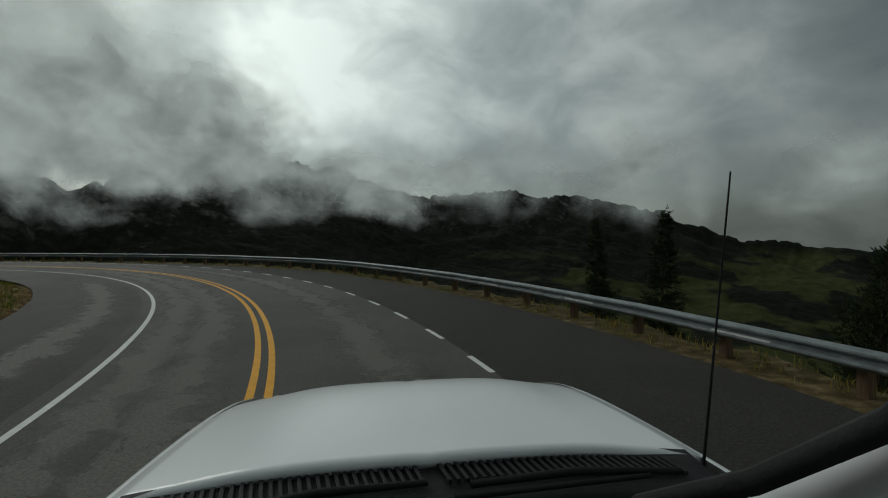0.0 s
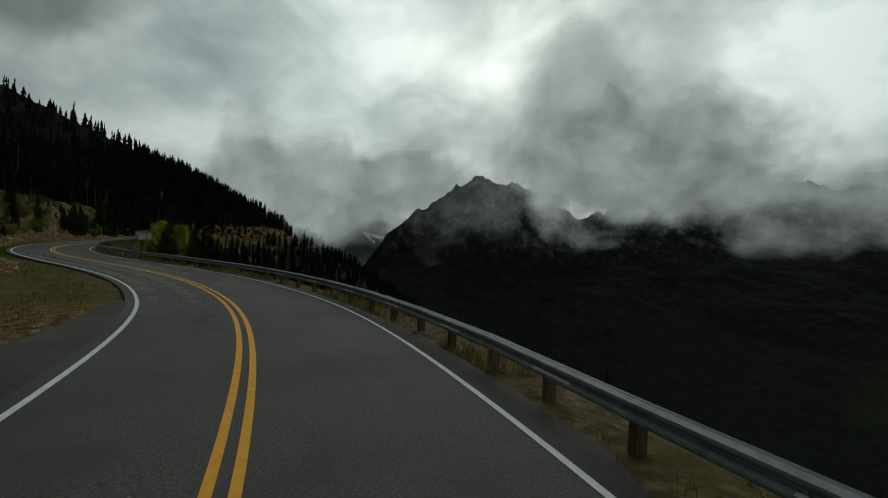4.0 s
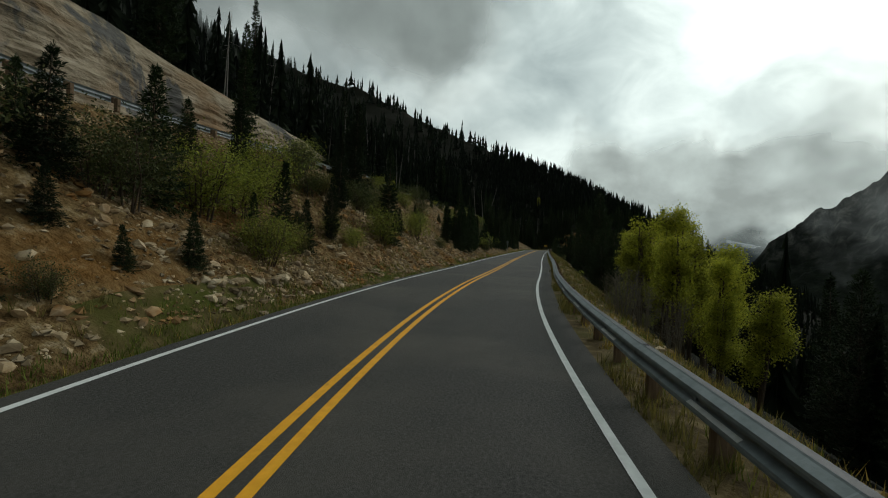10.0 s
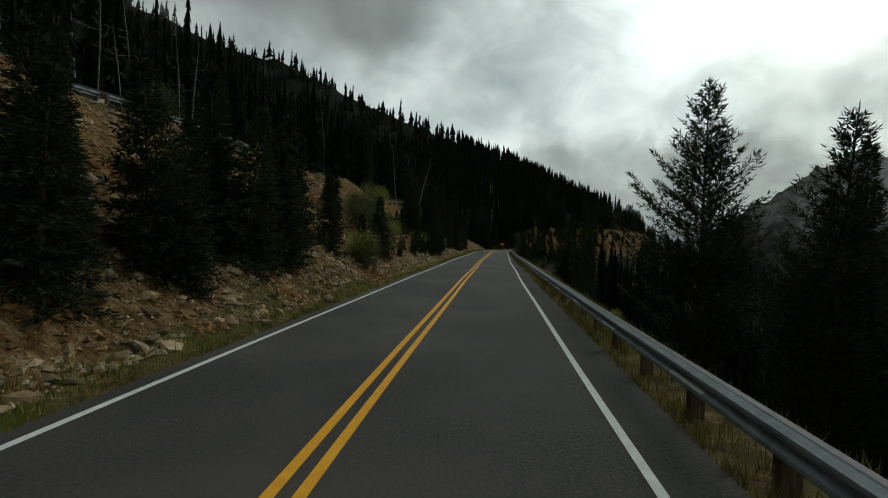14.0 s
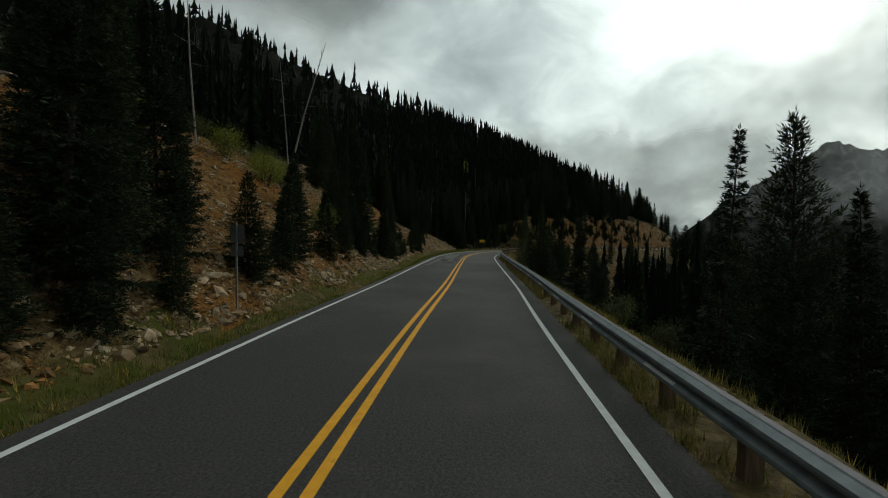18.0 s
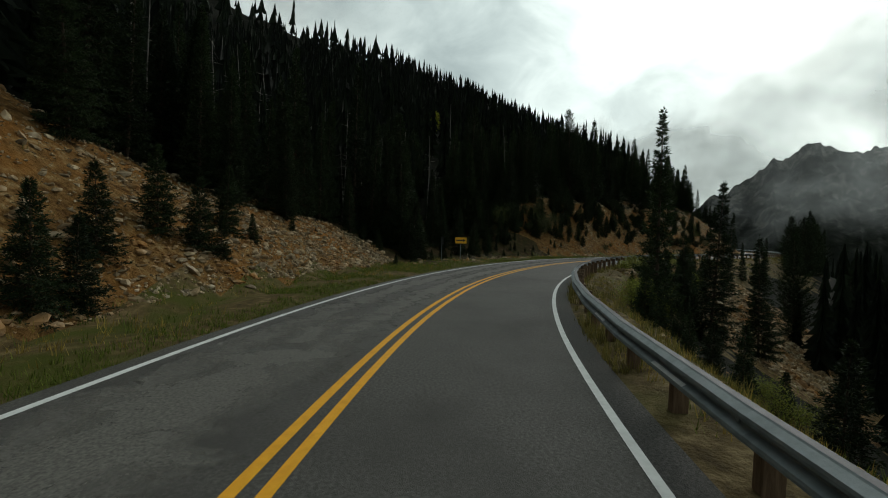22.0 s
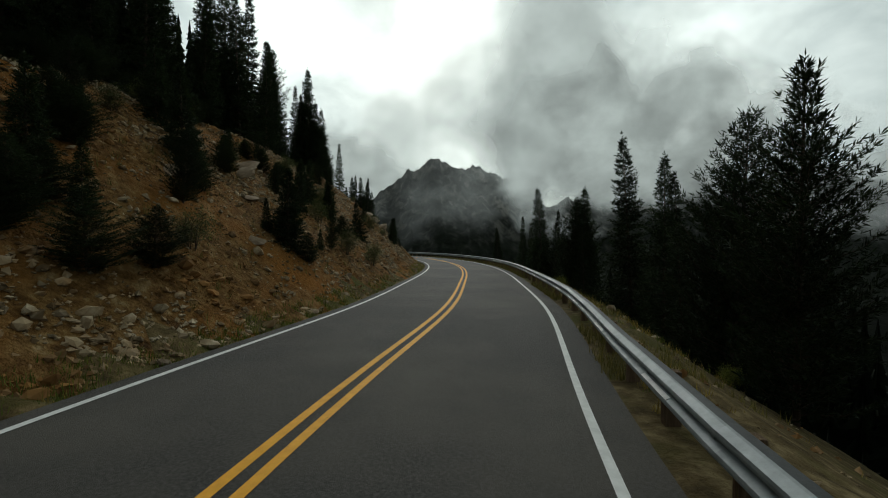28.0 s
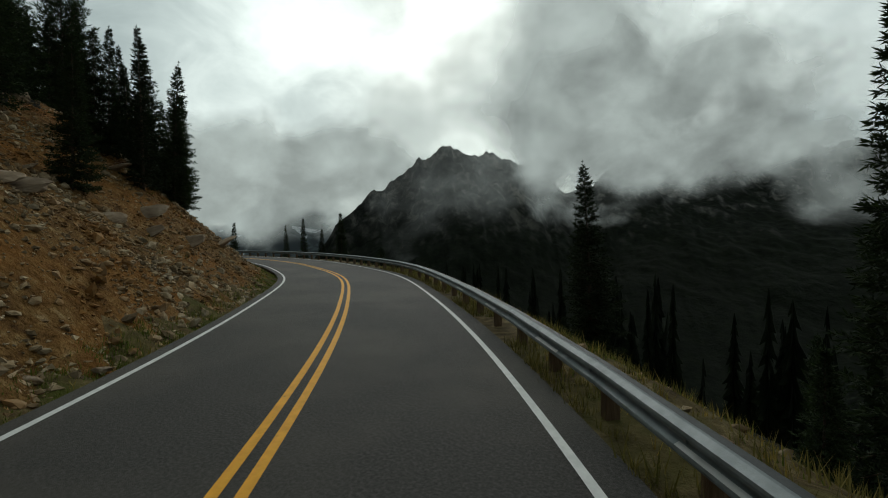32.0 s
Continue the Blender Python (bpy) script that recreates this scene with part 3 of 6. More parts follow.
def snow_range():
    az = np.linspace(55, 84, 120)
    rr = np.linspace(2900, 4100, 40)
    A, R = np.meshgrid(np.radians(az), rr, indexing="ij")
    x, y = MASSIF[0] - R * np.sin(A), MASSIF[1] + R * np.cos(A)
    top = 130 + 230 * rough(np.degrees(A) * 10, R * 0, 60, 4, 61) + 90 * np.sin((np.degrees(A) - 55) / 9)
    u = np.clip((R - 2900) / 900, 0, 1)
    z = -240 + (top + 240) * u + 60 * rough(x, y, 300, 5, 63) * u
    return tagged(new("mountain", np_mesh("mountain", np.stack([x.ravel(), y.ravel(), z.ravel()], 1), grid_faces(len(az), len(rr)), [M["snow_slope"]])),
                  "far grey mountains with streaks of snow under cloud", "mountain", kind="structure")


massif()
snow_range()


# ---- cloud ----
def cloud_material(name, z0, z1, scale, low=0.38, high=0.62, most=1.0, tone=0.86, dim=0.10, lit=0.26, ends=(0.10, 0.10), top=0.35):
    """Cloud that thickens upwards from z0 to z1, torn by noise."""
    mat = bpy.data.materials.new(name)
    mat.use_nodes = True
    t = mat.node_tree
    t.nodes.clear()
    out = t.nodes.new("ShaderNodeOutputMaterial")
    co = t.nodes.new("ShaderNodeTexCoord")
    sep = t.nodes.new("ShaderNodeSeparateXYZ")
    t.links.new(co.outputs["Object"], sep.inputs[0])
    n = nd(t, "ShaderNodeTexNoise", Scale=scale, Detail=8.0, Roughness=0.50, Distortion=0.25)
    flat = nd(t, "ShaderNodeMapping")
    flat.inputs["Scale"].default_value = (1, 1, 1.2)
    t.links.new(co.outputs["Object"], flat.inputs["Vector"])
    t.links.new(flat.outputs[0], n.inputs["Vector"])
    rise = nd(t, "ShaderNodeMapRange")
    for k, v in (("From Min", z0), ("From Max", z1), ("To Min", -0.42), ("To Max", 0.34)):
        rise.inputs[k].default_value = v
    t.links.new(sep.outputs["Z"], rise.inputs["Value"])
    add = nd(t, "ShaderNodeMath", operation="ADD")
    t.links.new(n.outputs["Fac"], add.inputs[0])
    t.links.new(rise.outputs[0], add.inputs[1])
    # torn away towards the ends and the top of the sheet
    uv = t.nodes.new("ShaderNodeSeparateXYZ")
    t.links.new(co.outputs["UV"], uv.inputs[0])
    level = add.outputs[0]
    for axis, lo, hi in (("X", 0.0, ends[0]), ("X", 1.0, 1 - ends[1]), ("Y", 1.0, top)):
        fade = nd(t, "ShaderNodeMapRange")
        for k, v in (("From Min", lo), ("From Max", hi), ("To Min", -1.1), ("To Max", 0.0)):
            fade.inputs[k].default_value = v
        t.links.new(uv.outputs[axis], fade.inputs["Value"])
        more = nd(t, "ShaderNodeMath", operation="ADD")
        t.links.new(level, more.inputs[0])
        t.links.new(fade.outputs[0], more.inputs[1])
        level = more.outputs[0]
    mr = nd(t, "ShaderNodeMapRange", interpolation_type="SMOOTHSTEP")
    for k, v in (("From Min", low), ("From Max", high), ("To Min", 0.0), ("To Max", most)):
        mr.inputs[k].default_value = v
    t.links.new(level, mr.inputs["Value"])
    alpha = mr.outputs[0]
    clear = t.nodes.new("ShaderNodeBsdfTransparent")
    white = nd(t, "ShaderNodeBsdfDiffuse")
    white.inputs["Color"].default_value = (tone, tone * 1.01, tone, 1)
    through_ = nd(t, "ShaderNodeBsdfTranslucent")
    through_.inputs["Color"].default_value = (tone, tone * 1.01, tone, 1)
    both = nd(t, "ShaderNodeMixShader")
    both.inputs[0].default_value = 0.62
    t.links.new(white.outputs[0], both.inputs[1])
    t.links.new(through_.outputs[0], both.inputs[2])
    # daylight scattered inside the cloud
    n2 = nd(t, "ShaderNodeTexNoise", Scale=scale * 1.3, Detail=8.0, Roughness=0.55, Distortion=0.15)
    t.links.new(flat.outputs[0], n2.inputs["Vector"])
    cr = t.nodes.new("ShaderNodeValToRGB")
    cr.color_ramp.elements[0].position, cr.color_ramp.elements[0].color = 0.36, (dim * 0.88, dim * 1.03, dim * 0.99, 1)
    cr.color_ramp.elements[1].position, cr.color_ramp.elements[1].color = 0.66, (lit * 0.88, lit * 1.03, lit * 0.98, 1)
    t.links.new(n2.outputs["Fac"], cr.inputs["Fac"])
    glow = t.nodes.new("ShaderNodeEmission")
    t.links.new(cr.outputs["Color"], glow.inputs["Color"])
    add2 = t.nodes.new("ShaderNodeAddShader")
    t.links.new(both.outputs[0], add2.inputs[0])
    t.links.new(glow.outputs[0], add2.inputs[1])
    mix = t.nodes.new("ShaderNodeMixShader")
    t.links.new(alpha, mix.inputs[0])
    t.links.new(clear.outputs[0], mix.inputs[1])
    t.links.new(add2.outputs[0], mix.inputs[2])
    t.links.new(mix.outputs[0], out.inputs["Surface"])
    return mat


def cloud_bank(points, z_low, z_high, mat, seed, label):
    """A billowing sheet of cloud over a line in plan."""
    p = np.array(points, float)
    d = np.concatenate(([0], np.cumsum(np.linalg.norm(np.diff(p, axis=0), axis=1))))
    g = np.linspace(0, d[-1], 90)
    h = np.linspace(z_low, z_high, 26)
    G, H = np.meshgrid(g, h, indexing="ij")
    x, y = np.interp(G, d, p[:, 0]), np.interp(G, d, p[:, 1])
    push = 25 * rough(G, H, 300, 2, seed) - 0.45 * (H - z_low)
    r = np.hypot(x - MASSIF[0], y - MASSIF[1])
    x, y = x + (x - MASSIF[0]) / r * push, y + (y - MASSIF[1]) / r * push
    me = np_mesh("cloud_bank", np.stack([x.ravel(), y.ravel(), H.ravel()], 1), grid_faces(90, 26), [mat])
    uv = me.uv_layers.new(name="across")
    flat = np.stack([(G / d[-1]).ravel(), ((H - z_low) / (z_high - z_low)).ravel()], 1)
    uv.data.foreach_set("uv", flat[grid_faces(90, 26).ravel()].astype(np.float32).ravel())
    ob = new("cloud_bank", me)
    ob.visible_shadow = False
    return tagged(ob, label, "cloud", kind="stuff")


def arc(a0, a1, r0, r1, n=12):
    return [(MASSIF[0] - r * math.sin(radians(a)), MASSIF[1] + r * math.cos(radians(a))) for a, r in zip(np.linspace(a0, a1, n), np.linspace(r0, r1, n))]


cloud_bank(arc(52, -8, 1250, 1450), -80, 820, cloud_material("cloud_low", -25, 190, 0.0060, 0.32, 0.72, 1.0, 0.25, 0.12, 0.31, (0.19, 0.50), 0.28), 71, "grey cloud hanging low on the mountain wall")
cloud_bank(arc(34, -70, 1080, 1200), -110, 400, cloud_material("cloud_torn", -25, 130, 0.0062, 0.30, 0.74, 1.0, 0.25, 0.15, 0.31, (0.16, 0.04), 0.30), 76, "torn bank of pale cloud half hiding the ridge")
cloud_bank(arc(68, -14, 1300, 1500), 60, 1000, cloud_material("cloud_mass", 60, 300, 0.0034, 0.30, 0.80, 0.92, 0.25, 0.24, 0.42, (0.34, 0.5), 0.34), 72, "dark grey cloud mass towering over the peak")
cloud_bank(arc(55, -10, 1160, 1350), -60, 420, cloud_material("cloud_wisp", 0, 330, 0.012, 0.48, 0.80, 0.75, 0.25, 0.09, 0.20, (0.25, 0.3)), 73, "torn grey wisps of cloud round the peak")
cloud_bank(arc(66, 20, 1100, 1180), -90, 480, cloud_material("mist", -30, 330, 0.008, 0.14, 0.82, 0.60, 0.25, 0.10, 0.20, (0.2, 0.5), 0.5), 74, "thin mist drifting before the rocky peak")
cloud_bank(arc(150, 78, 330, 520), 60, 520, cloud_material("cloud_ridge", 70, 200, 0.008, 0.24, 0.74, 0.92, 0.2, 0.10, 0.20, (0.05, 0.38), 0.45), 78, "cloud lying on the forested ridge")
cloud_bank(arc(88, 22, 2700, 2700), -150, 900, cloud_material("cloud_far", -170, 160, 0.0030, 0.28, 0.72, 0.96, 0.3, 0.14, 0.34, (0.10, 0.55), 0.45), 75, "pale mist and cloud filling the far valley")


# ---- road ----
S0, S1 = S_FIRST + 2, 520.0
road = tagged(sweep("road", S0, S1, lambda q: -np.maximum(lane_r(q) + 0.42, np.where(np.asarray(q) > 46, steps(q, RAIL_OUT) - 0.14, 0.0)), lambda q: lane_l(q) + 0.35, 0.0, M["asphalt"]), "worn grey two-lane asphalt mountain road", "road", kind="structure")
M["dark_asphalt"] = material("dark_asphalt", [(0.36, (0.022, 0.020, 0.017)), (0.5, (0.034, 0.031, 0.027)), (0.64, (0.052, 0.048, 0.042))], 24, 12, 0.85, 0.8, 100,
                             second=(0.050, 0.045, 0.038), second_scale=0.35, second_at=(0.52, 0.74))
child(sweep("turnout", S0, 46, lambda q: -steps(q, RAIL_OUT) + 0.5, lambda q: -lane_r(q) - 0.06, 0.003, M["dark_asphalt"]), road)
child(sweep("turnout", S0, 62, lambda q: lane_l(q) + 0.34, lambda q: np.interp(q, (-40, 20, 40, 62), (6.4, 6.3, 6.1, LANE_L + 0.5)), -0.004, M["asphalt"]), road)
for a, b in ((S0, 49.5), (50, 106), (238, 302)):
    child(sweep("old_surface", a, b, lambda q: -lane_r(q) - 0.05, lambda q: lane_l(q) + 0.33, 0.0015, M["old_asphalt"]), road)


def wear_material():
    """Polished pale aggregate, broken up and fading out towards the edges of its strip."""
    mat = bpy.data.materials.new("worn_track")
    mat.use_nodes = True
    t = mat.node_tree
    bsdf = t.nodes["Principled BSDF"]
    bsdf.inputs["Roughness"].default_value, bsdf.inputs["Specular IOR Level"].default_value = 0.8, 0.3
    co = t.nodes.new("ShaderNodeTexCoord")
    grain = nd(t, "ShaderNodeTexNoise", Scale=26.0, Detail=8.0, Roughness=0.65)
    t.links.new(co.outputs["Object"], grain.inputs["Vector"])
    cr = t.nodes.new("ShaderNodeValToRGB")
    cr.color_ramp.elements[0].position, cr.color_ramp.elements[0].color = 0.36, (0.085, 0.080, 0.070, 1)
    cr.color_ramp.elements[1].position, cr.color_ramp.elements[1].color = 0.66, (0.20, 0.188, 0.163, 1)
    t.links.new(grain.outputs["Fac"], cr.inputs["Fac"])
    t.links.new(cr.outputs["Color"], bsdf.inputs["Base Color"])
    patch = nd(t, "ShaderNodeTexNoise", Scale=1.1, Detail=12.0, Roughness=0.68, Distortion=0.3)
    t.links.new(co.outputs["Object"], patch.inputs["Vector"])
    uv = t.nodes.new("ShaderNodeSeparateXYZ")
    t.links.new(co.outputs["UV"], uv.inputs[0])
    fade = nd(t, "ShaderNodeMath", operation="MULTIPLY")
    t.links.new(uv.outputs["X"], fade.inputs[0])
    t.links.new(uv.outputs["Y"], fade.inputs[1])
    level = nd(t, "ShaderNodeMath", operation="MULTIPLY_ADD")
    level.inputs[1].default_value = 0.34
    t.links.new(fade.outputs[0], level.inputs[0])
    t.links.new(patch.outputs["Fac"], level.inputs[2])
    mr = nd(t, "ShaderNodeMapRange", interpolation_type="SMOOTHSTEP")
    for k, v in (("From Min", 0.57), ("From Max", 0.76), ("To Min", 0.0), ("To Max", 0.85)):
        mr.inputs[k].default_value = v
    t.links.new(level.outputs[0], mr.inputs["Value"])
    clear = t.nodes.new("ShaderNodeBsdfTransparent")
    mix = t.nodes.new("ShaderNodeMixShader")
    t.links.new(mr.outputs[0], mix.inputs[0])
    t.links.new(clear.outputs[0], mix.inputs[1])
    t.links.new(bsdf.outputs[0], mix.inputs[2])
    t.links.new(mix.outputs[0], t.nodes["Material Output"].inputs["Surface"])
    return mat


M["worn_track"] = wear_material()


def worn_patch(s0, s1, d0, d1, z=0.0035):
    """A worn wheel track that fades at its edges and ends."""
    s = np.arange(s0, s1 + 0.5, 1.0)
    u = np.linspace(0, 1, 7)
    S, U = np.meshgrid(s, u, indexing="ij")
    D = d0 + (d1 - d0) * U + 0.25 * rough(S, S * 0, 12, 2, 83)
    x, y, _ = at(S.ravel(), D.ravel())
    faces = grid_faces(len(s), 7)[:, ::-1]
    me = np_mesh("worn_patch", np.stack([x, y, np.full(x.shape, z)], 1), faces, [M["worn_track"]])
    ends = np.clip(np.minimum(S - s0, s1 - S) / 10.0, 0, 1)
    flat = np.stack([(1 - np.abs(2 * U - 1)).ravel(), ends.ravel()], 1)
    me.uv_layers.new(name="fade").data.foreach_set("uv", flat[faces.ravel()].astype(np.float32).ravel())
    child(new("worn_patch", me), road)


worn_patch(-12, 48, 0.3, 1.9)
worn_patch(-12, 40, 1.3, 2.66, 0.005)
worn_patch(-8, 36, 3.4, 5.0)
worn_patch(-6, 46, -2.9, -1.3)
worn_patch(54, 98, 0.3, 1.8)
worn_patch(56, 104, 1.5, LANE_L - 0.05, 0.005)
worn_patch(66, 96, -2.2, -0.4)
worn_patch(238, 264, 0.2, 2.9, 0.0062)
worn_patch(232, 304, 0.3, 1.8)
worn_patch(228, 304, 1.5, LANE_L - 0.05, 0.005)
for d in (-0.19, 0.07):
    tagged(child(sweep("centre_line", S0, S1, d, d + 0.12, 0.008, M["yellow_paint"], 0.5), road), "yellow paint, chipped along its edge")
tagged(child(sweep("edge_line", S0, S1, lambda q: lane_l(q) - 0.05, lambda q: lane_l(q) + 0.06, 0.008, M["white_paint"], 0.5), road), "white paint")
tagged(child(sweep("edge_line", 38.6, S1, lambda q: -lane_r(q) - 0.06, lambda q: -lane_r(q) + 0.05, 0.008, M["white_paint"], 0.5), road), "white paint")
for k in range(20):
    a = 38.6 - 2.4 * (k + 1)
    tagged(child(sweep("dash", a, a + 1.2, lambda q: -lane_r(q) - 0.06, lambda q: -lane_r(q) + 0.05, 0.008, M["white_paint"], 0.5), road), "short white dash of an edge line")


# ---- guardrail ----
def box_mesh(name, lo, hi, mat, bevel=0.0):
    bm = bmesh.new()
    bmesh.ops.create_cube(bm, size=1)
    for v in bm.verts:
        v.co = Vector([lo[i] + (v.co[i] + 0.5) * (hi[i] - lo[i]) for i in range(3)])
    if bevel:
        bmesh.ops.bevel(bm, geom=bm.edges[:], offset=bevel, segments=2, affect="EDGES", profile=0.7)
    me = bpy.data.meshes.new(name)
    bm.to_mesh(me)
    bm.free()
    me.materials.append(mat)
    return me


def beam_mesh(length):
    """A W-shaped steel panel with its slot bolts, along +y, facing -x... the road side is +x."""
    prof = [(0.0, 0.0), (0.012, 0.012), (0.030, 0.022), (0.078, 0.050), (0.083, 0.075), (0.078, 0.100), (0.030, 0.128), (0.006, 0.140), (0.0, 0.156), (0.006, 0.172),
            (0.030, 0.184), (0.078, 0.212), (0.083, 0.237), (0.078, 0.262), (0.030, 0.290), (0.012, 0.300), (0.0, 0.312)]
    p = np.array(prof)
    ys = (0.0, 0.02, length + 0.10, length + 0.12)
    v = np.array([(a + (0.004 if k < 2 else 0.0), y, b) for k, y in enumerate(ys) for a, b in p])
    n = len(p)
    f = [[k * n + i, k * n + i + 1, (k + 1) * n + i + 1, (k + 1) * n + i] for k in range(3) for i in range(n - 1)]
    me = np_mesh("beam", v, f, [M["galvanized"]], smooth=False)
    return me


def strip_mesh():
    """A pale strip on the lower fold of the panel, standing for its reflection."""
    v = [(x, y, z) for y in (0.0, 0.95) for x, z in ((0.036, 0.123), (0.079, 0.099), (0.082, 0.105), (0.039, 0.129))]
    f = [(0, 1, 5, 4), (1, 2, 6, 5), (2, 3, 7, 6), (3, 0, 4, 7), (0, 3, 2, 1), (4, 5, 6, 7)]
    return np_mesh("strip", v, f, [M["pale_glint"]], smooth=False)


# pale colour in place of the light that the rail's fold reflects
M["pale_glint"] = material("pale_glint", [(0.3, (0.42, 0.43, 0.41)), (0.7, (0.62, 0.63, 0.60))], 6, 5, 0.5, 0.1, 40)
M["gap_dark"] = material("gap_dark", [(0.3, (0.018, 0.020, 0.021)), (0.7, (0.045, 0.048, 0.05))], 5, 6, 0.6, 0.1, 40, metal=0.3)
PANEL = 3.81
STRIP = strip_mesh()
# a dark bar added for the shade in the gap behind the beam
GAP_SHADE = box_mesh("back_lip", (-0.115, 0.0, 0.268), (-0.006, PANEL + 0.1, 0.290), M["gap_dark"], 0.004)
BEAM = beam_mesh(PANEL)
POST = box_mesh("post", (-0.09, -0.075, -0.75), (0.09, 0.075, 0.60), M["post_wood"], 0.012)
BLOCK = box_mesh("block", (-0.07, -0.07, -0.13), (0.07, 0.07, 0.10), M["post_wood"], 0.008)
BOLT = box_mesh("bolt", (-0.01, -0.022, -0.022), (0.012, 0.022, 0.022), M["galvanized"], 0.006)


def guardrail(s_from, s_to, label, offset=None, height=None):
    """Steel panels on timber blocks and posts along the outer edge."""
    rail = tagged(new("guardrail"), label, "guardrail")
    rail.location = (*at(s_from, -float(steps(s_from, RAIL_OUT)) if offset is None else float(offset(s_from)))[:2], 0)
    base = Matrix.Translation(-rail.location)
    s = s_from
    while s < s_to:
        d0, d1 = [(-float(steps(q, RAIL_OUT)) if offset is None else float(offset(q))) for q in (s, s + PANEL)]
        x0, y0, h0 = at(s, d0)
        x1, y1, _ = at(s + PANEL, d1)
        z0, z1 = (0.0, 0.0) if height is None else (float(land(x0, y0)), float(land(x1, y1)))
        head = math.atan2(-(x1 - x0), y1 - y0)
        pitch = math.atan2(z1 - z0, math.hypot(x1 - x0, y1 - y0))
        m = Matrix.Translation((x0, y0, z0 + 0.42)) @ Matrix.Rotation(head, 4, "Z") @ Matrix.Rotation(pitch, 4, "X")
        scale = math.hypot(x1 - x0, y1 - y0) / PANEL
        flip = Matrix.Diagonal((-1, 1, 1, 1))
        ob = child(new("beam", BEAM), rail)
        ob.matrix_basis = base @ m @ Matrix.Diagonal((1, scale, 1, 1)) @ flip
        if height is None:
            q = tagged(child(new("strip", STRIP), ob), "pale strip along the fold, a painted reflection")
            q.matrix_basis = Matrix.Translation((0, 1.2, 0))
            tagged(child(new("back_lip", GAP_SHADE), ob), "dark bar for the shaded gap behind the beam")
        for k in range(2):
            u = k * 0.5 + 0.05
            px, py = x0 + (x1 - x0) * u, y0 + (y1 - y0) * u
            g = float(land(px, py)) if height is not None else 0.0
            turn = Matrix.Rotation(head + radians(random.uniform(-2, 2)), 4, "Z")
            q = child(new("post", POST), rail)
            q.matrix_basis = base @ Matrix.Translation((px, py, g)) @ turn @ Matrix.Translation((0.24, 0, random.uniform(-0.03, 0.01)))
            q = child(new("block", BLOCK), rail)
            q.matrix_basis = base @ Matrix.Translation((px, py, g + 0.57)) @ turn @ Matrix.Translation((0.08, 0, -0.02))
            q = child(new("bolt", BOLT), rail)
            q.matrix_basis = base @ Matrix.Translation((px, py, g + 0.575)) @ turn @ Matrix.Translation((-0.018, 0, 0))
        s += PANEL
    return rail


guardrail(-18.0, 470.0, "galvanized steel guardrail on timber posts along the road's outer edge")


# ---- plants ----
def leaf_material(name, dark, light, rough_=0.8, tone=0.3, translucent=0.25):
    """Needles and leaves: a tone for each tree and each spray, a little light coming through."""
    mat = bpy.data.materials.new(name)
    mat.use_nodes = True
    t = mat.node_tree
    bsdf = t.nodes["Principled BSDF"]
    bsdf.inputs["Roughness"].default_value = rough_
    bsdf.inputs["Specular IOR Level"].default_value = 0.25
    geo = t.nodes.new("ShaderNodeNewGeometry")
    info = t.nodes.new("ShaderNodeObjectInfo")
    mx = t.nodes.new("ShaderNodeMix")
    mx.data_type = "RGBA"
    mx.inputs[6].default_value, mx.inputs[7].default_value = (*dark, 1), (*light, 1)
    t.links.new(geo.outputs["Random Per Island"], mx.inputs[0])
    hs = nd(t, "ShaderNodeHueSaturation")
    mr = nd(t, "ShaderNodeMapRange")
    mr.inputs["To Min"].default_value, mr.inputs["To Max"].default_value = 1 - tone, 1 + tone
    t.links.new(info.outputs["Random"], mr.inputs["Value"])
    t.links.new(mr.outputs[0], hs.inputs["Value"])
    t.links.new(mx.outputs[2], hs.inputs["Color"])
    t.links.new(hs.outputs["Color"], bsdf.inputs["Base Color"])
    tr = nd(t, "ShaderNodeBsdfTranslucent")
    t.links.new(hs.outputs["Color"], tr.inputs["Color"])
    mix = nd(t, "ShaderNodeMixShader")
    mix.inputs[0].default_value = translucent
    t.links.new(bsdf.outputs[0], mix.inputs[1])
    t.links.new(tr.outputs[0], mix.inputs[2])
    t.links.new(mix.outputs[0], t.nodes["Material Output"].inputs["Surface"])
    return mat


M["needles"] = leaf_material("needles", (0.009, 0.017, 0.006), (0.030, 0.048, 0.014))
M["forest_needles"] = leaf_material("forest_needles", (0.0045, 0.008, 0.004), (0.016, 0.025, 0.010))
M["pale_needles"] = leaf_material("pale_needles", (0.035, 0.055, 0.022), (0.085, 0.115, 0.045))
M["spring_leaves"] = leaf_material("spring_leaves", (0.20, 0.22, 0.018), (0.48, 0.47, 0.05), translucent=0.45)
M["shrub_leaves"] = leaf_material("shrub_leaves", (0.12, 0.15, 0.02), (0.30, 0.31, 0.05), translucent=0.3)
M["dark_shrub"] = leaf_material("dark_shrub", (0.05, 0.065, 0.02), (0.11, 0.12, 0.04), translucent=0.3)
M["rust_needles"] = leaf_material("rust_needles", (0.10, 0.03, 0.012), (0.20, 0.07, 0.03))
M["grass"] = leaf_material("grass", (0.055, 0.085, 0.010), (0.17, 0.20, 0.032), tone=0.1, translucent=0.3)
M["bank_grass"] = leaf_material("bank_grass", (0.085, 0.085, 0.018), (0.26, 0.21, 0.06), tone=0.1, translucent=0.3)
M["dry_grass"] = leaf_material("dry_grass", (0.17, 0.12, 0.025), (0.40, 0.29, 0.07), tone=0.1, translucent=0.3)
M["bark"] = material("bark", [(0.3, (0.045, 0.032, 0.022)), (0.7, (0.12, 0.09, 0.065))], 8, 6, 0.95, 0.8, 20, stretch=(3, 3, 0.5))
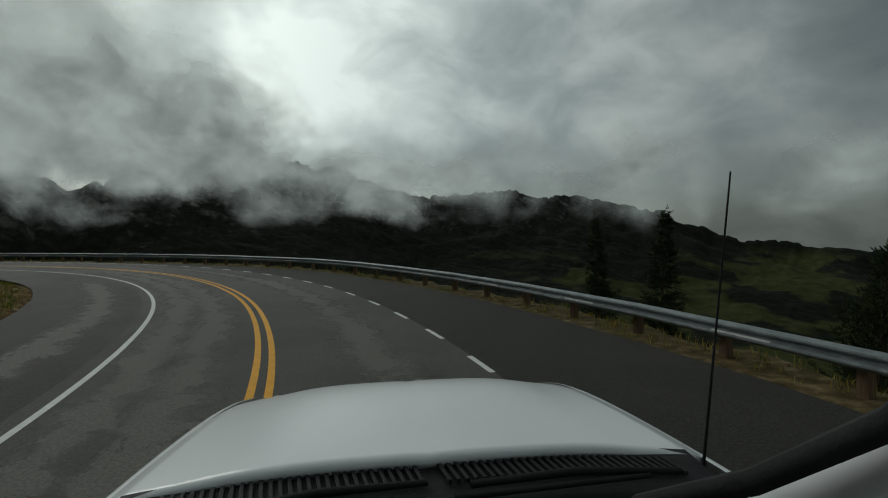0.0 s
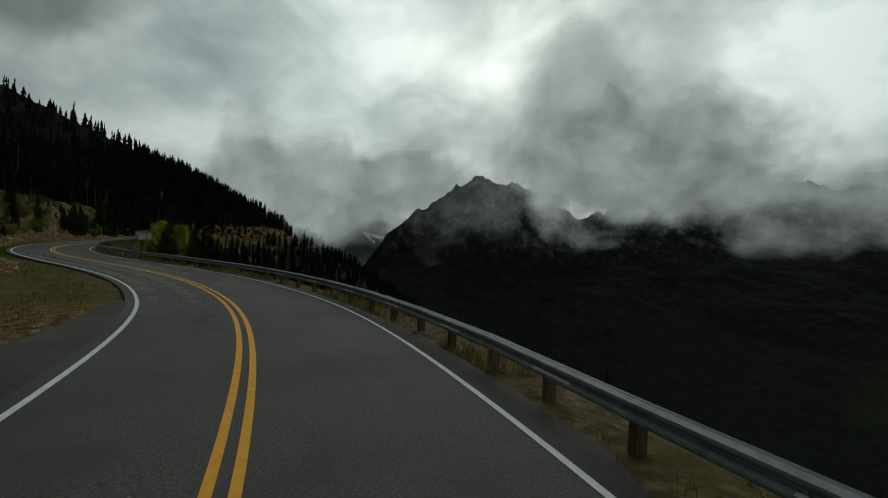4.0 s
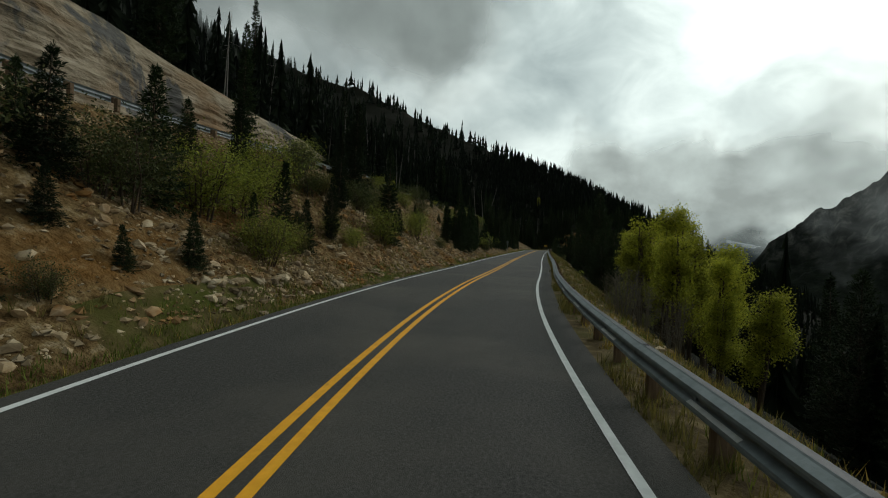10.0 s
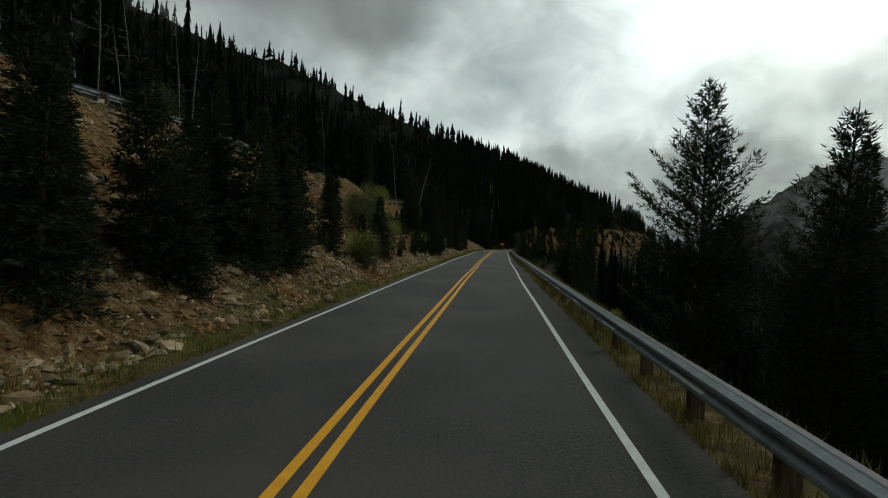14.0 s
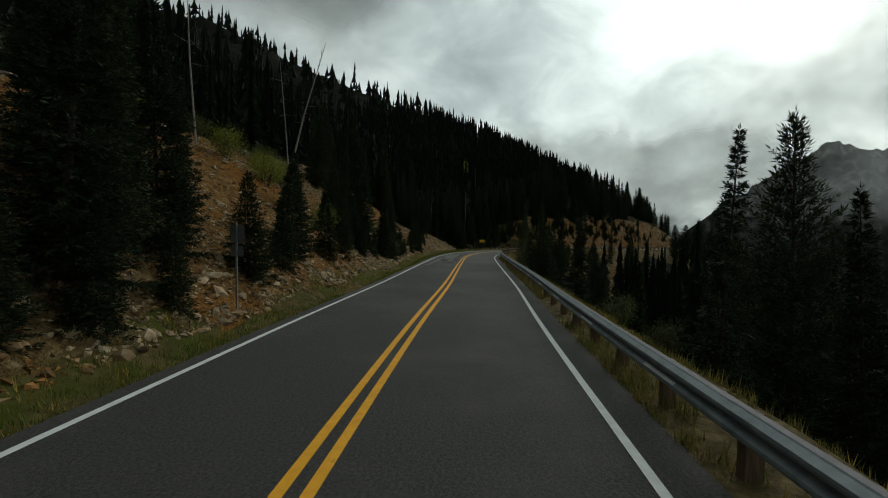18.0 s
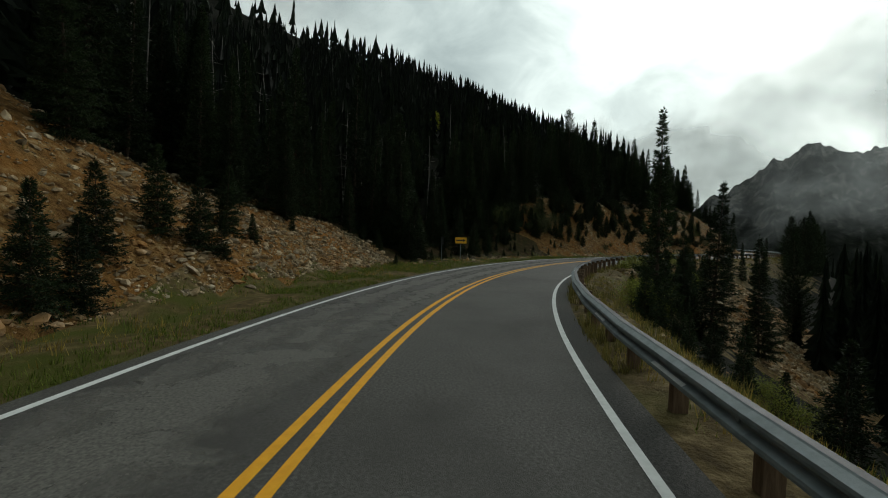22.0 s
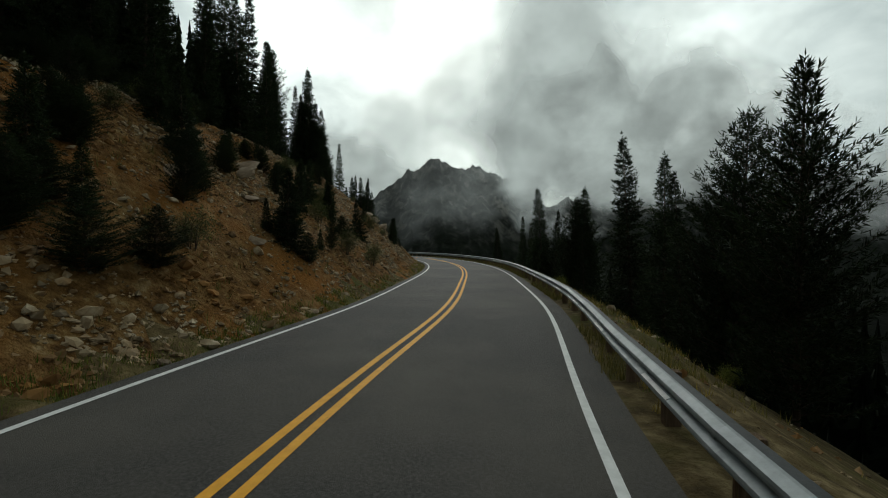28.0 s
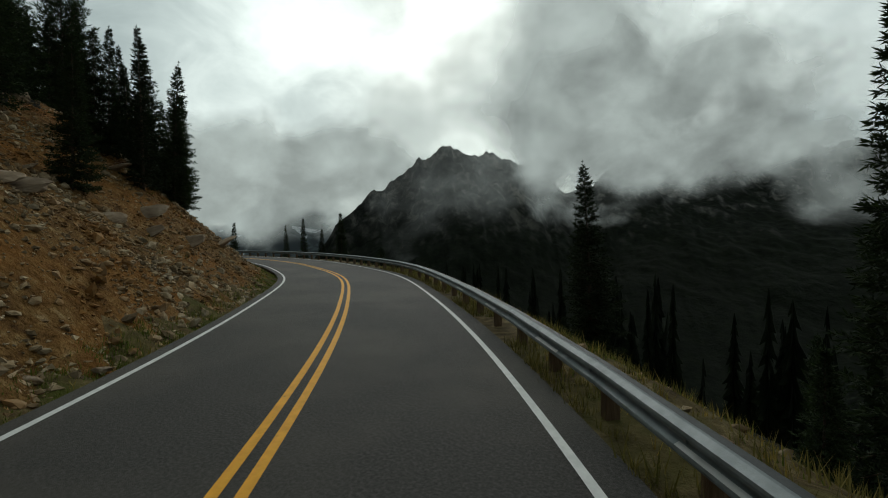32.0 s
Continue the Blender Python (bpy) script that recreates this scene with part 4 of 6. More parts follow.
M["twig"] = material("twig", [(0.3, (0.10, 0.085, 0.06)), (0.7, (0.22, 0.19, 0.14))], 6, 5, 0.9, 0.4, 20, stretch=(4, 4, 0.5))
M["dead_wood"] = material("dead_wood", [(0.3, (0.15, 0.135, 0.115)), (0.7, (0.34, 0.31, 0.275))], 6, 6, 0.9, 0.5, 20, stretch=(4, 4, 0.5))
M["stone"] = material("stone", [(0.3, (0.16, 0.105, 0.055)), (0.5, (0.30, 0.225, 0.135)), (0.7, (0.48, 0.40, 0.285))], 2.5, 8, 0.9, 0.6, 14,
                      second=(0.25, 0.125, 0.042), second_scale=0.35, second_at=(0.48, 0.62),
                      random_tone=0.5, island=True)
M["boulder"] = material("boulder", [(0.3, (0.14, 0.095, 0.06)), (0.55, (0.29, 0.215, 0.145)), (0.75, (0.42, 0.345, 0.26))], 2.5, 8, 0.9, 0.7, 9, random_tone=0.3)


def tube(points, radii, sides=6):
    """Rings along a line: verts and quads."""
    p = np.array(points, float)
    v, f = [], []
    for i, (q, r) in enumerate(zip(p, radii)):
        t = p[min(i + 1, len(p) - 1)] - p[max(i - 1, 0)]
        t = t / (np.linalg.norm(t) + 1e-9)
        a = np.cross(t, (0.31, 0.95, 0.05))
        a /= np.linalg.norm(a)
        b = np.cross(t, a)
        for k in range(sides):
            w = 2 * math.pi * k / sides
            v.append(q + r * (a * math.cos(w) + b * math.sin(w)))
    for i in range(len(p) - 1):
        for k in range(sides):
            f.append((i * sides + k, i * sides + (k + 1) % sides, (i + 1) * sides + (k + 1) % sides, (i + 1) * sides + k))
    return np.array(v), np.array(f)


def sprays(base, along, length, width, droop, rng, twist=0.35):
    """Flat needle sprays as folded kites at base, pointing along: verts and quads."""
    n = len(base)
    along = along / (np.linalg.norm(along, axis=1)[:, None] + 1e-9)
    side = np.cross(along, (0, 0, 1.0)) + rng.normal(0, twist, (n, 3))
    side /= np.linalg.norm(side, axis=1)[:, None] + 1e-9
    tip = base + along * length[:, None] + np.stack([np.zeros(n), np.zeros(n), -droop * length], 1)
    mid = base + along * (length * 0.45)[:, None]
    v = np.stack([base, mid + side * width[:, None], tip, mid - side * width[:, None]], 1).reshape(-1, 3)
    return v, np.arange(4 * n).reshape(n, 4)


def conifer_meshes(seed, height, spread, kind="spruce", density=1.0, bare=0.06):
    """Trunk and crown of a conifer with its foot at the origin: whorls of curved boughs, side twigs on them, needles round every twig."""
    rng = np.random.RandomState(seed)
    spruce = kind == "spruce"
    lean = rng.normal(0, 0.012, 2) * height
    zs = np.linspace(-0.4, height * 0.97, 9)
    tv, tf = tube([(lean[0] * (z / height) ** 2, lean[1] * (z / height) ** 2, z) for z in zs], [max(0.012, 0.0095 * height * (1 - z / height) + 0.012) for z in np.clip(zs, 0, None)], 7)
    lv, lf, off = [tv], [tf], len(tv)
    base, along, ln = [], [], []
    needle = 0.085 + 0.0085 * height

    def clothe(p0, p1, n, around):
        """Needle sprays round the twig from p0 to p1, leaning towards its tip."""
        d = (p1 - p0) / (np.linalg.norm(p1 - p0) + 1e-9)
        w = (np.arange(n) + rng.rand(n)) / n
        q = np.repeat(p0 + (p1 - p0) * w[:, None], around, 0)
        out = rng.normal(0, 1, (n * around, 3)) * (1, 1, 0.7)
        out -= (out @ d)[:, None] * d
        out /= np.linalg.norm(out, axis=1)[:, None] + 1e-9
        base.append(q), along.append(d * 0.9 + out * 0.8), ln.append(needle * rng.uniform(0.7, 1.25, n * around))
        base.append(p1[None]), along.append(d[None]), ln.append(np.array([needle * 1.3]))

    z = height * bare
    gap = 0.041 * height ** 0.72 / density ** 0.5
    lump = rng.uniform(0.75, 1.15, 8)
    while z < height * 0.975:
        u = z / height
        if spruce:
            reach = spread * ((1 - u) ** 0.95 * (0.78 + 0.22 * min(1, u / 0.12)) + 0.03)
        else:
            reach = spread * (0.40 + 0.72 * math.sin(min(1, (u - bare) / (1 - bare) + 0.20) * math.pi * 0.94)) * (1 - u ** 4) + 0.06
        m = max(5, int(round((7.0 if spruce else 6.4) * density)))
        turn = rng.rand() * 6.28
        for k in range(m):
            if rng.rand() < (0.12 if spruce else 0.2):
                continue
            a = turn + 6.283 * (k + rng.uniform(-0.35, 0.35)) / m
            L = reach * rng.uniform(0.5, 1.12) * lump[int(a / 0.785) % 8]
            up = (0.62 * u - 0.30) if spruce else (0.30 + 0.55 * u)
            up += rng.normal(0, 0.10)
            root = np.array((lean[0] * u * u, lean[1] * u * u, z + rng.uniform(-0.5, 0.5) * gap))
            flat = np.array((math.cos(a), math.sin(a), 0.0))
            bend = 0.22 if spruce else 0.30
            mid = root + flat * L * 0.55 + np.array((0, 0, L * (0.55 * up - 0.04)))
            tip = root + flat * L + np.array((0, 0, L * (up + bend * 0.5)))
            if L > 0.5:
                bv, bf = tube([root, mid, root * 0.15 + tip * 0.85], [0.010 + 0.008 * L, 0.006 + 0.005 * L, 0.003], 3)
                lv.append(bv)
                lf.append(bf + off)
                off += len(bv)
            step = 0.42 * needle
            clothe(root * 0.75 + mid * 0.25, mid, max(2, int(0.42 * L / step)), 3)
            clothe(mid, tip, max(2, int(0.48 * L / step)), 4 if spruce else 6)
            twigs = int(L / (0.15 if spruce else 0.17))
            for j in range(twigs):
                w = (j + rng.uniform(0.4, 1.2)) / (twigs + 0.5)
                if w < 0.12:
                    continue
                q = root + (mid - root) * (w / 0.55) if w < 0.55 else mid + (tip - mid) * min(1, (w - 0.55) / 0.45)
                side = a + (1 if j % 2 else -1) * rng.uniform(0.6, 1.15)
                tl = (0.10 + 0.42 * L * (1.05 - w)) * rng.uniform(0.6, 1.2)
                end = q + tl * np.array((math.cos(side), math.sin(side), up * 0.5 + rng.normal(-0.10 if spruce else 0.25, 0.18)))
                clothe(q, end, max(2, int(tl / (0.62 * needle))), 4)
        z += gap * rng.uniform(0.75, 1.3)
    top = np.array((lean[0], lean[1], height * 0.92))
    clothe(top, np.array((lean[0] * 1.05, lean[1] * 1.05, height)), 8, 4)
    ln = np.concatenate(ln)
    cv, cf = sprays(np.concatenate(base), np.concatenate(along), ln, ln * (0.14 if spruce else 0.105), 0.0, rng, 1.2)
    trunk = np_mesh("trunk", np.concatenate(lv), np.concatenate(lf), [M["bark"]])
    crown = np_mesh("crown", cv, cf, [M["needles"]], smooth=False)
    return trunk, crown


def tree_kind(name, trunk, crown, label, category, group):
    root = tagged(new(name), label, category, group)
    child(new("trunk", trunk), root)
    child(new("crown", crown), root)
    return root


def plant(master, x, y, scale, sink=0.12, tilt=3.0):
    z = float(land(x, y)) - sink
    m = pose(x, y, z, random.uniform(-tilt, tilt), random.uniform(-tilt, tilt), random.uniform(0, 360)) @ Matrix.Diagonal((scale, scale, scale * random.uniform(0.92, 1.1), 1))
    made = copy_thing(master, m)
    made.scale = (scale, scale, scale * random.uniform(0.92, 1.1))
    return made


G_BANK, G_LOW = "spruces on the bank above the road", "conifers below the road"
SMALL = [tree_kind("spruce", *conifer_meshes(100 + i, 3.2, sp, "spruce", 1.15, 0.02), "young dark green spruce on the stony bank", "tree", G_BANK)
         for i, sp in enumerate((0.85, 1.05, 0.75, 0.95))]
TALL = [tree_kind("spruce", *conifer_meshes(120 + i, 11.0, sp, "spruce", de, 0.05), "tall dark spruce with ragged drooping branches", "tree", G_LOW)
        for i, (sp, de) in enumerate(((2.0, 1.15), (1.7, 1.1), (2.3, 1.2), (1.45, 1.0)))]
PINE = [tree_kind("pine", *conifer_meshes(140 + i, 8.0, sp, "pine", 1.2, 0.04), "dark bushy mountain pine with upturned branches", "tree", G_LOW)
        for i, sp in enumerate((1.7, 1.35, 2.0))]


def broadleaf_meshes(seed, height, spread, leaves, leaf, mat, stems=3, thick=1.0):
    """Stems that fork, with many small leaves round the twigs."""
    rng = np.random.RandomState(seed)
    vs, fs, off, ends = [], [], 0, []
    for s_ in range(stems):
        a = rng.rand() * 6.28
        foot = np.array((0.12 * math.cos(a) * spread, 0.12 * math.sin(a) * spread, -0.2))
        top = np.array((math.cos(a) * spread * rng.uniform(0.1, 0.5), math.sin(a) * spread * rng.uniform(0.1, 0.5), height * rng.uniform(0.75, 0.98)))
        mid = foot * 0.5 + top * 0.5 + rng.normal(0, 0.05 * spread, 3)
        v, f = tube([foot, mid, top], [0.016 * height * thick, 0.010 * height * thick, 0.004 * height * thick], 5)
        vs.append(v), fs.append(f + off)
        off += len(v)
        for j in range(9):
            w = rng.uniform(0.25, 1.0)
            root = foot + (top - foot) * w
            b = rng.rand() * 6.28
            L = spread * rng.uniform(0.35, 0.8) * (1.15 - 0.7 * w)
            tip = root + np.array((math.cos(b) * L, math.sin(b) * L, L * rng.uniform(0.2, 0.9)))
            v, f = tube([root, root * 0.5 + tip * 0.5 + (0, 0, 0.06 * L), tip], [0.006 * height * thick, 0.004 * height * thick, 0.0015 * height * thick], 3)
            vs.append(v), fs.append(f + off)
            off += len(v)
            ends += [root * (1 - q) + tip * q for q in (0.45, 0.7, 0.9, 1.05)]
    ends = np.array(ends)
    c = ends[rng.randint(0, len(ends), leaves)] + rng.normal(0, 0.10 * spread + 0.04, (leaves, 3))
    c[:, 2] = np.maximum(c[:, 2], 0.03)
    along = rng.normal(0, 1, (leaves, 3))
    cv, cf = sprays(c, along, leaf * rng.uniform(0.7, 1.4, leaves), leaf * 0.42 * rng.uniform(0.7, 1.3, leaves), 0.2, rng)
    return np_mesh("trunk", np.concatenate(vs), np.concatenate(fs), [M["bark"]]), np_mesh("crown", cv, cf, [mat], smooth=False)


ASPEN = [tree_kind("aspen", *broadleaf_meshes(160 + i, 6.0, 1.35, 9000, 0.088, M["spring_leaves"], 3), "slim aspen in pale yellow-green spring leaf", "tree", "aspens below the road") for i in range(3)]
BUSH = [tree_kind("bush", *broadleaf_meshes(170 + i, 1.3, 1.1, 3600, 0.050, M["shrub_leaves" if i < 2 else "dark_shrub"], 8), "low shrub in yellow-green leaf on the bank", "shrub", "shrubs on the bank") for i in range(4)]
SAPLING = [tree_kind("sapling", *conifer_meshes(180 + i, 3.2, sp, "spruce", 1.15, 0.02), "young dark green spruce at the forest edge", "sapling", "saplings at the forest edge") for i, sp in enumerate((1.0, 0.85))]
masters = SMALL + TALL + PINE + ASPEN + BUSH + SAPLING


def snag(x, y, height, lean=6.0, label="bleached dead tree trunk without bark"):
    rng = np.random.RandomState(int(abs(x * 13 + y * 7)) % 9999)
    v, f = tube([(0, 0, -0.3), (0.008 * height * rng.normal(), 0.008 * height * rng.normal(), height * 0.5), (0.02 * height * rng.normal(), 0.02 * height * rng.normal(), height)],
                [0.004 * height + 0.02, 0.003 * height + 0.012, 0.008], 6)
    vs, fs, off = [v], [f], len(v)
    for k in range(9):
        z = height * rng.uniform(0.45, 0.97)
        a = rng.rand() * 6.28
        L = rng.uniform(0.3, 1.1)
        bv, bf = tube([(0, 0, z), (math.cos(a) * L, math.sin(a) * L, z + rng.uniform(-0.25, 0.25))], [0.02, 0.006], 3)
        vs.append(bv), fs.append(bf + off)
        off += len(bv)
    ob = new("dead_tree", np_mesh("dead_tree", np.concatenate(vs), np.concatenate(fs), [M["dead_wood"]]))
    ob.matrix_world = pose(x, y, float(land(x, y)), random.uniform(-lean, lean), random.uniform(-lean, lean), random.uniform(0, 360))
    return tagged(ob, label, "dead tree", "dead trunks in the forest")


TREES_LATE = [(103.0, 5.7, 3.2, SMALL[1]), (104.6, 5.4, 2.8, SMALL[3]), (106.2, 5.7, 3.4, SMALL[1]), (108.6, 6.3, 3.8, SMALL[1]), (256, 7.8, 2.2, SMALL[1]), (246.5, 13.0, 7.5, TALL[1]), (259, 8.2, 2.4, SMALL[3]), (261.5, 9.0, 3.0, SMALL[0]), (263, 8.0, 1.6, SMALL[2]), (248.5, 7.0, 1.6, SMALL[1]),
              (243.5, 14.8, 8.0, TALL[3]), (265, 9.6, 2.6, SMALL[1]), (160.0, 5.8, 4.2, SMALL[1]), (162.7, 6.0, 4.4, SMALL[1]), (165.8, 6.8, 5.2, SMALL[3]), (166.7, 6.0, 4.7, SMALL[1]), (163.2, 5.4, 2.6, SMALL[0]), (168.5, 5.8, 4.2, SMALL[3]), (170.5, 6.4, 4.8, SMALL[1]), (161.3, 7.6, 4.0, SMALL[0]), (158.4, 5.5, 1.5, SMALL[3]),
              (256.6, 7.0, 2.4, SMALL[1]), (257.4, 6.9, 2.2, SMALL[3]), (246.2, 7.6, 4.2, SMALL[1]), (244.0, 7.2, 3.8, SMALL[0]), (249.0, 15.5, 8.0, TALL[2]), (262.5, 8.4, 2.6, SMALL[1]), (240.5, 13.5, 8.5, TALL[0]), (253.5, 6.9, 1.4, SMALL[1]), (344.4, 5.9, 1.0, SMALL[0]), (351.3, 9.1, 2.4, SMALL[1]), (351.6, 8.0, 2.0, SMALL[3]), (353.8, 6.7, 2.2, SMALL[1]), (352.6, 8.2, 2.6, SMALL[0]), (127.5, 6.6, 2.2, SMALL[1]), (117.8, 5.6, 1.0, SMALL[1])]
young = np.random.RandomState(277)
for k in range(58):
    s_ = young.uniform(275, 303)
    d_ = (7.4 if s_ < 288 else 6.9) + 4.5 * young.rand() ** 1.3
    TREES_LATE.append((s_, d_, young.uniform(0.9, 2.0) + 0.35 * (d_ - 6.5), SAPLING[int(young.randint(0, 2))]))
# single trees that stand out: along, left of the yellow line, height
for s_, d_, h_, kind in ((103.0, 5.9, 2.2, PINE[1]), (102.5, 6.3, 2.0, SMALL[0]), (101.9, 6.9, 6.4, PINE[2]), (104.6, 7.0, 5.4, PINE[0]), (107.6, 6.4, 4.0, PINE[1]), (92.0, 10.5, 2.2, PINE[1]), (89.5, 9.8, 1.8, SMALL[1]), (96.8, 9.3, 3.4, SMALL[0]), (95.6, 9.0, 2.0, PINE[2]), (100.2, 9.4, 2.2, SMALL[2]), (111.1, 6.9, 3.6, SMALL[1]), (121.5, 8.4, 4.2, SMALL[0]), (134.2, 8.3, 4.4, TALL[1]), (109.6, 6.8, 4.4, SMALL[0]), (107.0, 6.4, 2.4, PINE[2]), (117, 11.2, 2.8, SMALL[3]), (115, 5.7, 2.0, SMALL[0]), (119.9, 5.6, 1.4, SMALL[1]), (130.4, 6.7, 3.0, PINE[1]),
                         (129.9, 11.4, 3.5, SMALL[2]), (141, 10.4, 8.2, TALL[0]), (135.8, 5.8, 5.6, TALL[2]), (134.6, 15.1, 7.5, TALL[1]), (126.5, 6.4, 1.9, PINE[2]), (124.5, 7.0, 1.8, SMALL[2]), 
                         (161, 6.5, 4.4, TALL[0]), (157, 5.7, 1.4, PINE[0]), (166.9, 7.2, 4.8, TALL[1]), (164, 6.3, 3.6, SMALL[3]), (171.3, 6.7, 5.8, TALL[3]), (169, 6.2, 4.8, SMALL[0]), (179.6, 6.1, 2.6, SMALL[1]), (175, 6.4, 4.2, SMALL[0]), (184, 6.3, 4.0, SMALL[1]),
                         (187.6, 5.6, 1.7, PINE[1]), (191.5, 6.1, 1.3, SMALL[2]), (193.9, 5.7, 1.9, SMALL[0]), (197.9, 8.1, 1.7, SMALL[1]), (198.1, 6.1, 3.2, SMALL[0]), (203.4, 6.1, 3.0, SMALL[3]), (200.1, 5.8, 2.0, SMALL[2]), (206.8, 6.3, 8.8, TALL[2]), (210.2, 6.8, 7.0, TALL[2]), (211, 8.8, 6.5, TALL[0]), (206.4, 5.3, 2.6, SMALL[1]), (208.6, 5.3, 2.3, SMALL[0]), (204.8, 5.6, 2.8, SMALL[3]), (208.5, 7.0, 7.4, TALL[0]), (205.6, 8.4, 8.8, TALL[2]), (209.5, 9.5, 7.0, TALL[1]),
                         (212.4, 8.0, 5.2, TALL[1]), (212.9, 5.8, 3.3, SMALL[1]), (215.4, 5.8, 3.2, SMALL[0]), (217.5, 6.4, 4.0, SMALL[3]), (220.7, 6.0, 3.4, SMALL[2]), (223, 5.8, 2.4, SMALL[0]), (225.5, 6.5, 4.4, TALL[1]), (228, 6.1, 2.2, SMALL[1]), (237, 8.7, 8.7, TALL[1]), (233, 7.4, 7.6, TALL[0]), (231.5, 6.0, 1.8, SMALL[2]), (234.8, 6.1, 4.0, SMALL[0]),
                         (235.6, 6.0, 3.7, SMALL[2]), (236.5, 5.6, 2.0, SMALL[1]), (239.4, 5.6, 2.7, PINE[0]), (243, 6.0, 1.5, SMALL[3]), (247.3, 6.4, 1.7, SMALL[2]), (252, 9.0, 2.2, SMALL[0]), (266, 9.2, 1.2, SMALL[1]), (270, 10.5, 0.9, SMALL[3]),
                         (307.5, 7.6, 2.3, SMALL[2]), (306.7, 8.3, 2.1, SMALL[0]), (310.4, 8.0, 1.6, PINE[1]), (315.1, 7.6, 1.9, PINE[0]), (318, 9.1, 1.8, SMALL[3]), (320.9, 6.8, 1.7, PINE[2]), (327.7, 8.2, 2.0, SMALL[1]), (313, 13.1, 2.8, PINE[1]), (316, 11.0, 2.5, PINE[0]), (309, 11.5, 2.9, PINE[2]), (312, 10.0, 2.2, SMALL[1]),
                         (311, 12.5, 3.2, PINE[0]), (319, 12.0, 2.6, PINE[1]), (323, 9.5, 2.1, SMALL[0]), (325, 11.5, 2.4, PINE[2]), (334, 9.0, 2.6, SMALL[0]), (337, 11, 2.4, PINE[0]), (341.4, 6.9, 1.3, SMALL[2]), (347.3, 8.1, 2.4, SMALL[3]), (346.9, 9.1, 1.6, SMALL[1]), (350.5, 9.1, 2.6, SMALL[0]), (368.8, 6.5, 2.3, SMALL[2]), (362, 8.1, 1.6, PINE[1]), (371.5, 6.6, 2.3, SMALL[1]), (390.8, 9.0, 5.2, TALL[0]), (372.5, 6.0, 1.0, SMALL[0]),
                         # below the road
                         (116.5, -11, 6.8, PINE[2]), (113.5, -12, 6.1, PINE[1]), (110.6, -9.2, 2.9, PINE[0]), (105.8, -8.6, 3.2, PINE[1]), (119, -14.5, 7.5, PINE[0]), (172.7, -17.8, 14.5, TALL[3]), (173.8, -10.3, 11.8, PINE[0]), (165.6, -9.9, 8.9, PINE[1]), (168, -11.9, 9.4, TALL[1]), (166.1, -12, 8.4, TALL[3]),
                         (157.2, -10, 7.2, PINE[2]), (153, -9.1, 5.9, PINE[0]), (151.5, -8.2, 4.6, PINE[1]), (205, -10.9, 9.2, PINE[1]), (203.4, -11.4, 10.1, TALL[3]), (196.2, -10, 6.0, TALL[3]), (189.1, -8.1, 4.1, TALL[1]), (218.8, -11.4, 11.7, TALL[3]), (211.6, -9.9, 8.8, PINE[1]), (209.4, -10.1, 7.2, TALL[1]),
                         (234.3, -8.9, 7.0, TALL[0]), (238, -8.2, 4.2, PINE[2]), (241.5, -7.8, 3.8, SMALL[3]), (249.5, -7.4, 3.4, PINE[1]), (243.6, -8.0, 4.8, TALL[1]), (273.4, -7.3, 9.4, TALL[3]), (275.5, -9.8, 8.4, TALL[1]), (280.2, -7.2, 3.2, SMALL[1]), (280.8, -9.0, 5.3, TALL[0]), (283, -7.4, 3.0, SMALL[2]), (286, -7.6, 3.4, SMALL[3]), (289, -7.4, 2.6, SMALL[0]), (292, -8.2, 3.2, SMALL[1]),
                         (305.1, -9.4, 7.0, TALL[3]), (293.5, -8.2, 4.2, PINE[1]), (296.5, -8.8, 3.6, TALL[1]), (300, -8.6, 3.2, PINE[0]), (322.9, -9.0, 5.5, TALL[3]), (315.5, -8.5, 4.1, TALL[1]), (317.8, -9.2, 4.2, TALL[3]), (337.4, -8.8, 8.5, PINE[0]), (341, -9.1, 8.4, PINE[2]), (343, -8.5, 6.7, TALL[3]), (346, -9.0, 8.2, TALL[2]), (351.3, -9.4, 10.2, TALL[0]), (358.4, -8.5, 6.3, TALL[3]), (360.8, -9.3, 8.9, TALL[2]), (361.8, -9.1, 8.3, PINE[2]), (362.7, -9.0, 8.0, TALL[1]),
                         (373.0, -9.0, 10.6, TALL[0]), (371.6, -9.7, 7.8, TALL[1]), (368.2, -9.2, 6.6, TALL[1]), (377, -9.0, 7.0, TALL[3]), (375.6, -9.1, 6.1, TALL[1]), (387.1, -8.0, 6.7, TALL[0]), (379, -8.6, 7.4, TALL[3]), (379, -7.4, 2.0, SMALL[2]), (433.4, -8.0, 6.3, TALL[1]), (429.7, -8.0, 5.1, TALL[0]), (425.1, -8.1, 6.6, TALL[2]), (438, -8.5, 6.0, TALL[3]), (452, -9, 7, TALL[2]),
                         (17, -21.2, 12.9, TALL[2]), (19.1, -20.5, 11.2, TALL[0]), (10.6, -22, 10.8, PINE[0])):
    x, y, _ = at(s_, d_)
    made_h = 3.2 if kind in SMALL else 11.0 if kind in TALL else 8.0 if kind in PINE else 1.3
    plant(kind, float(x), float(y), h_ / made_h)

pale = conifer_meshes(146, 8.0, 1.0, "pine", 1.05, 0.04)
pale[1].materials[0] = M["pale_needles"]
YOUNG_PINE = tree_kind("pine", *pale, "young fresh-green pine close behind the guardrail", "tree", G_LOW)
masters.append(YOUNG_PINE)
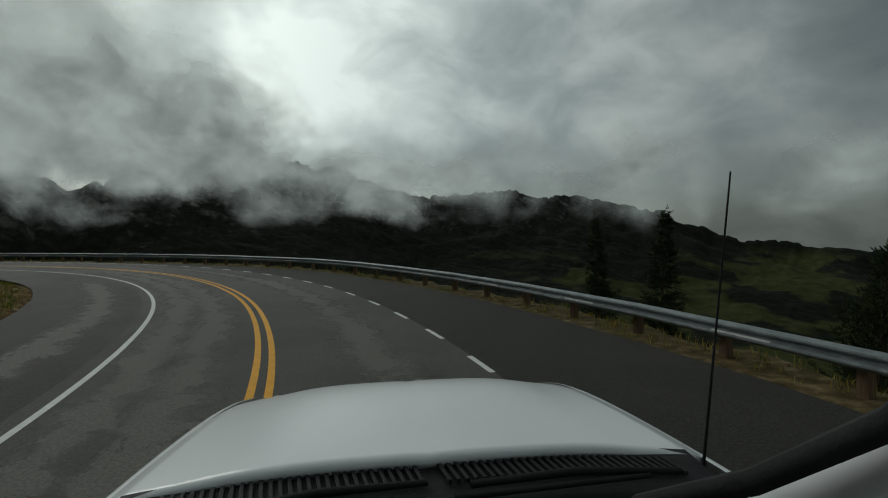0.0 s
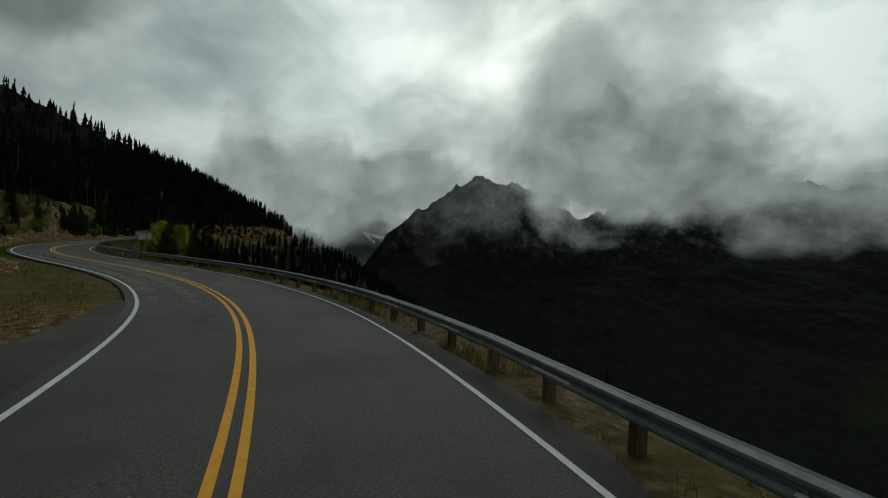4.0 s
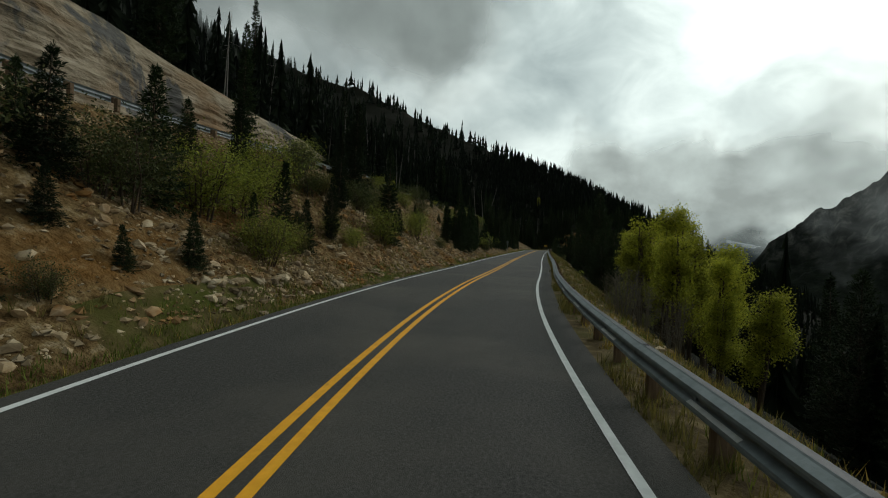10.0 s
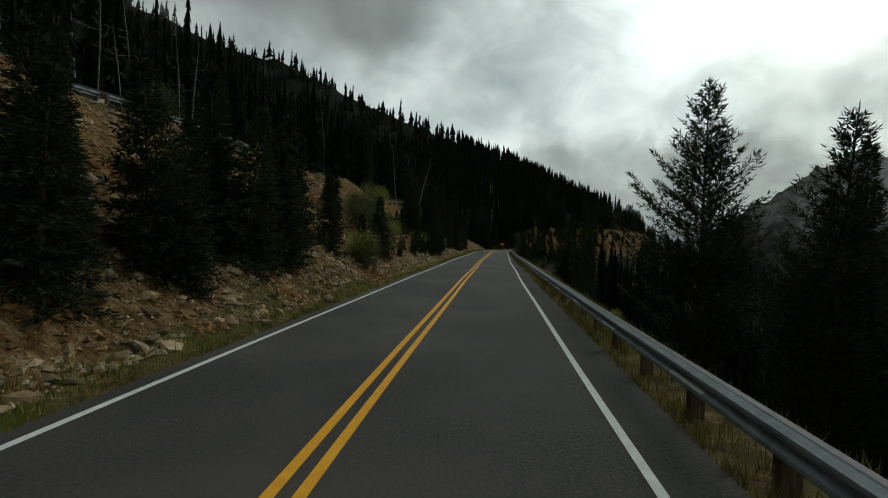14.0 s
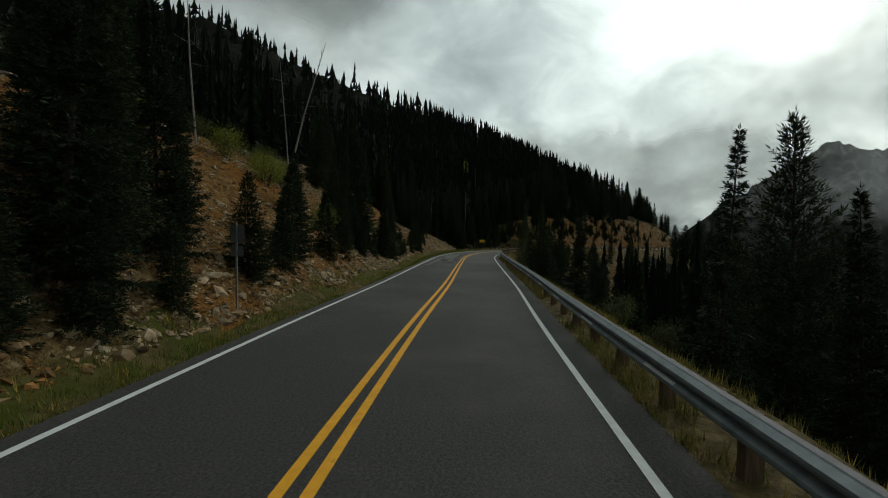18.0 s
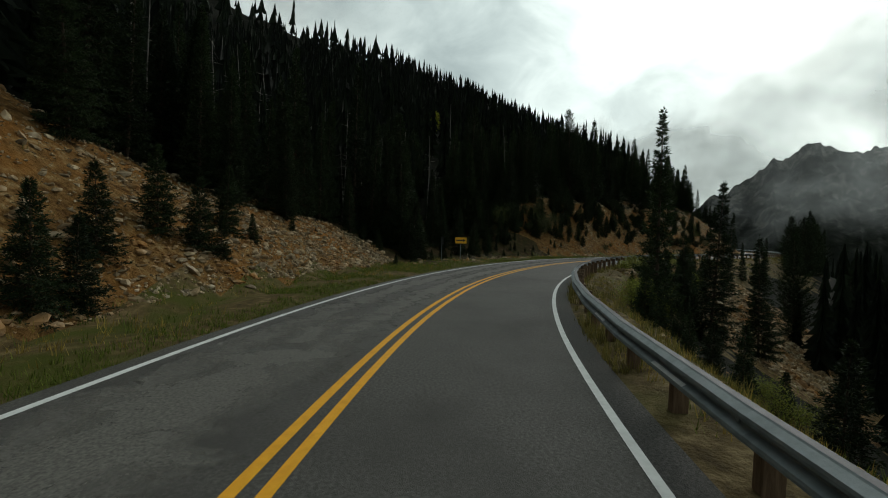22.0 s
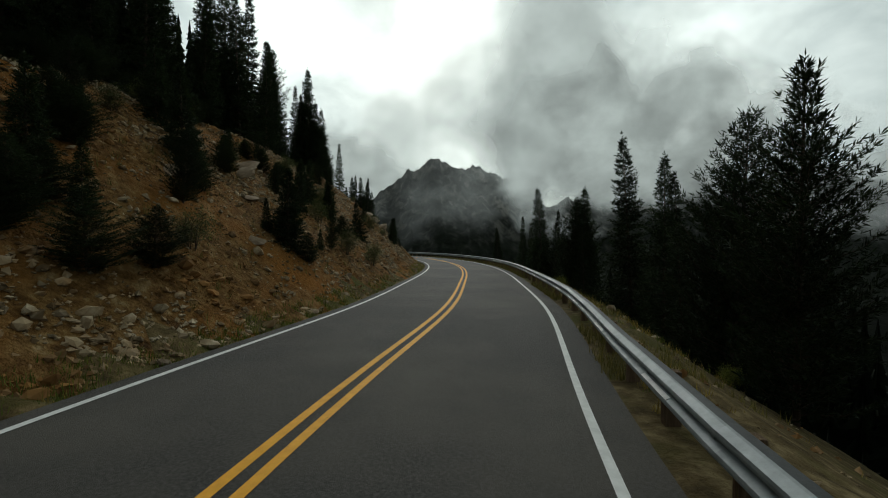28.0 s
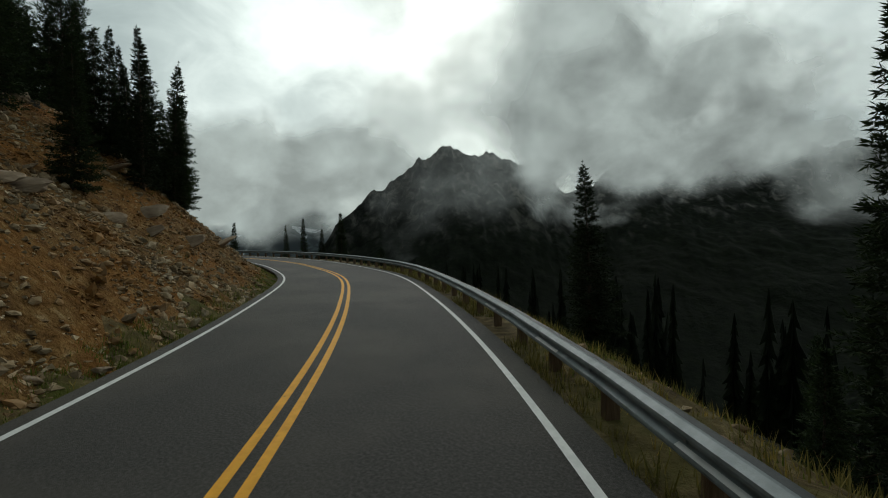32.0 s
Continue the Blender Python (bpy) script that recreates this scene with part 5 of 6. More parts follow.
# small trees close behind the guardrail on the bend, with the height of their tips over the road
for x, y, z_, kind in ((-215.7, 43.9, 4.4, YOUNG_PINE), (-209.4, 43.9, 3.5, SMALL[1]), (-220.9, 45.8, 3.0, SMALL[2]), (-211.5, 45.0, 2.2, SMALL[0]), (-218.2, 46.4, 1.6, SMALL[3])):
    plant(kind, x, y, (z_ - float(land(x, y))) / (3.2 if kind in SMALL else 8.0))
for s_, d_, h_ in ((102.3, -8.4, 2.2), (140.2, -9.6, 7.8), (143, -9.2, 6.4), (146, -9.6, 6.2), (138.2, -8.8, 6.2), (129.3, -8.9, 5.8), (131, -9.6, 5.4), (127.5, -9.8, 4.6), (126.5, -9.4, 3.6), (150.6, -12.9, 9.4), (137.6, -10.5, 7.3), (142, -11, 7.4), (133.9, -9.1, 5.0), 
                   (136, -12, 7.6), (145.5, -12.5, 8.4), (140.5, -13.5, 8.6), (132.5, -11.5, 6.4), (129, -11.5, 5.8), (148, -14, 9.2), (114.6, 9.2, 2.6), (113.2, 9.8, 2.2), (152.5, 11.4, 2.2)):
    x, y, _ = at(s_, d_)
    plant(random.choice(ASPEN), float(x), float(y), h_ / 6.0)

rng = np.random.RandomState(5)
for k in range(110):
    s_ = rng.uniform(78, 250) if k < 76 else rng.uniform(300, 350) if k < 98 else rng.uniform(350, 395)
    d_ = float(steps(s_, BANK_AT)) + rng.uniform(0.6, 13)
    x, y, _ = at(s_, d_)
    plant(BUSH[int(rng.randint(0, 4)) if k < 76 else 2 + k % 2], float(x), float(y), rng.uniform(0.5, 1.5) if k < 76 else rng.uniform(0.35, 0.75), 0.05)
for s_, d_, w in ((154.7, 9.2, 1.4), (154.5, 11.2, 1.1), (149.8, 5.7, 0.7), (152.5, 10, 1.2), (150.5, 8, 1.0), (130.7, 7, 0.7), (131.4, 6, 0.8), (126, 8.5, 1.8), (129, 9.5, 2.0), (133, 10.5, 1.6), (138, 8.4, 1.5), (112, 6.5, 1.6), (116, 8.0, 1.8), (120, 7.5, 1.6), (123.5, 8.2, 1.9),
                  (146, 7.0, 1.6), (143, 9.2, 1.7), (168, 8.4, 1.6), (185, 8.0, 1.8), (188.5, 8.6, 2.0), (190.5, 9.4, 1.7), (186, 6.0, 1.4), (192, 7.2, 1.2), (308, 9.6, 1.4), (311, 9.0, 1.3), (314, 9.8, 1.4), (317, 8.6, 1.2), (321, 9.2, 1.3), (305, 7.4, 0.9), (313, 7.6, 0.8), (326, 7.4, 0.9), (310, 10.6, 1.4), (316, 10.4, 1.3), (319, 10.8, 1.4), (324, 9.8, 1.2), (332, 8.0, 0.9), (309, 8.2, 1.0), (90.8, 7.1, 0.5), (97.1, 6.1, 0.9), (98.5, 6.6, 1.2), (92.5, 8.5, 0.6), (99.8, 7.6, 1.3)):
    x, y, _ = at(s_, d_)
    if s_ > 300:
        plant(PINE[int(rng.randint(0, 3))], float(x), float(y), w * 0.2)
    else:
        plant(BUSH[int(rng.randint(0, 4))], float(x), float(y), w, 0.05)
for k in range(20):
    x, y, _ = at(rng.uniform(70, 400), -rng.uniform(6.0, 9.5))
    plant(BUSH[int(rng.randint(0, 4))], float(x), float(y), rng.uniform(0.4, 0.9), 0.05)

for k in range(72):
    s_ = rng.uniform(86, 236) if k < 34 else rng.uniform(298, 345) if k < 50 else rng.uniform(258, 302)
    d_ = float(steps(s_, BANK_AT)) + rng.uniform(0.8, 9) if k < 50 else rng.uniform(13.0, 19.0)
    x, y, _ = at(s_, d_)
    if k < 50:
        plant(SMALL[int(rng.randint(0, 4))], float(x), float(y), rng.uniform(0.35, 1.1))
    else:
        plant(TALL[int(rng.randint(0, 4))], float(x), float(y), rng.uniform(0.55, 1.05))

for k in range(16):
    s_ = rng.uniform(336, 364)
    x, y, _ = at(s_, float(steps(s_, BANK_AT)) + rng.uniform(1.5, 8.5))
    plant(BUSH[2 + k % 2] if k % 2 else PINE[k % 3], float(x), float(y), rng.uniform(0.5, 1.1) if k % 2 else rng.uniform(0.14, 0.3), 0.05)
for s_, d_, h_, kind in TREES_LATE:
    x, y, _ = at(s_, d_)
    plant(kind, float(x), float(y), h_ / (3.2 if kind in SMALL else 11.0 if kind in TALL else 8.0))
for k in range(40):
    s_ = rng.uniform(299, 328)
    x, y, _ = at(s_, float(steps(s_, BANK_AT)) + rng.uniform(1.5, 9.5))
    if k % 5 < 2:
        plant(SMALL[k % 4], float(x), float(y), rng.uniform(0.3, 0.6))
    elif k % 5 < 4:
        plant(PINE[k % 3], float(x), float(y), rng.uniform(0.16, 0.32))
    else:
        plant(SMALL[k % 4], float(x), float(y), rng.uniform(0.45, 0.95))
for k in range(5):
    s_ = rng.uniform(296, 306)
    x, y, _ = at(s_, rng.uniform(9.0, 13.0))
    plant(BUSH[2 + k % 2], float(x), float(y), rng.uniform(0.8, 1.7), 0.05)
for k in range(40):
    s_ = rng.uniform(279, 305)
    x, y, _ = at(s_, 9.6 + 5.5 * rng.rand() ** 1.3)
    plant(SMALL[int(rng.randint(0, 4))], float(x), float(y), rng.uniform(0.7, 1.5))
for k in range(18):
    s_ = rng.uniform(396, 432)
    x, y, _ = at(s_, rng.uniform(8.5, 13.5))
    plant(TALL[int(rng.randint(0, 4))], float(x), float(y), rng.uniform(0.5, 0.85))
for k in range(44):
    s_ = rng.uniform(256, 304)
    x, y, _ = at(s_, -rng.uniform(5.9, 9.5))
    if k % 3:
        plant(SMALL[int(rng.randint(0, 4))], float(x), float(y), rng.uniform(0.3, 0.85))
    else:
        plant(BUSH[int(rng.randint(0, 4))], float(x), float(y), rng.uniform(0.5, 1.0), 0.05)
for k in range(10):
    s_ = rng.uniform(222, 237)
    x, y, _ = at(s_, rng.uniform(6.0, 9.5))
    plant(SMALL[int(rng.randint(0, 4))], float(x), float(y), rng.uniform(0.5, 1.3))
for k in range(24):
    s_ = rng.uniform(374, 428)
    x, y, _ = at(s_, rng.uniform(13.0, 23.0))
    plant(TALL[int(rng.randint(0, 4))] if k % 4 else PINE[1], float(x), float(y), rng.uniform(0.55, 0.95))

# leafy shrubs under the guardrail round the sharp bend
leafy = np.random.RandomState(321)
for k in range(32):
    s_ = leafy.uniform(282, 304)
    x, y, _ = at(s_, -float(steps(s_, RAIL_OUT)) - 0.9 - 4.2 * leafy.rand())
    plant(BUSH[k % 2], float(x), float(y), leafy.uniform(0.4, 0.85), 0.05)
# low dark junipers on the banks
low = np.random.RandomState(311)
JUNIPER = [tree_kind("juniper", *[c.data for c in q.children], "low dark juniper spreading over the bank", "shrub", "junipers on the banks") for q in (PINE[0], PINE[2])]
masters += JUNIPER
for k in range(104):
    if k < 20:
        x, y = -132.2 + low.normal(0, 4.0), 13.0 + low.normal(0, 1.0)
    else:
        s_ = low.uniform(300, 350)
        x, y, _ = at(s_, float(steps(s_, BANK_AT)) + 1.6 + 9.0 * low.rand() ** 0.8)
    q = plant(JUNIPER[k % 2], float(x), float(y), low.uniform(0.24, 0.46))
    q.scale[2] *= 0.5

M["straw_leaves"] = leaf_material("straw_leaves", (0.11, 0.095, 0.022), (0.30, 0.26, 0.075), translucent=0.3)
BRUSH = tree_kind("bush", *broadleaf_meshes(176, 1.3, 1.25, 5000, 0.062, M["straw_leaves"], 14), "straw-coloured willow brush beside the road", "shrub", "willow brush on the bank")
masters.append(BRUSH)
for s_, d_, w in ((92.9, 6.9, 1.1), (94.2, 6.7, 1.3), (95.4, 7.4, 1.1), (98.4, 8.6, 1.2), (111.5, 8.4, 1.1), (134, 9.2, 0.9), (124, 6.2, 0.9), (126, 6.4, 0.8)):
    x, y, _ = at(s_, d_)
    plant(BRUSH, float(x), float(y), w, 0.05)

# bare grey shrubs just below the guardrail
TWIG_BARK = broadleaf_meshes(181, 2.2, 1.5, 4, 0.05, M["dark_shrub"], 18, 0.4)[0]
TWIG_BARK.materials[0] = M["twig"]
for s_, d_, w in ((127.3, -6.2, 0.9), (125.4, -6.6, 0.8), (129.2, -6.8, 1.0), (123.6, -7.0, 0.8), (131.5, -6.4, 0.7), (110.5, -6.8, 0.6)):
    x, y, _ = at(s_, d_)
    ob = tagged(new("bush", TWIG_BARK), "leafless grey-brown shrub below the guardrail", "shrub", "bare shrubs")
    ob.matrix_world = pose(float(x), float(y), float(land(x, y)), 0, 0, 77 * s_) @ Matrix.Diagonal((w, w, w, 1))

# forest edge above and below, single trees near the road
count = 0
while count < 36:
    s_ = rng.uniform(90, 440)
    if rng.rand() < 0.55:
        top = float(steps(s_, BANK_AT)) + float(steps(s_, BANK_TOP) / steps(s_, BANK_SLOPE)) + (float(steps(s_, BENCH) + 0.35 * steps(s_, WALL)) if s_ < 190 else 0)
        if 267 < s_ < 298:
            top = 14.5 if s_ < 277 else 12.0
        d_ = top + abs(rng.normal(0, 5)) + 0.5
    else:
        d_ = -rng.uniform(8.5, 20)
        if s_ < 128 and d_ > -16:
            continue
        if 258 < s_ < 335 and d_ > -13:
            continue
        if s_ > 365 and d_ > -12 and rng.rand() < 0.7:
            continue
    x, y, _ = at(s_, d_)
    kind = TALL[int(rng.randint(0, 4))] if rng.rand() < 0.7 else PINE[int(rng.randint(0, 3))]
    h_ = rng.uniform(7, 13) if d_ > 0 else rng.uniform(6, 11.5)
    if d_ < 0:
        h_ = min(h_, 2.6 + 0.62 * (-d_ - 5) + (1.5 if 150 < s_ < 250 else 0.0))
    plant(kind, float(x), float(y), h_ / (11.0 if kind in TALL else 8.0))
    count += 1

for s_, d_, h_ in ((223.3, 14.2, 10), (236, 14.2, 10.7), (205, 26, 12), (190, 30, 10), (175, 34, 11), (213, 22, 9), (160, 38, 10), (150, 32, 9), (140, 36, 11), (275, 20, 9), (279, 22, 10), (283, 19, 8.5), (270, 24, 10), (292, 17, 9), (300, 22, 10), (310, 21, 8), (120, 30, 10), (130, 42, 12),
                   (215, 38, 12), (225, 45, 12), (240, 36, 11), (250, 32, 10), (390, 20, 8), (405, 18, 8), (262, 26, 11), (266, 19, 8)):
    x, y, _ = at(s_, d_)
    snag(float(x), float(y), h_)
leaning = snag(-213.9, 25.75, 16.9 - float(land(-213.9, 25.75)), 0.0, "tall leaning bleached trunk above the bank")
leaning.rotation_euler = (radians(-13), 0, 0.4)
leaning.scale = (1.4, 1.4, 1.0)

FIR = [tree_kind("fir", *[c.data for c in q.children], "slim dark fir at the top of the cut bank", "tree", "firs at the forest edge above the road") for q in TALL]
masters += FIR
edge_rng = np.random.RandomState(93)
for k in range(95):
    s_ = edge_rng.uniform(300, 428)
    top = float(steps(s_, BANK_AT) + steps(s_, BANK_TOP) / steps(s_, BANK_SLOPE))
    x, y, _ = at(s_, top + 0.6 + 10.5 * edge_rng.rand() ** 1.2)
    plant(FIR[int(edge_rng.randint(0, 4))], float(x), float(y), edge_rng.uniform(0.5, 1.0))
for k in range(44):
    s_ = edge_rng.uniform(264, 306)
    x, y, _ = at(s_, edge_rng.uniform(11.5, 18.0))
    plant(FIR[int(edge_rng.randint(0, 4))], float(x), float(y), edge_rng.uniform(0.4, 0.85))
thin = np.random.RandomState(91)
for k in range(34):
    s_ = thin.uniform(140, 200) if k < 16 else thin.uniform(264, 292)
    edge_ = float(steps(s_, BANK_AT) + steps(s_, BANK_TOP) / steps(s_, BANK_SLOPE)) + (float(steps(s_, BENCH) + 0.35 * steps(s_, WALL)) if s_ < 205 else 0)
    x, y, _ = at(s_, max(edge_, 15.0) + thin.uniform(0.5, 7))
    snag(float(x), float(y), thin.uniform(5.5, 9.5), 5.0, "thin bleached dead trunk at the forest edge")
rust = conifer_meshes(191, 3.2, 0.8, "spruce", 0.9, 0.1)
rust[1].materials[0] = M["rust_needles"]
dead = tree_kind("spruce", *rust, "dead rust-brown spruce at the forest edge", "tree", "")
x, y, _ = at(275.5, 15.4)
dead.matrix_world = pose(float(x), float(y), float(land(x, y)) - 0.1, 2, 1, 40)
dead.scale = (1.1, 1.1, 1.25)


# ---- woods: many trees joined ----
def wood(name, places, heights, sides, tiers, mat, label, seed, widths=0.17, gap=0.35):
    """Many plain conifers in one mesh: ragged tiers of hanging boughs round a thin stem."""
    rng = np.random.RandomState(seed)
    n = len(places)
    P = np.asarray(places)
    H = np.asarray(heights)
    girth = rng.uniform(0.6, 1.3, n)
    vs, fs = [], []
    off = 0
    for t_ in range(tiers):
        lo, hi = t_ / tiers * 0.9 + 0.04, min(1.0, (t_ + 1.45) / tiers * 0.9 + 0.08)
        rad = H * widths * girth * (1 - lo) ** 0.95 + 0.04
        ang = rng.rand(n)[:, None] * 6.28 + np.arange(sides) * 6.283 / sides + rng.normal(0, 0.22, (n, sides))
        rr = rad[:, None] * rng.uniform(0.28, 1.25, (n, sides))
        zz = P[:, 2:3] + H[:, None] * lo + H[:, None] * 0.07 * (rng.rand(n, sides) - 0.6)
        ring = np.stack([P[:, 0:1] + rr * np.cos(ang), P[:, 1:2] + rr * np.sin(ang), zz], 2)
        ang2 = ang + 3.1416 / sides
        inner = np.stack([P[:, 0:1] + rr * gap * np.cos(ang2), P[:, 1:2] + rr * gap * np.sin(ang2), zz + H[:, None] * 0.035], 2)
        tip = np.stack([P[:, 0], P[:, 1], P[:, 2] + H * hi], 1)[:, None]
        v = np.concatenate((ring, inner, tip), 1)
        k = 2 * sides + 1
        base = off + np.arange(n)[:, None] * k
        for i in range(sides):
            fs.append(np.stack([base[:, 0] + i, base[:, 0] + sides + i, base[:, 0] + 2 * sides], 1))
            fs.append(np.stack([base[:, 0] + sides + i, base[:, 0] + (i + 1) % sides, base[:, 0] + 2 * sides], 1))
        vs.append(v.reshape(-1, 3))
        off += n * k
    return tagged(new(name, np_mesh(name, np.concatenate(vs), np.concatenate(fs), [mat], smooth=False)), label, "forest", kind="stuff")


def scatter(n, s_lo, s_hi, d_lo, d_hi, seed, power=1.0):
    rng = np.random.RandomState(seed)
    s_ = rng.uniform(s_lo, s_hi, n)
    d_ = d_lo + (d_hi - d_lo) * rng.rand(n) ** power
    x, y, _ = at(s_, d_)
    s2, d2 = locate(x, y)
    ok = (np.abs(d2 - d_) < 2.0)
    return x[ok], y[ok], s2[ok], d2[ok]


def placed(x, y):
    return np.stack([x, y, ground_height(x, y) - 0.3], 1)


# above the road, near
x, y, s_, d_ = scatter(7800, 66, 700, 10, 98, 11, 0.95)
top = steps(s_, BANK_AT) + steps(s_, BANK_TOP) / steps(s_, BANK_SLOPE) + np.where(s_ < 205, steps(s_, BENCH) + 0.35 * steps(s_, WALL), 0)
top = np.where((s_ > 267) & (s_ < 298), 15.5, top)
keep = d_ > top + 1.5
x, y = x[keep], y[keep]
s_, d_ = s_[keep], d_[keep]
near_edge = (s_ > 298) & (s_ < 430) & (d_ < top[keep] + 11)
x, y, s_, d_ = x[~near_edge], y[~near_edge], s_[~near_edge], d_[~near_edge]
front = d_ < 36
hh = np.random.RandomState(3).uniform(5.5, 12.5, len(x))
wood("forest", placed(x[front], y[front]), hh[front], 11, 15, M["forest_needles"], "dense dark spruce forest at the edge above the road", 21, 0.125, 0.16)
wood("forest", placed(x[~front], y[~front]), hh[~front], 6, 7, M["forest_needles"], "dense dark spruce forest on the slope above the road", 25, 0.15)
# above the road, far, up to the ridge
rngf = np.random.RandomState(12)
x, y = rngf.uniform(-1250, -20, 15000), rngf.uniform(-700, 140, 15000)
s_, d_ = locate(x, y)
keep = (d_ > 85) & (d_ < 760) & ~((s_ < 70) & (d_ < 120))
x, y = x[keep], y[keep]
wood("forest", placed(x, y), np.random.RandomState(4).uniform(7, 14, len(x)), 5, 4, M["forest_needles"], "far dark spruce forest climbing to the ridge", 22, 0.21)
# below the road
x, y, s_, d_ = scatter(5000, -20, 640, -125, -15, 13, 0.9)
keep = ~((s_ < 120) & (d_ > -24)) & ~((s_ < 60) & (d_ > -45))
x, y, d_, s_ = x[keep], y[keep], d_[keep], s_[keep]
hh = np.random.RandomState(5).uniform(5, 11.5, len(x))
hh = np.where(s_ < 125, np.minimum(hh, 0.5 * (-d_ - 6)), hh)
hh = np.where(s_ > 375, np.minimum(hh, 0.5 * (-d_ - 4)), hh)
near = d_ > -32
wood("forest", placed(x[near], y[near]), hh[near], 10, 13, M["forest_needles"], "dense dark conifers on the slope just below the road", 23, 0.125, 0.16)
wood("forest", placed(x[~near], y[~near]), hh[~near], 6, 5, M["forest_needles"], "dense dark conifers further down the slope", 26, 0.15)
rngf = np.random.RandomState(14)
x, y = rngf.uniform(-900, 300, 9000), rngf.uniform(20, 700, 9000)
s_, d_ = locate(x, y)
keep = (d_ < -120) & (d_ > -480) & (rough(x, y, 150, 3, 77) < 0.22)
x, y = x[keep], y[keep]
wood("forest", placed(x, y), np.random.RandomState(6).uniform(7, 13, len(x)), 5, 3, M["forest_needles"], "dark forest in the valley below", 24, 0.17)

# ---- stones and grass ----
def ico(seed, squash=0.7):
    rng = np.random.RandomState(seed)
    bm = bmesh.new()
    bmesh.ops.create_icosphere(bm, subdivisions=1, radius=1)
    for v in bm.verts:
        v.co *= rng.uniform(0.65, 1.2)
        v.co.z *= squash
    v = np.array([q.co[:] for q in bm.verts])
    f = np.array([[w.index for w in q.verts] for q in bm.faces])
    bm.free()
    return v, f


def chip(seed, squash):
    """A small angular stone of eight faces."""
    rng = np.random.RandomState(seed)
    v = np.array([(1, 0, 0), (0, 1, 0), (-1, 0, 0), (0, -1, 0), (0.2, 0.1, 1), (0, 0, -1)], float) * rng.uniform(0.7, 1.25, (6, 1)) + rng.normal(0, 0.18, (6, 3))
    v[:, 2] *= squash
    return v, np.array([(0, 1, 4), (1, 2, 4), (2, 3, 4), (3, 0, 4), (1, 0, 5), (2, 1, 5), (3, 2, 5), (0, 3, 5)])


def stones(name, x, y, z, size, label, seed):
    rng = np.random.RandomState(seed)
    shapes = [ico(200 + i, rng.uniform(0.45, 0.85)) for i in range(8)] + [chip(220 + i, rng.uniform(0.5, 0.9)) for i in range(8)]
    vs, fs, off = [], [], 0
    which = rng.randint(0, 8, len(x)) + np.where(size < 0.115, 8, 0)
    for k in range(16):
        m = np.where(which == k)[0]
        if not len(m):
            continue
        v, f = shapes[k]
        a = rng.rand(len(m)) * 6.28
        st = rng.uniform(0.7, 1.5, (len(m), 1))
        tl = rng.normal(0, 0.4, (len(m), 1))
        px, py, pz = v[:, 0] * st, v[:, 1] / st ** 0.5, np.repeat(v[None, :, 2], len(m), 0)
        px, pz = px * np.cos(tl) - pz * np.sin(tl), px * np.sin(tl) + pz * np.cos(tl)
        c, s_ = np.cos(a)[:, None], np.sin(a)[:, None]
        q = np.stack([px * c - py * s_, px * s_ + py * c, pz], 2) * size[m][:, None, None]
        q += np.stack([x[m], y[m], z[m]], 1)[:, None]
        vs.append(q.reshape(-1, 3))
        fs.append((f[None] + (off + np.arange(len(m)) * len(v))[:, None, None]).reshape(-1, 3))
        off += len(m) * len(v)
    return tagged(new(name, np_mesh(name, np.concatenate(vs), np.concatenate(fs), [M["stone"]], smooth=False)), label, "stones", kind="stuff")


rng = np.random.RandomState(31)
n = 150000
s_ = rng.uniform(74, 410, n)
b0 = steps(s_, BANK_AT)
run = steps(s_, BANK_TOP) / steps(s_, BANK_SLOPE)
d_ = b0 - 0.1 + (run + 1) * rng.rand(n) ** 1.35
x, y, _ = at(s_, d_)
patch = rough(x, y, 7, 3, 33) + 0.35 * np.exp(-(d_ - b0) / 2.5)
keep = (patch > -0.13 + 0.25 * rng.normal(size=n) + np.where(s_ < 100, 0.22, 0) + np.where((s_ > 266) & (s_ < 280), 0.10, 0) - np.where(s_ > 325, 0.12, 0) - np.where((s_ > 212) & (s_ < 262), 0.12, 0) - np.where((s_ > 102) & (s_ < 128), 0.22, 0) - np.where((s_ > 180) & (s_ < 212), 0.2, 0)) & ~((s_ > 278) & (s_ < 303)) & ~((s_ > 267) & (s_ < 296) & (d_ > 15))
x, y, d_ = x[keep], y[keep], d_[keep]
size = (0.030 + 0.036 * rng.exponential(1.0, len(x))) * np.where(s_[keep] > 300, 0.8, 1.0)
size = np.minimum(size, 0.24)
z = land(x, y) + size * 0.15
stones("scree_stones", x, y, z, size, "loose grey and tan stones covering the cut bank", 41)
n = 2600
s_ = rng.uniform(60, 420, n)
d_ = -steps(s_, RAIL_OUT) - rng.uniform(0.8, 5.5, n)
x, y, _ = at(s_, d_)
size = np.minimum(0.03 + 0.04 * rng.exponential(1.0, n), 0.25)
stones("verge_stones", x, y, land(x, y) + size * 0.1, size, "stones on the slope just below the guardrail", 43)

low = np.random.RandomState(57)
n = 7000
s_ = low.uniform(284, 312, n)
x, y, _ = at(s_, -4.6 - 13 * low.rand(n))
size = np.minimum(0.035 + 0.05 * low.exponential(1.0, n), 0.32)
stones("scree_stones", x, y, land(x, y) + size * 0.12, size, "tan rubble on the steep slope below the bend", 48)

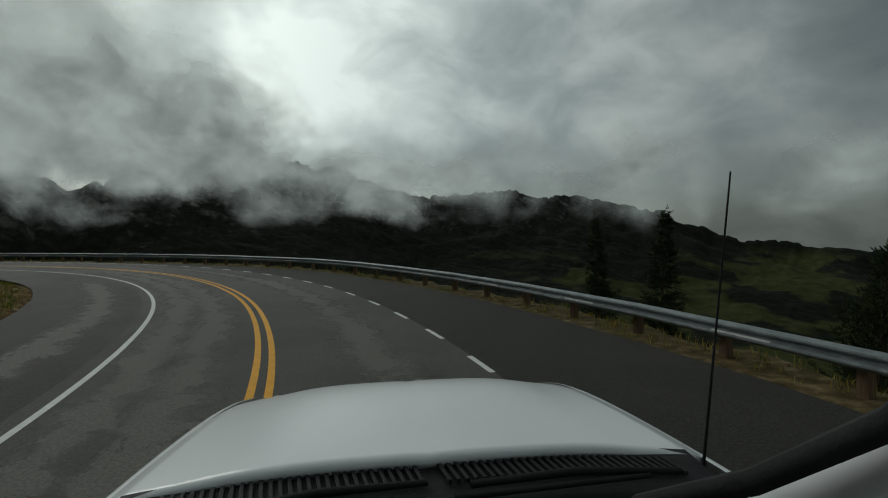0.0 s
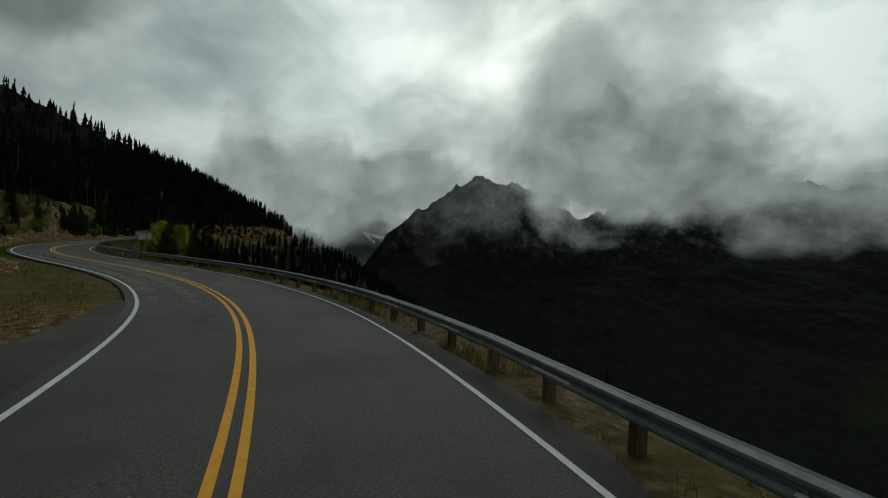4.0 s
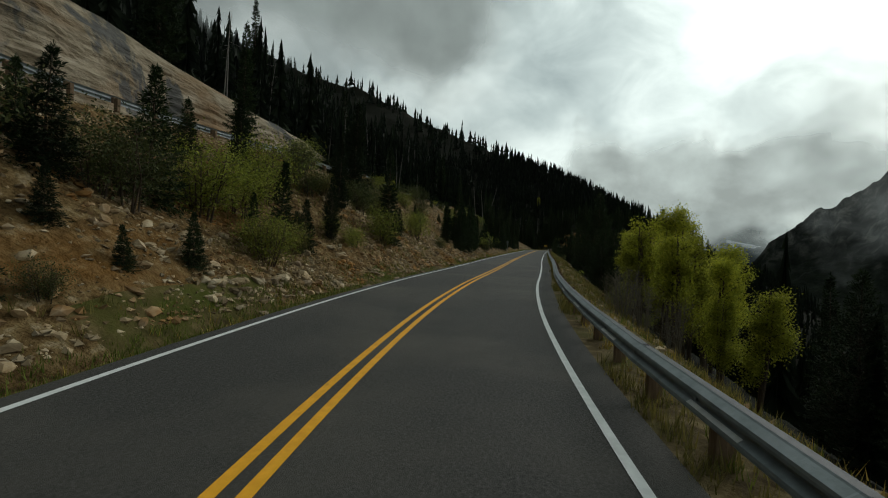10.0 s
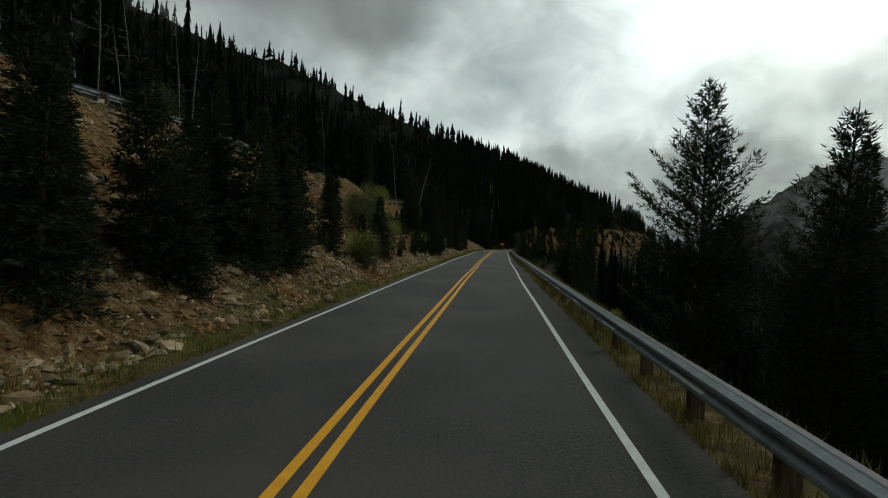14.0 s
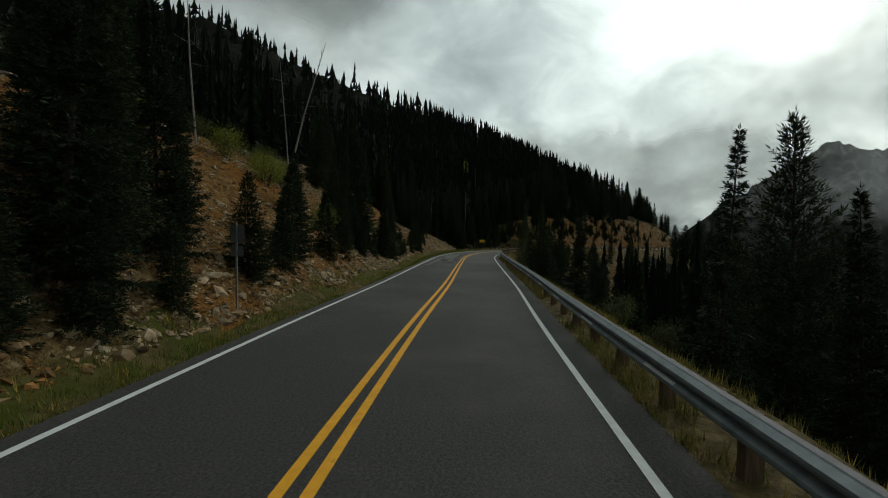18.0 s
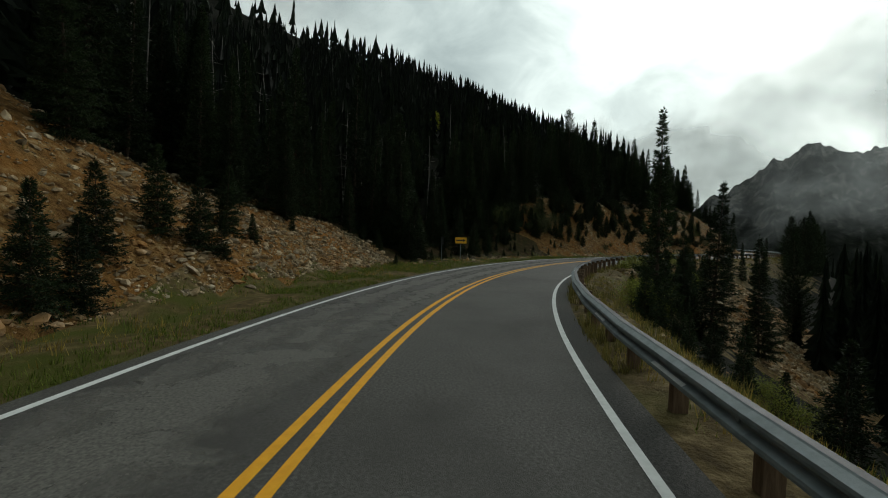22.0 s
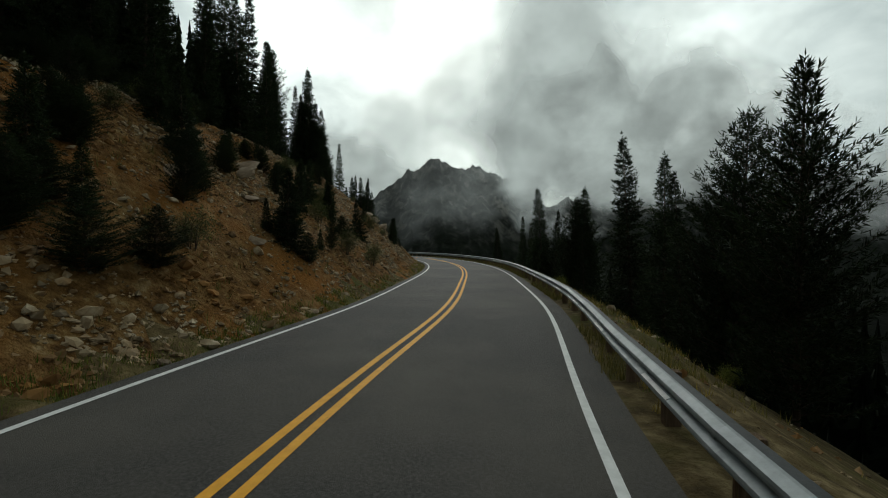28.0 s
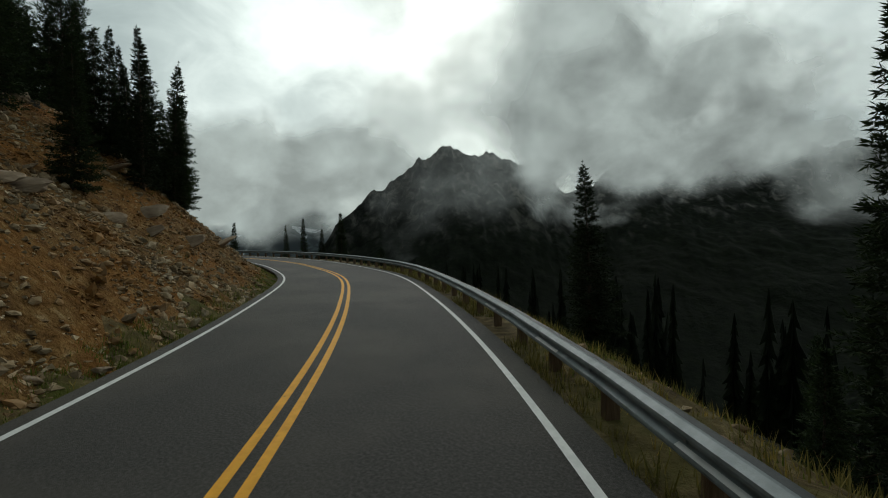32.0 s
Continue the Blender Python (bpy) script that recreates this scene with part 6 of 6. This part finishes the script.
n = 34000
s_ = rng.uniform(318, 408, n)
d_ = steps(s_, BANK_AT) - 0.2 + 14 * rng.rand(n) ** 1.2
x, y, _ = at(s_, d_)
keep = rough(x, y, 4, 3, 39) > 0.0
x, y = x[keep], y[keep]
size = np.minimum(0.03 + 0.03 * rng.exponential(1.0, len(x)), 0.2)
stones("scree_stones", x, y, land(x, y) + size * 0.2, size, "tan rubble strewn over the orange bank", 45)

ROCKS = []
for i in range(6):
    bm = bmesh.new()
    bmesh.ops.create_icosphere(bm, subdivisions=2, radius=0.5)
    for v in bm.verts:
        w = noise.noise_vector(v.co * 1.7 + Vector((i * 3.1, 0, 0)))
        v.co += w * 0.28
        v.co.z *= 0.7
    me = bpy.data.meshes.new("boulder")
    bm.to_mesh(me)
    bm.free()
    me.materials.append(M["boulder"])
    ROCKS.append(me)
for k in range(130):
    s_ = rng.uniform(84, 256) if k < 80 else rng.uniform(298, 400) if k < 118 else rng.uniform(258, 296)
    d_ = float(steps(s_, BANK_AT)) + (rng.uniform(-0.6, 1.0) if k % 3 else rng.uniform(1, 11))
    x, y, _ = at(s_, d_)
    w = rng.uniform(0.22, 0.42) if k % 9 else rng.uniform(0.5, 0.75)
    ob = tagged(new("boulder", ROCKS[k % 6]), "rough grey-tan boulder at the foot of the bank", "boulder", "boulders along the bank")
    ob.matrix_world = pose(float(x), float(y), float(land(x, y)) + 0.12 * w, rng.uniform(-25, 25), rng.uniform(-25, 25), rng.uniform(0, 360)) @ Matrix.Diagonal((w * rng.uniform(0.8, 1.4), w, w * rng.uniform(0.7, 1.1), 1))


for k in range(26):
    s_ = rng.uniform(372, 402) if k < 18 else rng.uniform(336, 352)
    d_ = float(steps(s_, BANK_AT)) + rng.uniform(2.0, 7.5)
    x, y, _ = at(s_, d_)
    w = rng.uniform(0.5, 1.2)
    ob = tagged(new("boulder", ROCKS[k % 6]), "flat slab of tan rock lying in the orange bank", "boulder", "slabs in the bank")
    ob.matrix_world = pose(float(x), float(y), float(land(x, y)) + 0.06 * w, rng.uniform(10, 35), rng.uniform(-30, 0), rng.uniform(40, 120)) @ Matrix.Diagonal((w * 1.5, w, w * 0.4, 1))


n = 900
s_ = rng.uniform(276, 305, n)
d_ = 5.3 + 2.6 * rng.rand(n) ** 0.9
x, y, _ = at(s_, d_)
keep = rough(x, y, 3, 3, 71) > 0.02
x, y = x[keep], y[keep]
size = np.minimum(0.03 + 0.035 * rng.exponential(1.0, len(x)), 0.22)
stones("scree_stones", x, y, land(x, y) + size * 0.15, size, "scattered pale stones at the foot of the young spruces", 47)


def brushwood(s, d, seed, reach):
    """A heap of dead, bent branches lying on the ground."""
    rng = np.random.RandomState(seed)
    x, y, _ = at(s, d)
    root = tagged(new("brushwood"), "tangle of bleached dead branches at the forest edge", "brushwood", "heaps of dead branches")
    for k in range(15):
        a, lift = rng.rand() * 6.28, rng.uniform(0.1, 0.9) * reach * 0.6
        L = reach * rng.uniform(0.5, 1.0)
        p0 = (rng.normal() * 0.2, rng.normal() * 0.2, 0.0)
        p1 = (p0[0] + math.cos(a) * L * 0.5, p0[1] + math.sin(a) * L * 0.5, lift)
        p2 = (p0[0] + math.cos(a + 0.3) * L, p0[1] + math.sin(a + 0.3) * L, lift * rng.uniform(0.3, 1.2))
        child(new("branch", np_mesh("branch", *tube([p0, p1, p2], [0.018, 0.012, 0.005], 4), [M["twig"]])), root)
    root.matrix_world = pose(float(x), float(y), float(land(x, y)) - 0.01)


for s_, d_, k, w in ((284.2, 6.6, 1, 1.3), (288.6, 7.0, 3, 0.9), (297.2, 6.8, 4, 1.3), (298.3, 7.2, 5, 1.1), (294.6, 7.0, 6, 0.8)):
    brushwood(s_, d_, k, w)


def tufts(name, x, y, height, blades, mat, label, seed):
    rng = np.random.RandomState(seed)
    n = len(x) * blades
    bx, by = np.repeat(x, blades) + rng.normal(0, 0.06, n), np.repeat(y, blades) + rng.normal(0, 0.06, n)
    h = np.repeat(height, blades) * rng.uniform(0.5, 1.2, n)
    z = np.repeat(land(x, y), blades) - 0.02
    a, lean = rng.rand(n) * 6.28, rng.uniform(0.1, 0.7, n) * h
    w = 0.006 + 0.02 * h
    c, s_ = np.cos(a), np.sin(a)
    v = np.stack([np.stack([bx - w * s_, by + w * c, z], 1), np.stack([bx + w * s_, by - w * c, z], 1), np.stack([bx + lean * c, by + lean * s_, z + h], 1)], 1).reshape(-1, 3)
    return tagged(new(name, np_mesh(name, v, np.arange(3 * n).reshape(n, 3), [mat], smooth=False)), label, "grass", kind="stuff")


n = 26000
s_ = rng.uniform(-10, 420, n)
left = rng.rand(n) < 0.55
inner = np.interp(s_, (-40, 20, 40, 62), (6.7, 6.6, 6.4, LANE_L + 0.55))
d_ = np.where(left, inner + (np.maximum(steps(s_, BANK_AT) + 0.4 - inner, 0.8)) * rng.rand(n) ** 0.8, -np.where(s_ < 46, steps(s_, RAIL_OUT) - 0.2, 4.0) - 0.05 - 3.6 * rng.rand(n) ** 1.3)
x, y, _ = at(s_, d_)
keep = rough(x, y, 3, 3, 55) > -0.2
x, y = x[keep], y[keep]
hgt = 0.07 + 0.16 * rng.rand(len(x))
half = rng.rand(len(x)) < np.where(left[keep], np.where((s_[keep] < 140) | (s_[keep] > 318), 0.75, 0.5), 0.3)
n3 = 10000
s3 = np.concatenate((rng.uniform(92, 300, n3), rng.uniform(300, 410, 7000)))
d3 = LANE_L + 0.42 + 0.85 * rng.rand(len(s3)) ** 1.3
gx3, gy3, _ = at(s3, d3)
k3 = rough(gx3, gy3, 4, 3, 58) > -0.22
tufts("grass", gx3[k3], gy3[k3], 0.05 + 0.12 * rng.rand(int(k3.sum())), 7, M["grass"], "bright green strip of grass along the asphalt", 64)
n4 = 17000
s4 = rng.uniform(50, 405, n4)
d4 = -steps(s4, RAIL_OUT) + 0.08 - 4.2 * rng.rand(n4) ** 1.9
gx4, gy4, _ = at(s4, d4)
k4 = rough(gx4, gy4, 3, 3, 56) > -0.12
tufts("grass", gx4[k4], gy4[k4], 0.10 + 0.24 * rng.rand(int(k4.sum())), 8, M["bank_grass"], "olive and straw grass on the slope below the guardrail", 65)
n5 = 15000
s5 = rng.uniform(262, 306, n5)
d5 = LANE_L + 0.5 + (steps(s5, BANK_AT) - LANE_L - 0.7) * rng.rand(n5) ** 0.8
gx5, gy5, _ = at(s5, d5)
k5 = rough(gx5, gy5, 3, 3, 59) > -0.15
tufts("grass", gx5[k5], gy5[k5], 0.05 + 0.10 * rng.rand(int(k5.sum())), 7, M["grass"], "short green grass on the verge before the arrow signs", 66)
n2 = 9000
s2 = np.where(rng.rand(n2) < 0.7, rng.uniform(70, 160, n2), rng.uniform(160, 400, n2))
d2 = steps(s2, BANK_AT) + rng.rand(n2) * 11
gx2, gy2, _ = at(s2, d2)
k2 = (rough(gx2, gy2, 5, 3, 57) > 0.02) & ~((s2 > 276) & (s2 < 300))
tufts("grass", gx2[k2], gy2[k2], 0.12 + 0.22 * rng.rand(int(k2.sum())), 8, M["bank_grass"], "olive and straw-coloured grass tufts on the bank", 63)
tufts("grass", x[half], y[half], hgt[half], 7, M["grass"], "short green roadside grass on the verge", 61)
tufts("grass", x[~half], y[~half], hgt[~half] * 1.1, 6, M["dry_grass"], "dry yellow grass tufts along the guardrail", 62)

# ---- upper road's guardrail on the bench ----
def bench_edge(s):
    return float(steps(s, BANK_AT) + steps(s, BANK_TOP) / steps(s, BANK_SLOPE)) + 0.9


guardrail(120.0, 186.0, "distant guardrail of the upper road on the bench", bench_edge, True)


# ---- signs ----
M["sign_yellow"] = material("sign_yellow", [(0.3, (0.92, 0.47, 0.015)), (0.7, (0.98, 0.54, 0.02))], 3, 3, 0.4, 0.05, 30)
M["sign_black"] = material("sign_black", [(0.3, (0.012, 0.012, 0.012)), (0.7, (0.02, 0.02, 0.02))], 3, 3, 0.5, 0.0)
M["sign_back"] = material("sign_back", [(0.3, (0.50, 0.51, 0.50)), (0.7, (0.62, 0.63, 0.62))], 2, 5, 0.55, 0.05, 30, metal=0.3)
M["reflector_red"] = material("reflector_red", [(0.3, (0.55, 0.05, 0.02)), (0.7, (0.65, 0.07, 0.02))], 3, 3, 0.3, 0.0)


def plate(name, w, h, mat, thick=0.006, corner=0.03):
    """A flat panel with rounded corners in the x-z plane, facing -y."""
    pts = []
    for cx, cz, a0 in ((w / 2 - corner, h / 2 - corner, 0), (-w / 2 + corner, h / 2 - corner, 90), (-w / 2 + corner, -h / 2 + corner, 180), (w / 2 - corner, -h / 2 + corner, 270)):
        pts += [(cx + corner * math.cos(radians(a0 + k * 30)), cz + corner * math.sin(radians(a0 + k * 30))) for k in range(4)]
    return outline(name, pts, mat, thick)


def outline(name, pts, mat, thick=0.006):
    bm = bmesh.new()
    f = bm.faces.new([bm.verts.new((x, -thick / 2, z)) for x, z in pts])
    r = bmesh.ops.extrude_face_region(bm, geom=[f])
    for v in r["geom"]:
        if isinstance(v, bmesh.types.BMVert):
            v.co.y += thick
    bmesh.ops.recalc_face_normals(bm, faces=bm.faces)
    me = bpy.data.meshes.new(name)
    bm.to_mesh(me)
    bm.free()
    me.materials.append(mat)
    return me


def put(name, mesh, parent, m=Matrix(), label=""):
    ob = child(new(name, mesh), parent)
    ob.matrix_basis = m
    return tagged(ob, label)


def arrow_sign(x, y, face, label, height=1.27, w=0.90, h=0.48, turn=0.0):
    root = tagged(new("road_sign"), label, "road sign", "arrow signs in the bend")
    root.matrix_world = pose(x, y, float(land(x, y)), 0, 0, face)
    put("post", box_mesh("post", (-0.03, 0.02, -0.4), (0.03, 0.06, height + h * 0.9), M["galvanized"], 0.005), root)
    panel = put("panel", plate("panel", w, h, M["sign_yellow"], 0.006, 0.05), root, Matrix.Translation((0, 0, height + h / 2)))
    b = put("border", plate("border", w + 0.03, h + 0.03, M["sign_black"], 0.004, 0.06), root, Matrix.Translation((0, 0.004, height + h / 2)))
    a = w * 0.40
    t, hd = h * 0.10, h * 0.30
    put("arrow", outline("arrow", [(-a, -t), (a - hd * 1.2, -t), (a - hd * 1.2, -hd), (a, 0), (a - hd * 1.2, hd), (a - hd * 1.2, t), (-a, t)], M["sign_black"], 0.003), panel,
        Matrix.Translation((0, -0.0055, 0)) @ Matrix.Rotation(radians(turn), 4, "Y"), "black arrow")
    for z in (-h * 0.3, h * 0.3):
        put("bolt", BOLT, panel, Matrix.Translation((0, -0.008, z)) @ Matrix.Rotation(radians(90), 4, "Z") @ Matrix.Diagonal((0.4, 0.4, 0.4, 1)))
    return root


x, y, h0 = at(283.7, 7.0)
arrow_sign(float(x), float(y), 84, "yellow sign with a black arrow on a steel post")
x, y, h0 = at(280.8, 7.0)
arrow_sign(float(x), float(y), 189, "yellow arrow sign turned edge-on to the road", 1.2, h=0.56, turn=180.0)

# the back of a large sign below the guardrail
x, y, h0 = at(91.6, -5.02)
back = tagged(new("road_sign"), "back of a pale metal sign on a leaning steel post", "road sign")
back.matrix_world = pose(float(x), float(y), float(land(x, y)), 0, 0, 92)
g0 = float(land(x, y))
put("post", box_mesh("post", (-0.04, -0.03, -0.5), (0.04, 0.03, 2.28 - g0), M["galvanized"], 0.008), back, Matrix.Translation((0.14 - 0.11 * (2.0 - g0), 0, 0)) @ Matrix.Rotation(radians(6.5), 4, "Y"))
panel = put("panel", plate("panel", 0.96, 0.63, M["sign_back"], 0.008, 0.05), back, Matrix.Translation((0, 0.05, 1.93 - g0)))
for z, w in ((0.24, 0.62), (-0.25, 0.66)):
    put("bracket", box_mesh("bracket", (-w / 2, -0.035, -0.025), (w / 2, -0.004, 0.025), M["galvanized"], 0.006), panel, Matrix.Translation((0, 0, z)))
put("reflector", plate("reflector", 0.11, 0.07, M["reflector_red"], 0.004, 0.01), panel, Matrix.Translation((0.40, -0.008, -0.26)), "small red sticker")

# two small sign backs on a post among the spruces
# darker copy of the sign back, its unlit side put into the colour
M["unlit_back"] = material("unlit_back", [(0.3, (0.10, 0.115, 0.11)), (0.7, (0.17, 0.185, 0.175))], 4, 6, 0.6, 0.1, 30, metal=0.2)
x, y, h0 = at(210.3, 4.75)
small = tagged(new("road_sign"), "two small sign backs on a thin steel post", "road sign")
small.matrix_world = pose(float(x), float(y), float(land(x, y)), 0, -1, 120) @ Matrix.Rotation(radians(-52), 4, "Z")
put("post", box_mesh("post", (-0.025, -0.02, -0.4), (0.025, 0.02, 2.35), M["galvanized"], 0.005), small)
put("panel", plate("panel", 0.46, 0.46, M["unlit_back"], 0.005, 0.04), small, Matrix.Translation((0, 0.03, 2.05)))
put("panel", plate("panel", 0.40, 0.26, M["unlit_back"], 0.005, 0.03), small, Matrix.Translation((0, 0.03, 1.6)))
# ---- the white truck at the start of the drive ----
M["white_enamel"] = material("white_enamel", [(0.3, (0.74, 0.76, 0.77)), (0.7, (0.80, 0.81, 0.82))], 1.5, 4, 0.22, 0.02, 60)
M["black_plastic"] = material("black_plastic", [(0.3, (0.006, 0.006, 0.0065)), (0.7, (0.015, 0.015, 0.016))], 8, 5, 0.7, 0.2, 90)
M["rubber"] = material("rubber", [(0.3, (0.012, 0.012, 0.012)), (0.7, (0.028, 0.028, 0.028))], 5, 4, 0.85, 0.3, 40)
M["chrome"] = material("chrome", [(0.3, (0.6, 0.6, 0.6)), (0.7, (0.7, 0.7, 0.7))], 3, 3, 0.2, 0.02, 40, metal=1.0)
M["lamp_glass"] = material("lamp_glass", [(0.3, (0.5, 0.52, 0.55)), (0.7, (0.62, 0.64, 0.66))], 3, 3, 0.1, 0.0)


def surface(name, fn, nu, nv, mat, thick=0.0):
    """A skin from a function of u and v."""
    u, v = np.meshgrid(np.linspace(0, 1, nu), np.linspace(0, 1, nv), indexing="ij")
    p = np.stack(fn(u, v), 2).reshape(-1, 3)
    f = grid_faces(nu, nv)
    if thick:
        q = p - np.array((0, 0, thick))
        n = len(p)
        rim = [i * nv for i in range(nu)] + [(nu - 1) * nv + j for j in range(1, nv)] + [i * nv + nv - 1 for i in range(nu - 2, -1, -1)] + [j for j in range(nv - 2, 0, -1)]
        f = np.concatenate((f[:, ::-1], f + n, [[a, b, b + n, a + n] for a, b in zip(rim, rim[1:] + rim[:1])]))
        p = np.concatenate((p, q))
    return np_mesh(name, p, f, [mat])


def truck():
    root = tagged(new("truck"), "white pickup truck with black vented cowl under its windscreen", "truck")
    root.matrix_world = pose(0.63, 0.11, -0.06, 0, 0, 9.0) @ Matrix.Translation((0.165, 0, 0))
    half = lambda w: 0.94 - 0.13 * w - 0.12 * w ** 6

    def hood(u, v):                                   # u across, v from the cowl to the nose
        a = 2 * u - 1
        w = half(v)
        x = a * w
        bulge = 0.016 * np.exp(-(np.abs(a) / 0.72) ** 8) - 0.05 * np.abs(a) ** 3 - 0.004 * np.exp(-(a / 0.04) ** 2)
        return x, 1.45 + 1.26 * v, 1.73 - 0.095 * v ** 2 - 0.12 * v ** 8 + bulge

    put("hood", surface("hood", hood, 41, 25, M["white_enamel"], 0.03), root, label="white enamel bonnet with a faint centre crease")
    for sg in (-1, 1):
        def fender(u, v, sg=sg):
            w = half(v)
            out = np.sin(u * math.pi / 2)
            return sg * (w + 0.012 + 0.13 * out), 1.30 + 1.50 * v, 1.675 - 0.09 * v ** 2 - 0.12 * v ** 8 - 0.95 * (1 - np.cos(u * math.pi / 2)) ** 1.4
        put("fender", surface("fender", fender, 14, 20, M["white_enamel"]), root)
        put("door", box_mesh("door", (sg * 0.95 - 0.04, -0.75, 0.62), (sg * 0.95 + 0.04, 1.10, 1.58), M["white_enamel"], 0.03), root)
        put("cargo_side", box_mesh("cargo_side", (sg * 0.93 - 0.05, -3.0, 0.72), (sg * 0.93 + 0.05, -0.80, 1.62), M["white_enamel"], 0.03), root)
        pv, pf = tube([(sg * 0.82, 1.15, 1.66), (sg * 0.85, 0.93, 1.86), (sg * 0.90, 0.72, 2.08), (sg * 0.925, 0.56, 2.33), (sg * 0.84, -0.05, 2.74)], [0.06, 0.06, 0.06, 0.055, 0.05], 8)
        put("pillar", np_mesh("pillar", pv, pf, [M["white_enamel"]]), root)
        pv, pf = tube([(sg * 0.556, 1.20, 1.69), (sg * 0.69, 0.955, 1.88), (sg * 0.79, 0.746, 2.10), (sg * 0.846, 0.596, 2.35), (sg * 0.79, 0.0, 2.72)], [0.03, 0.03, 0.03, 0.025, 0.022], 6)
        put("windscreen_seal", np_mesh("windscreen_seal", pv, pf, [M["rubber"]]), root)
        put("headlight", box_mesh("headlight", (sg * 0.60 - 0.16, 2.76, 1.28), (sg * 0.60 + 0.16, 2.84, 1.50), M["lamp_glass"], 0.02), root)
        for y in (1.95, -2.05):
            wheel = put("wheel", box_mesh("hub", (-0.09, -0.10, -0.10), (0.09, 0.10, 0.10), M["black_plastic"], 0.03), root, Matrix.Translation((sg * 0.84, y, 0.42)))
            ang = np.linspace(0, 2 * math.pi, 33)[:-1]
            prof = [(-0.13, 0.24), (-0.14, 0.38), (-0.10, 0.42), (0.10, 0.42), (0.14, 0.38), (0.13, 0.24)]
            v = np.array([(a, r * math.cos(t), r * math.sin(t)) for t in ang for a, r in prof])
            f = [[i * 6 + k, i * 6 + (k + 1) % 6, ((i + 1) % 32) * 6 + (k + 1) % 6, ((i + 1) % 32) * 6 + k] for i in range(32) for k in range(6)]
            put("tyre", np_mesh("tyre", v, f, [M["rubber"]]), wheel)
            v = np.array([(0.02 * (1 if r < 0.1 else 1.5) * sg, r * math.cos(t), r * math.sin(t)) for t in ang for r in (0.06, 0.15, 0.245)])
            f = [[i * 3 + k, i * 3 + k + 1, ((i + 1) % 32) * 3 + k + 1, ((i + 1) % 32) * 3 + k] for i in range(32) for k in range(2)]
            put("rim", np_mesh("rim", v, f, [M["chrome"]]), wheel)
    put("chassis", box_mesh("chassis", (-0.80, -3.0, 0.45), (0.80, 2.6, 0.75), M["black_plastic"], 0.04), root)
    put("roof", box_mesh("roof", (-0.80, -1.35, 2.70), (0.80, -0.05, 2.78), M["white_enamel"], 0.03), root)
    put("cab_back", box_mesh("cab_back", (-0.88, -1.42, 0.75), (0.88, -1.34, 2.72), M["white_enamel"], 0.03), root)
    put("cargo_bed", box_mesh("cargo_bed", (-0.88, -3.0, 0.78), (0.88, -1.45, 0.86), M["black_plastic"], 0.01), root)
    put("tailgate", box_mesh("tailgate", (-0.92, -3.08, 0.74), (0.92, -3.0, 1.62), M["white_enamel"], 0.02), root)
    put("grille", box_mesh("grille", (-0.42, 2.78, 1.05), (0.42, 2.83, 1.52), M["black_plastic"], 0.02), root)
    put("bumper", box_mesh("bumper", (-0.92, 2.74, 0.62), (0.92, 2.94, 0.95), M["chrome"], 0.05), root)
    # cowl: a black tray with rows of slots
    def tray(u, v):
        a = 2 * u - 1
        return a * 0.90, 1.22 + 0.29 * v - 0.03 * a * a, 1.690 + 0.030 * v - 0.03 * np.abs(a) ** 3
    cowl = put("cowl", surface("cowl", tray, 31, 5, M["black_plastic"], 0.02), root, label="black plastic cowl under the windscreen")
    for k in range(60):
        a = -0.80 + 1.6 * k / 59
        if abs(a) < 0.035:
            continue
        put("slat", box_mesh("slat", (-0.006, -0.055, 0.0), (0.006, 0.055, 0.014), M["black_plastic"], 0.003) if k == 0 else bpy.data.meshes["slat"], cowl,
            Matrix.Translation((a * 0.98, 1.405 - 0.03 * (a / 0.86) ** 2, 1.712 - 0.03 * abs(a / 0.86) ** 3)) @ Matrix.Rotation(radians(12), 4, "Z"))
    for x0, x1 in ((-0.62, -0.02), (0.10, 0.74)):
        wiper = put("wiper", np_mesh("wiper", *tube([(x0, 1.30 - 0.1 * x0 * x0, 1.735), ((x0 + x1) / 2, 1.31, 1.742), (x1, 1.33 - 0.1 * x1 * x1, 1.735)], [0.012, 0.014, 0.010], 6), [M["black_plastic"]]), root)
        put("blade", np_mesh("blade", *tube([(x0 - 0.05, 1.26 - 0.1 * x0 * x0, 1.725), (x1 - 0.1, 1.275, 1.73)], [0.010, 0.008], 5), [M["rubber"]]), wiper)
    put("antenna", np_mesh("antenna", *tube([(0.925, 1.42, 1.66), (0.945, 1.40, 2.1), (0.965, 1.37, 2.64)], [0.006, 0.004, 0.003], 6), [M["black_plastic"]]), root, label="thin black whip antenna")
    put("dashboard", box_mesh("dashboard", (-0.82, 0.55, 1.45), (0.82, 1.22, 1.62), M["black_plastic"], 0.05), root)
    return root


truck()

# the first tree of each kind is moved in among the others
for k, ob in enumerate(masters):
    s_ = 205 + 9 * k
    x, y, _ = at(s_, -26 if k % 2 else 40)
    ob.matrix_world = pose(float(x), float(y), float(land(x, y)) - 0.15, 0, 0, 40 * k)
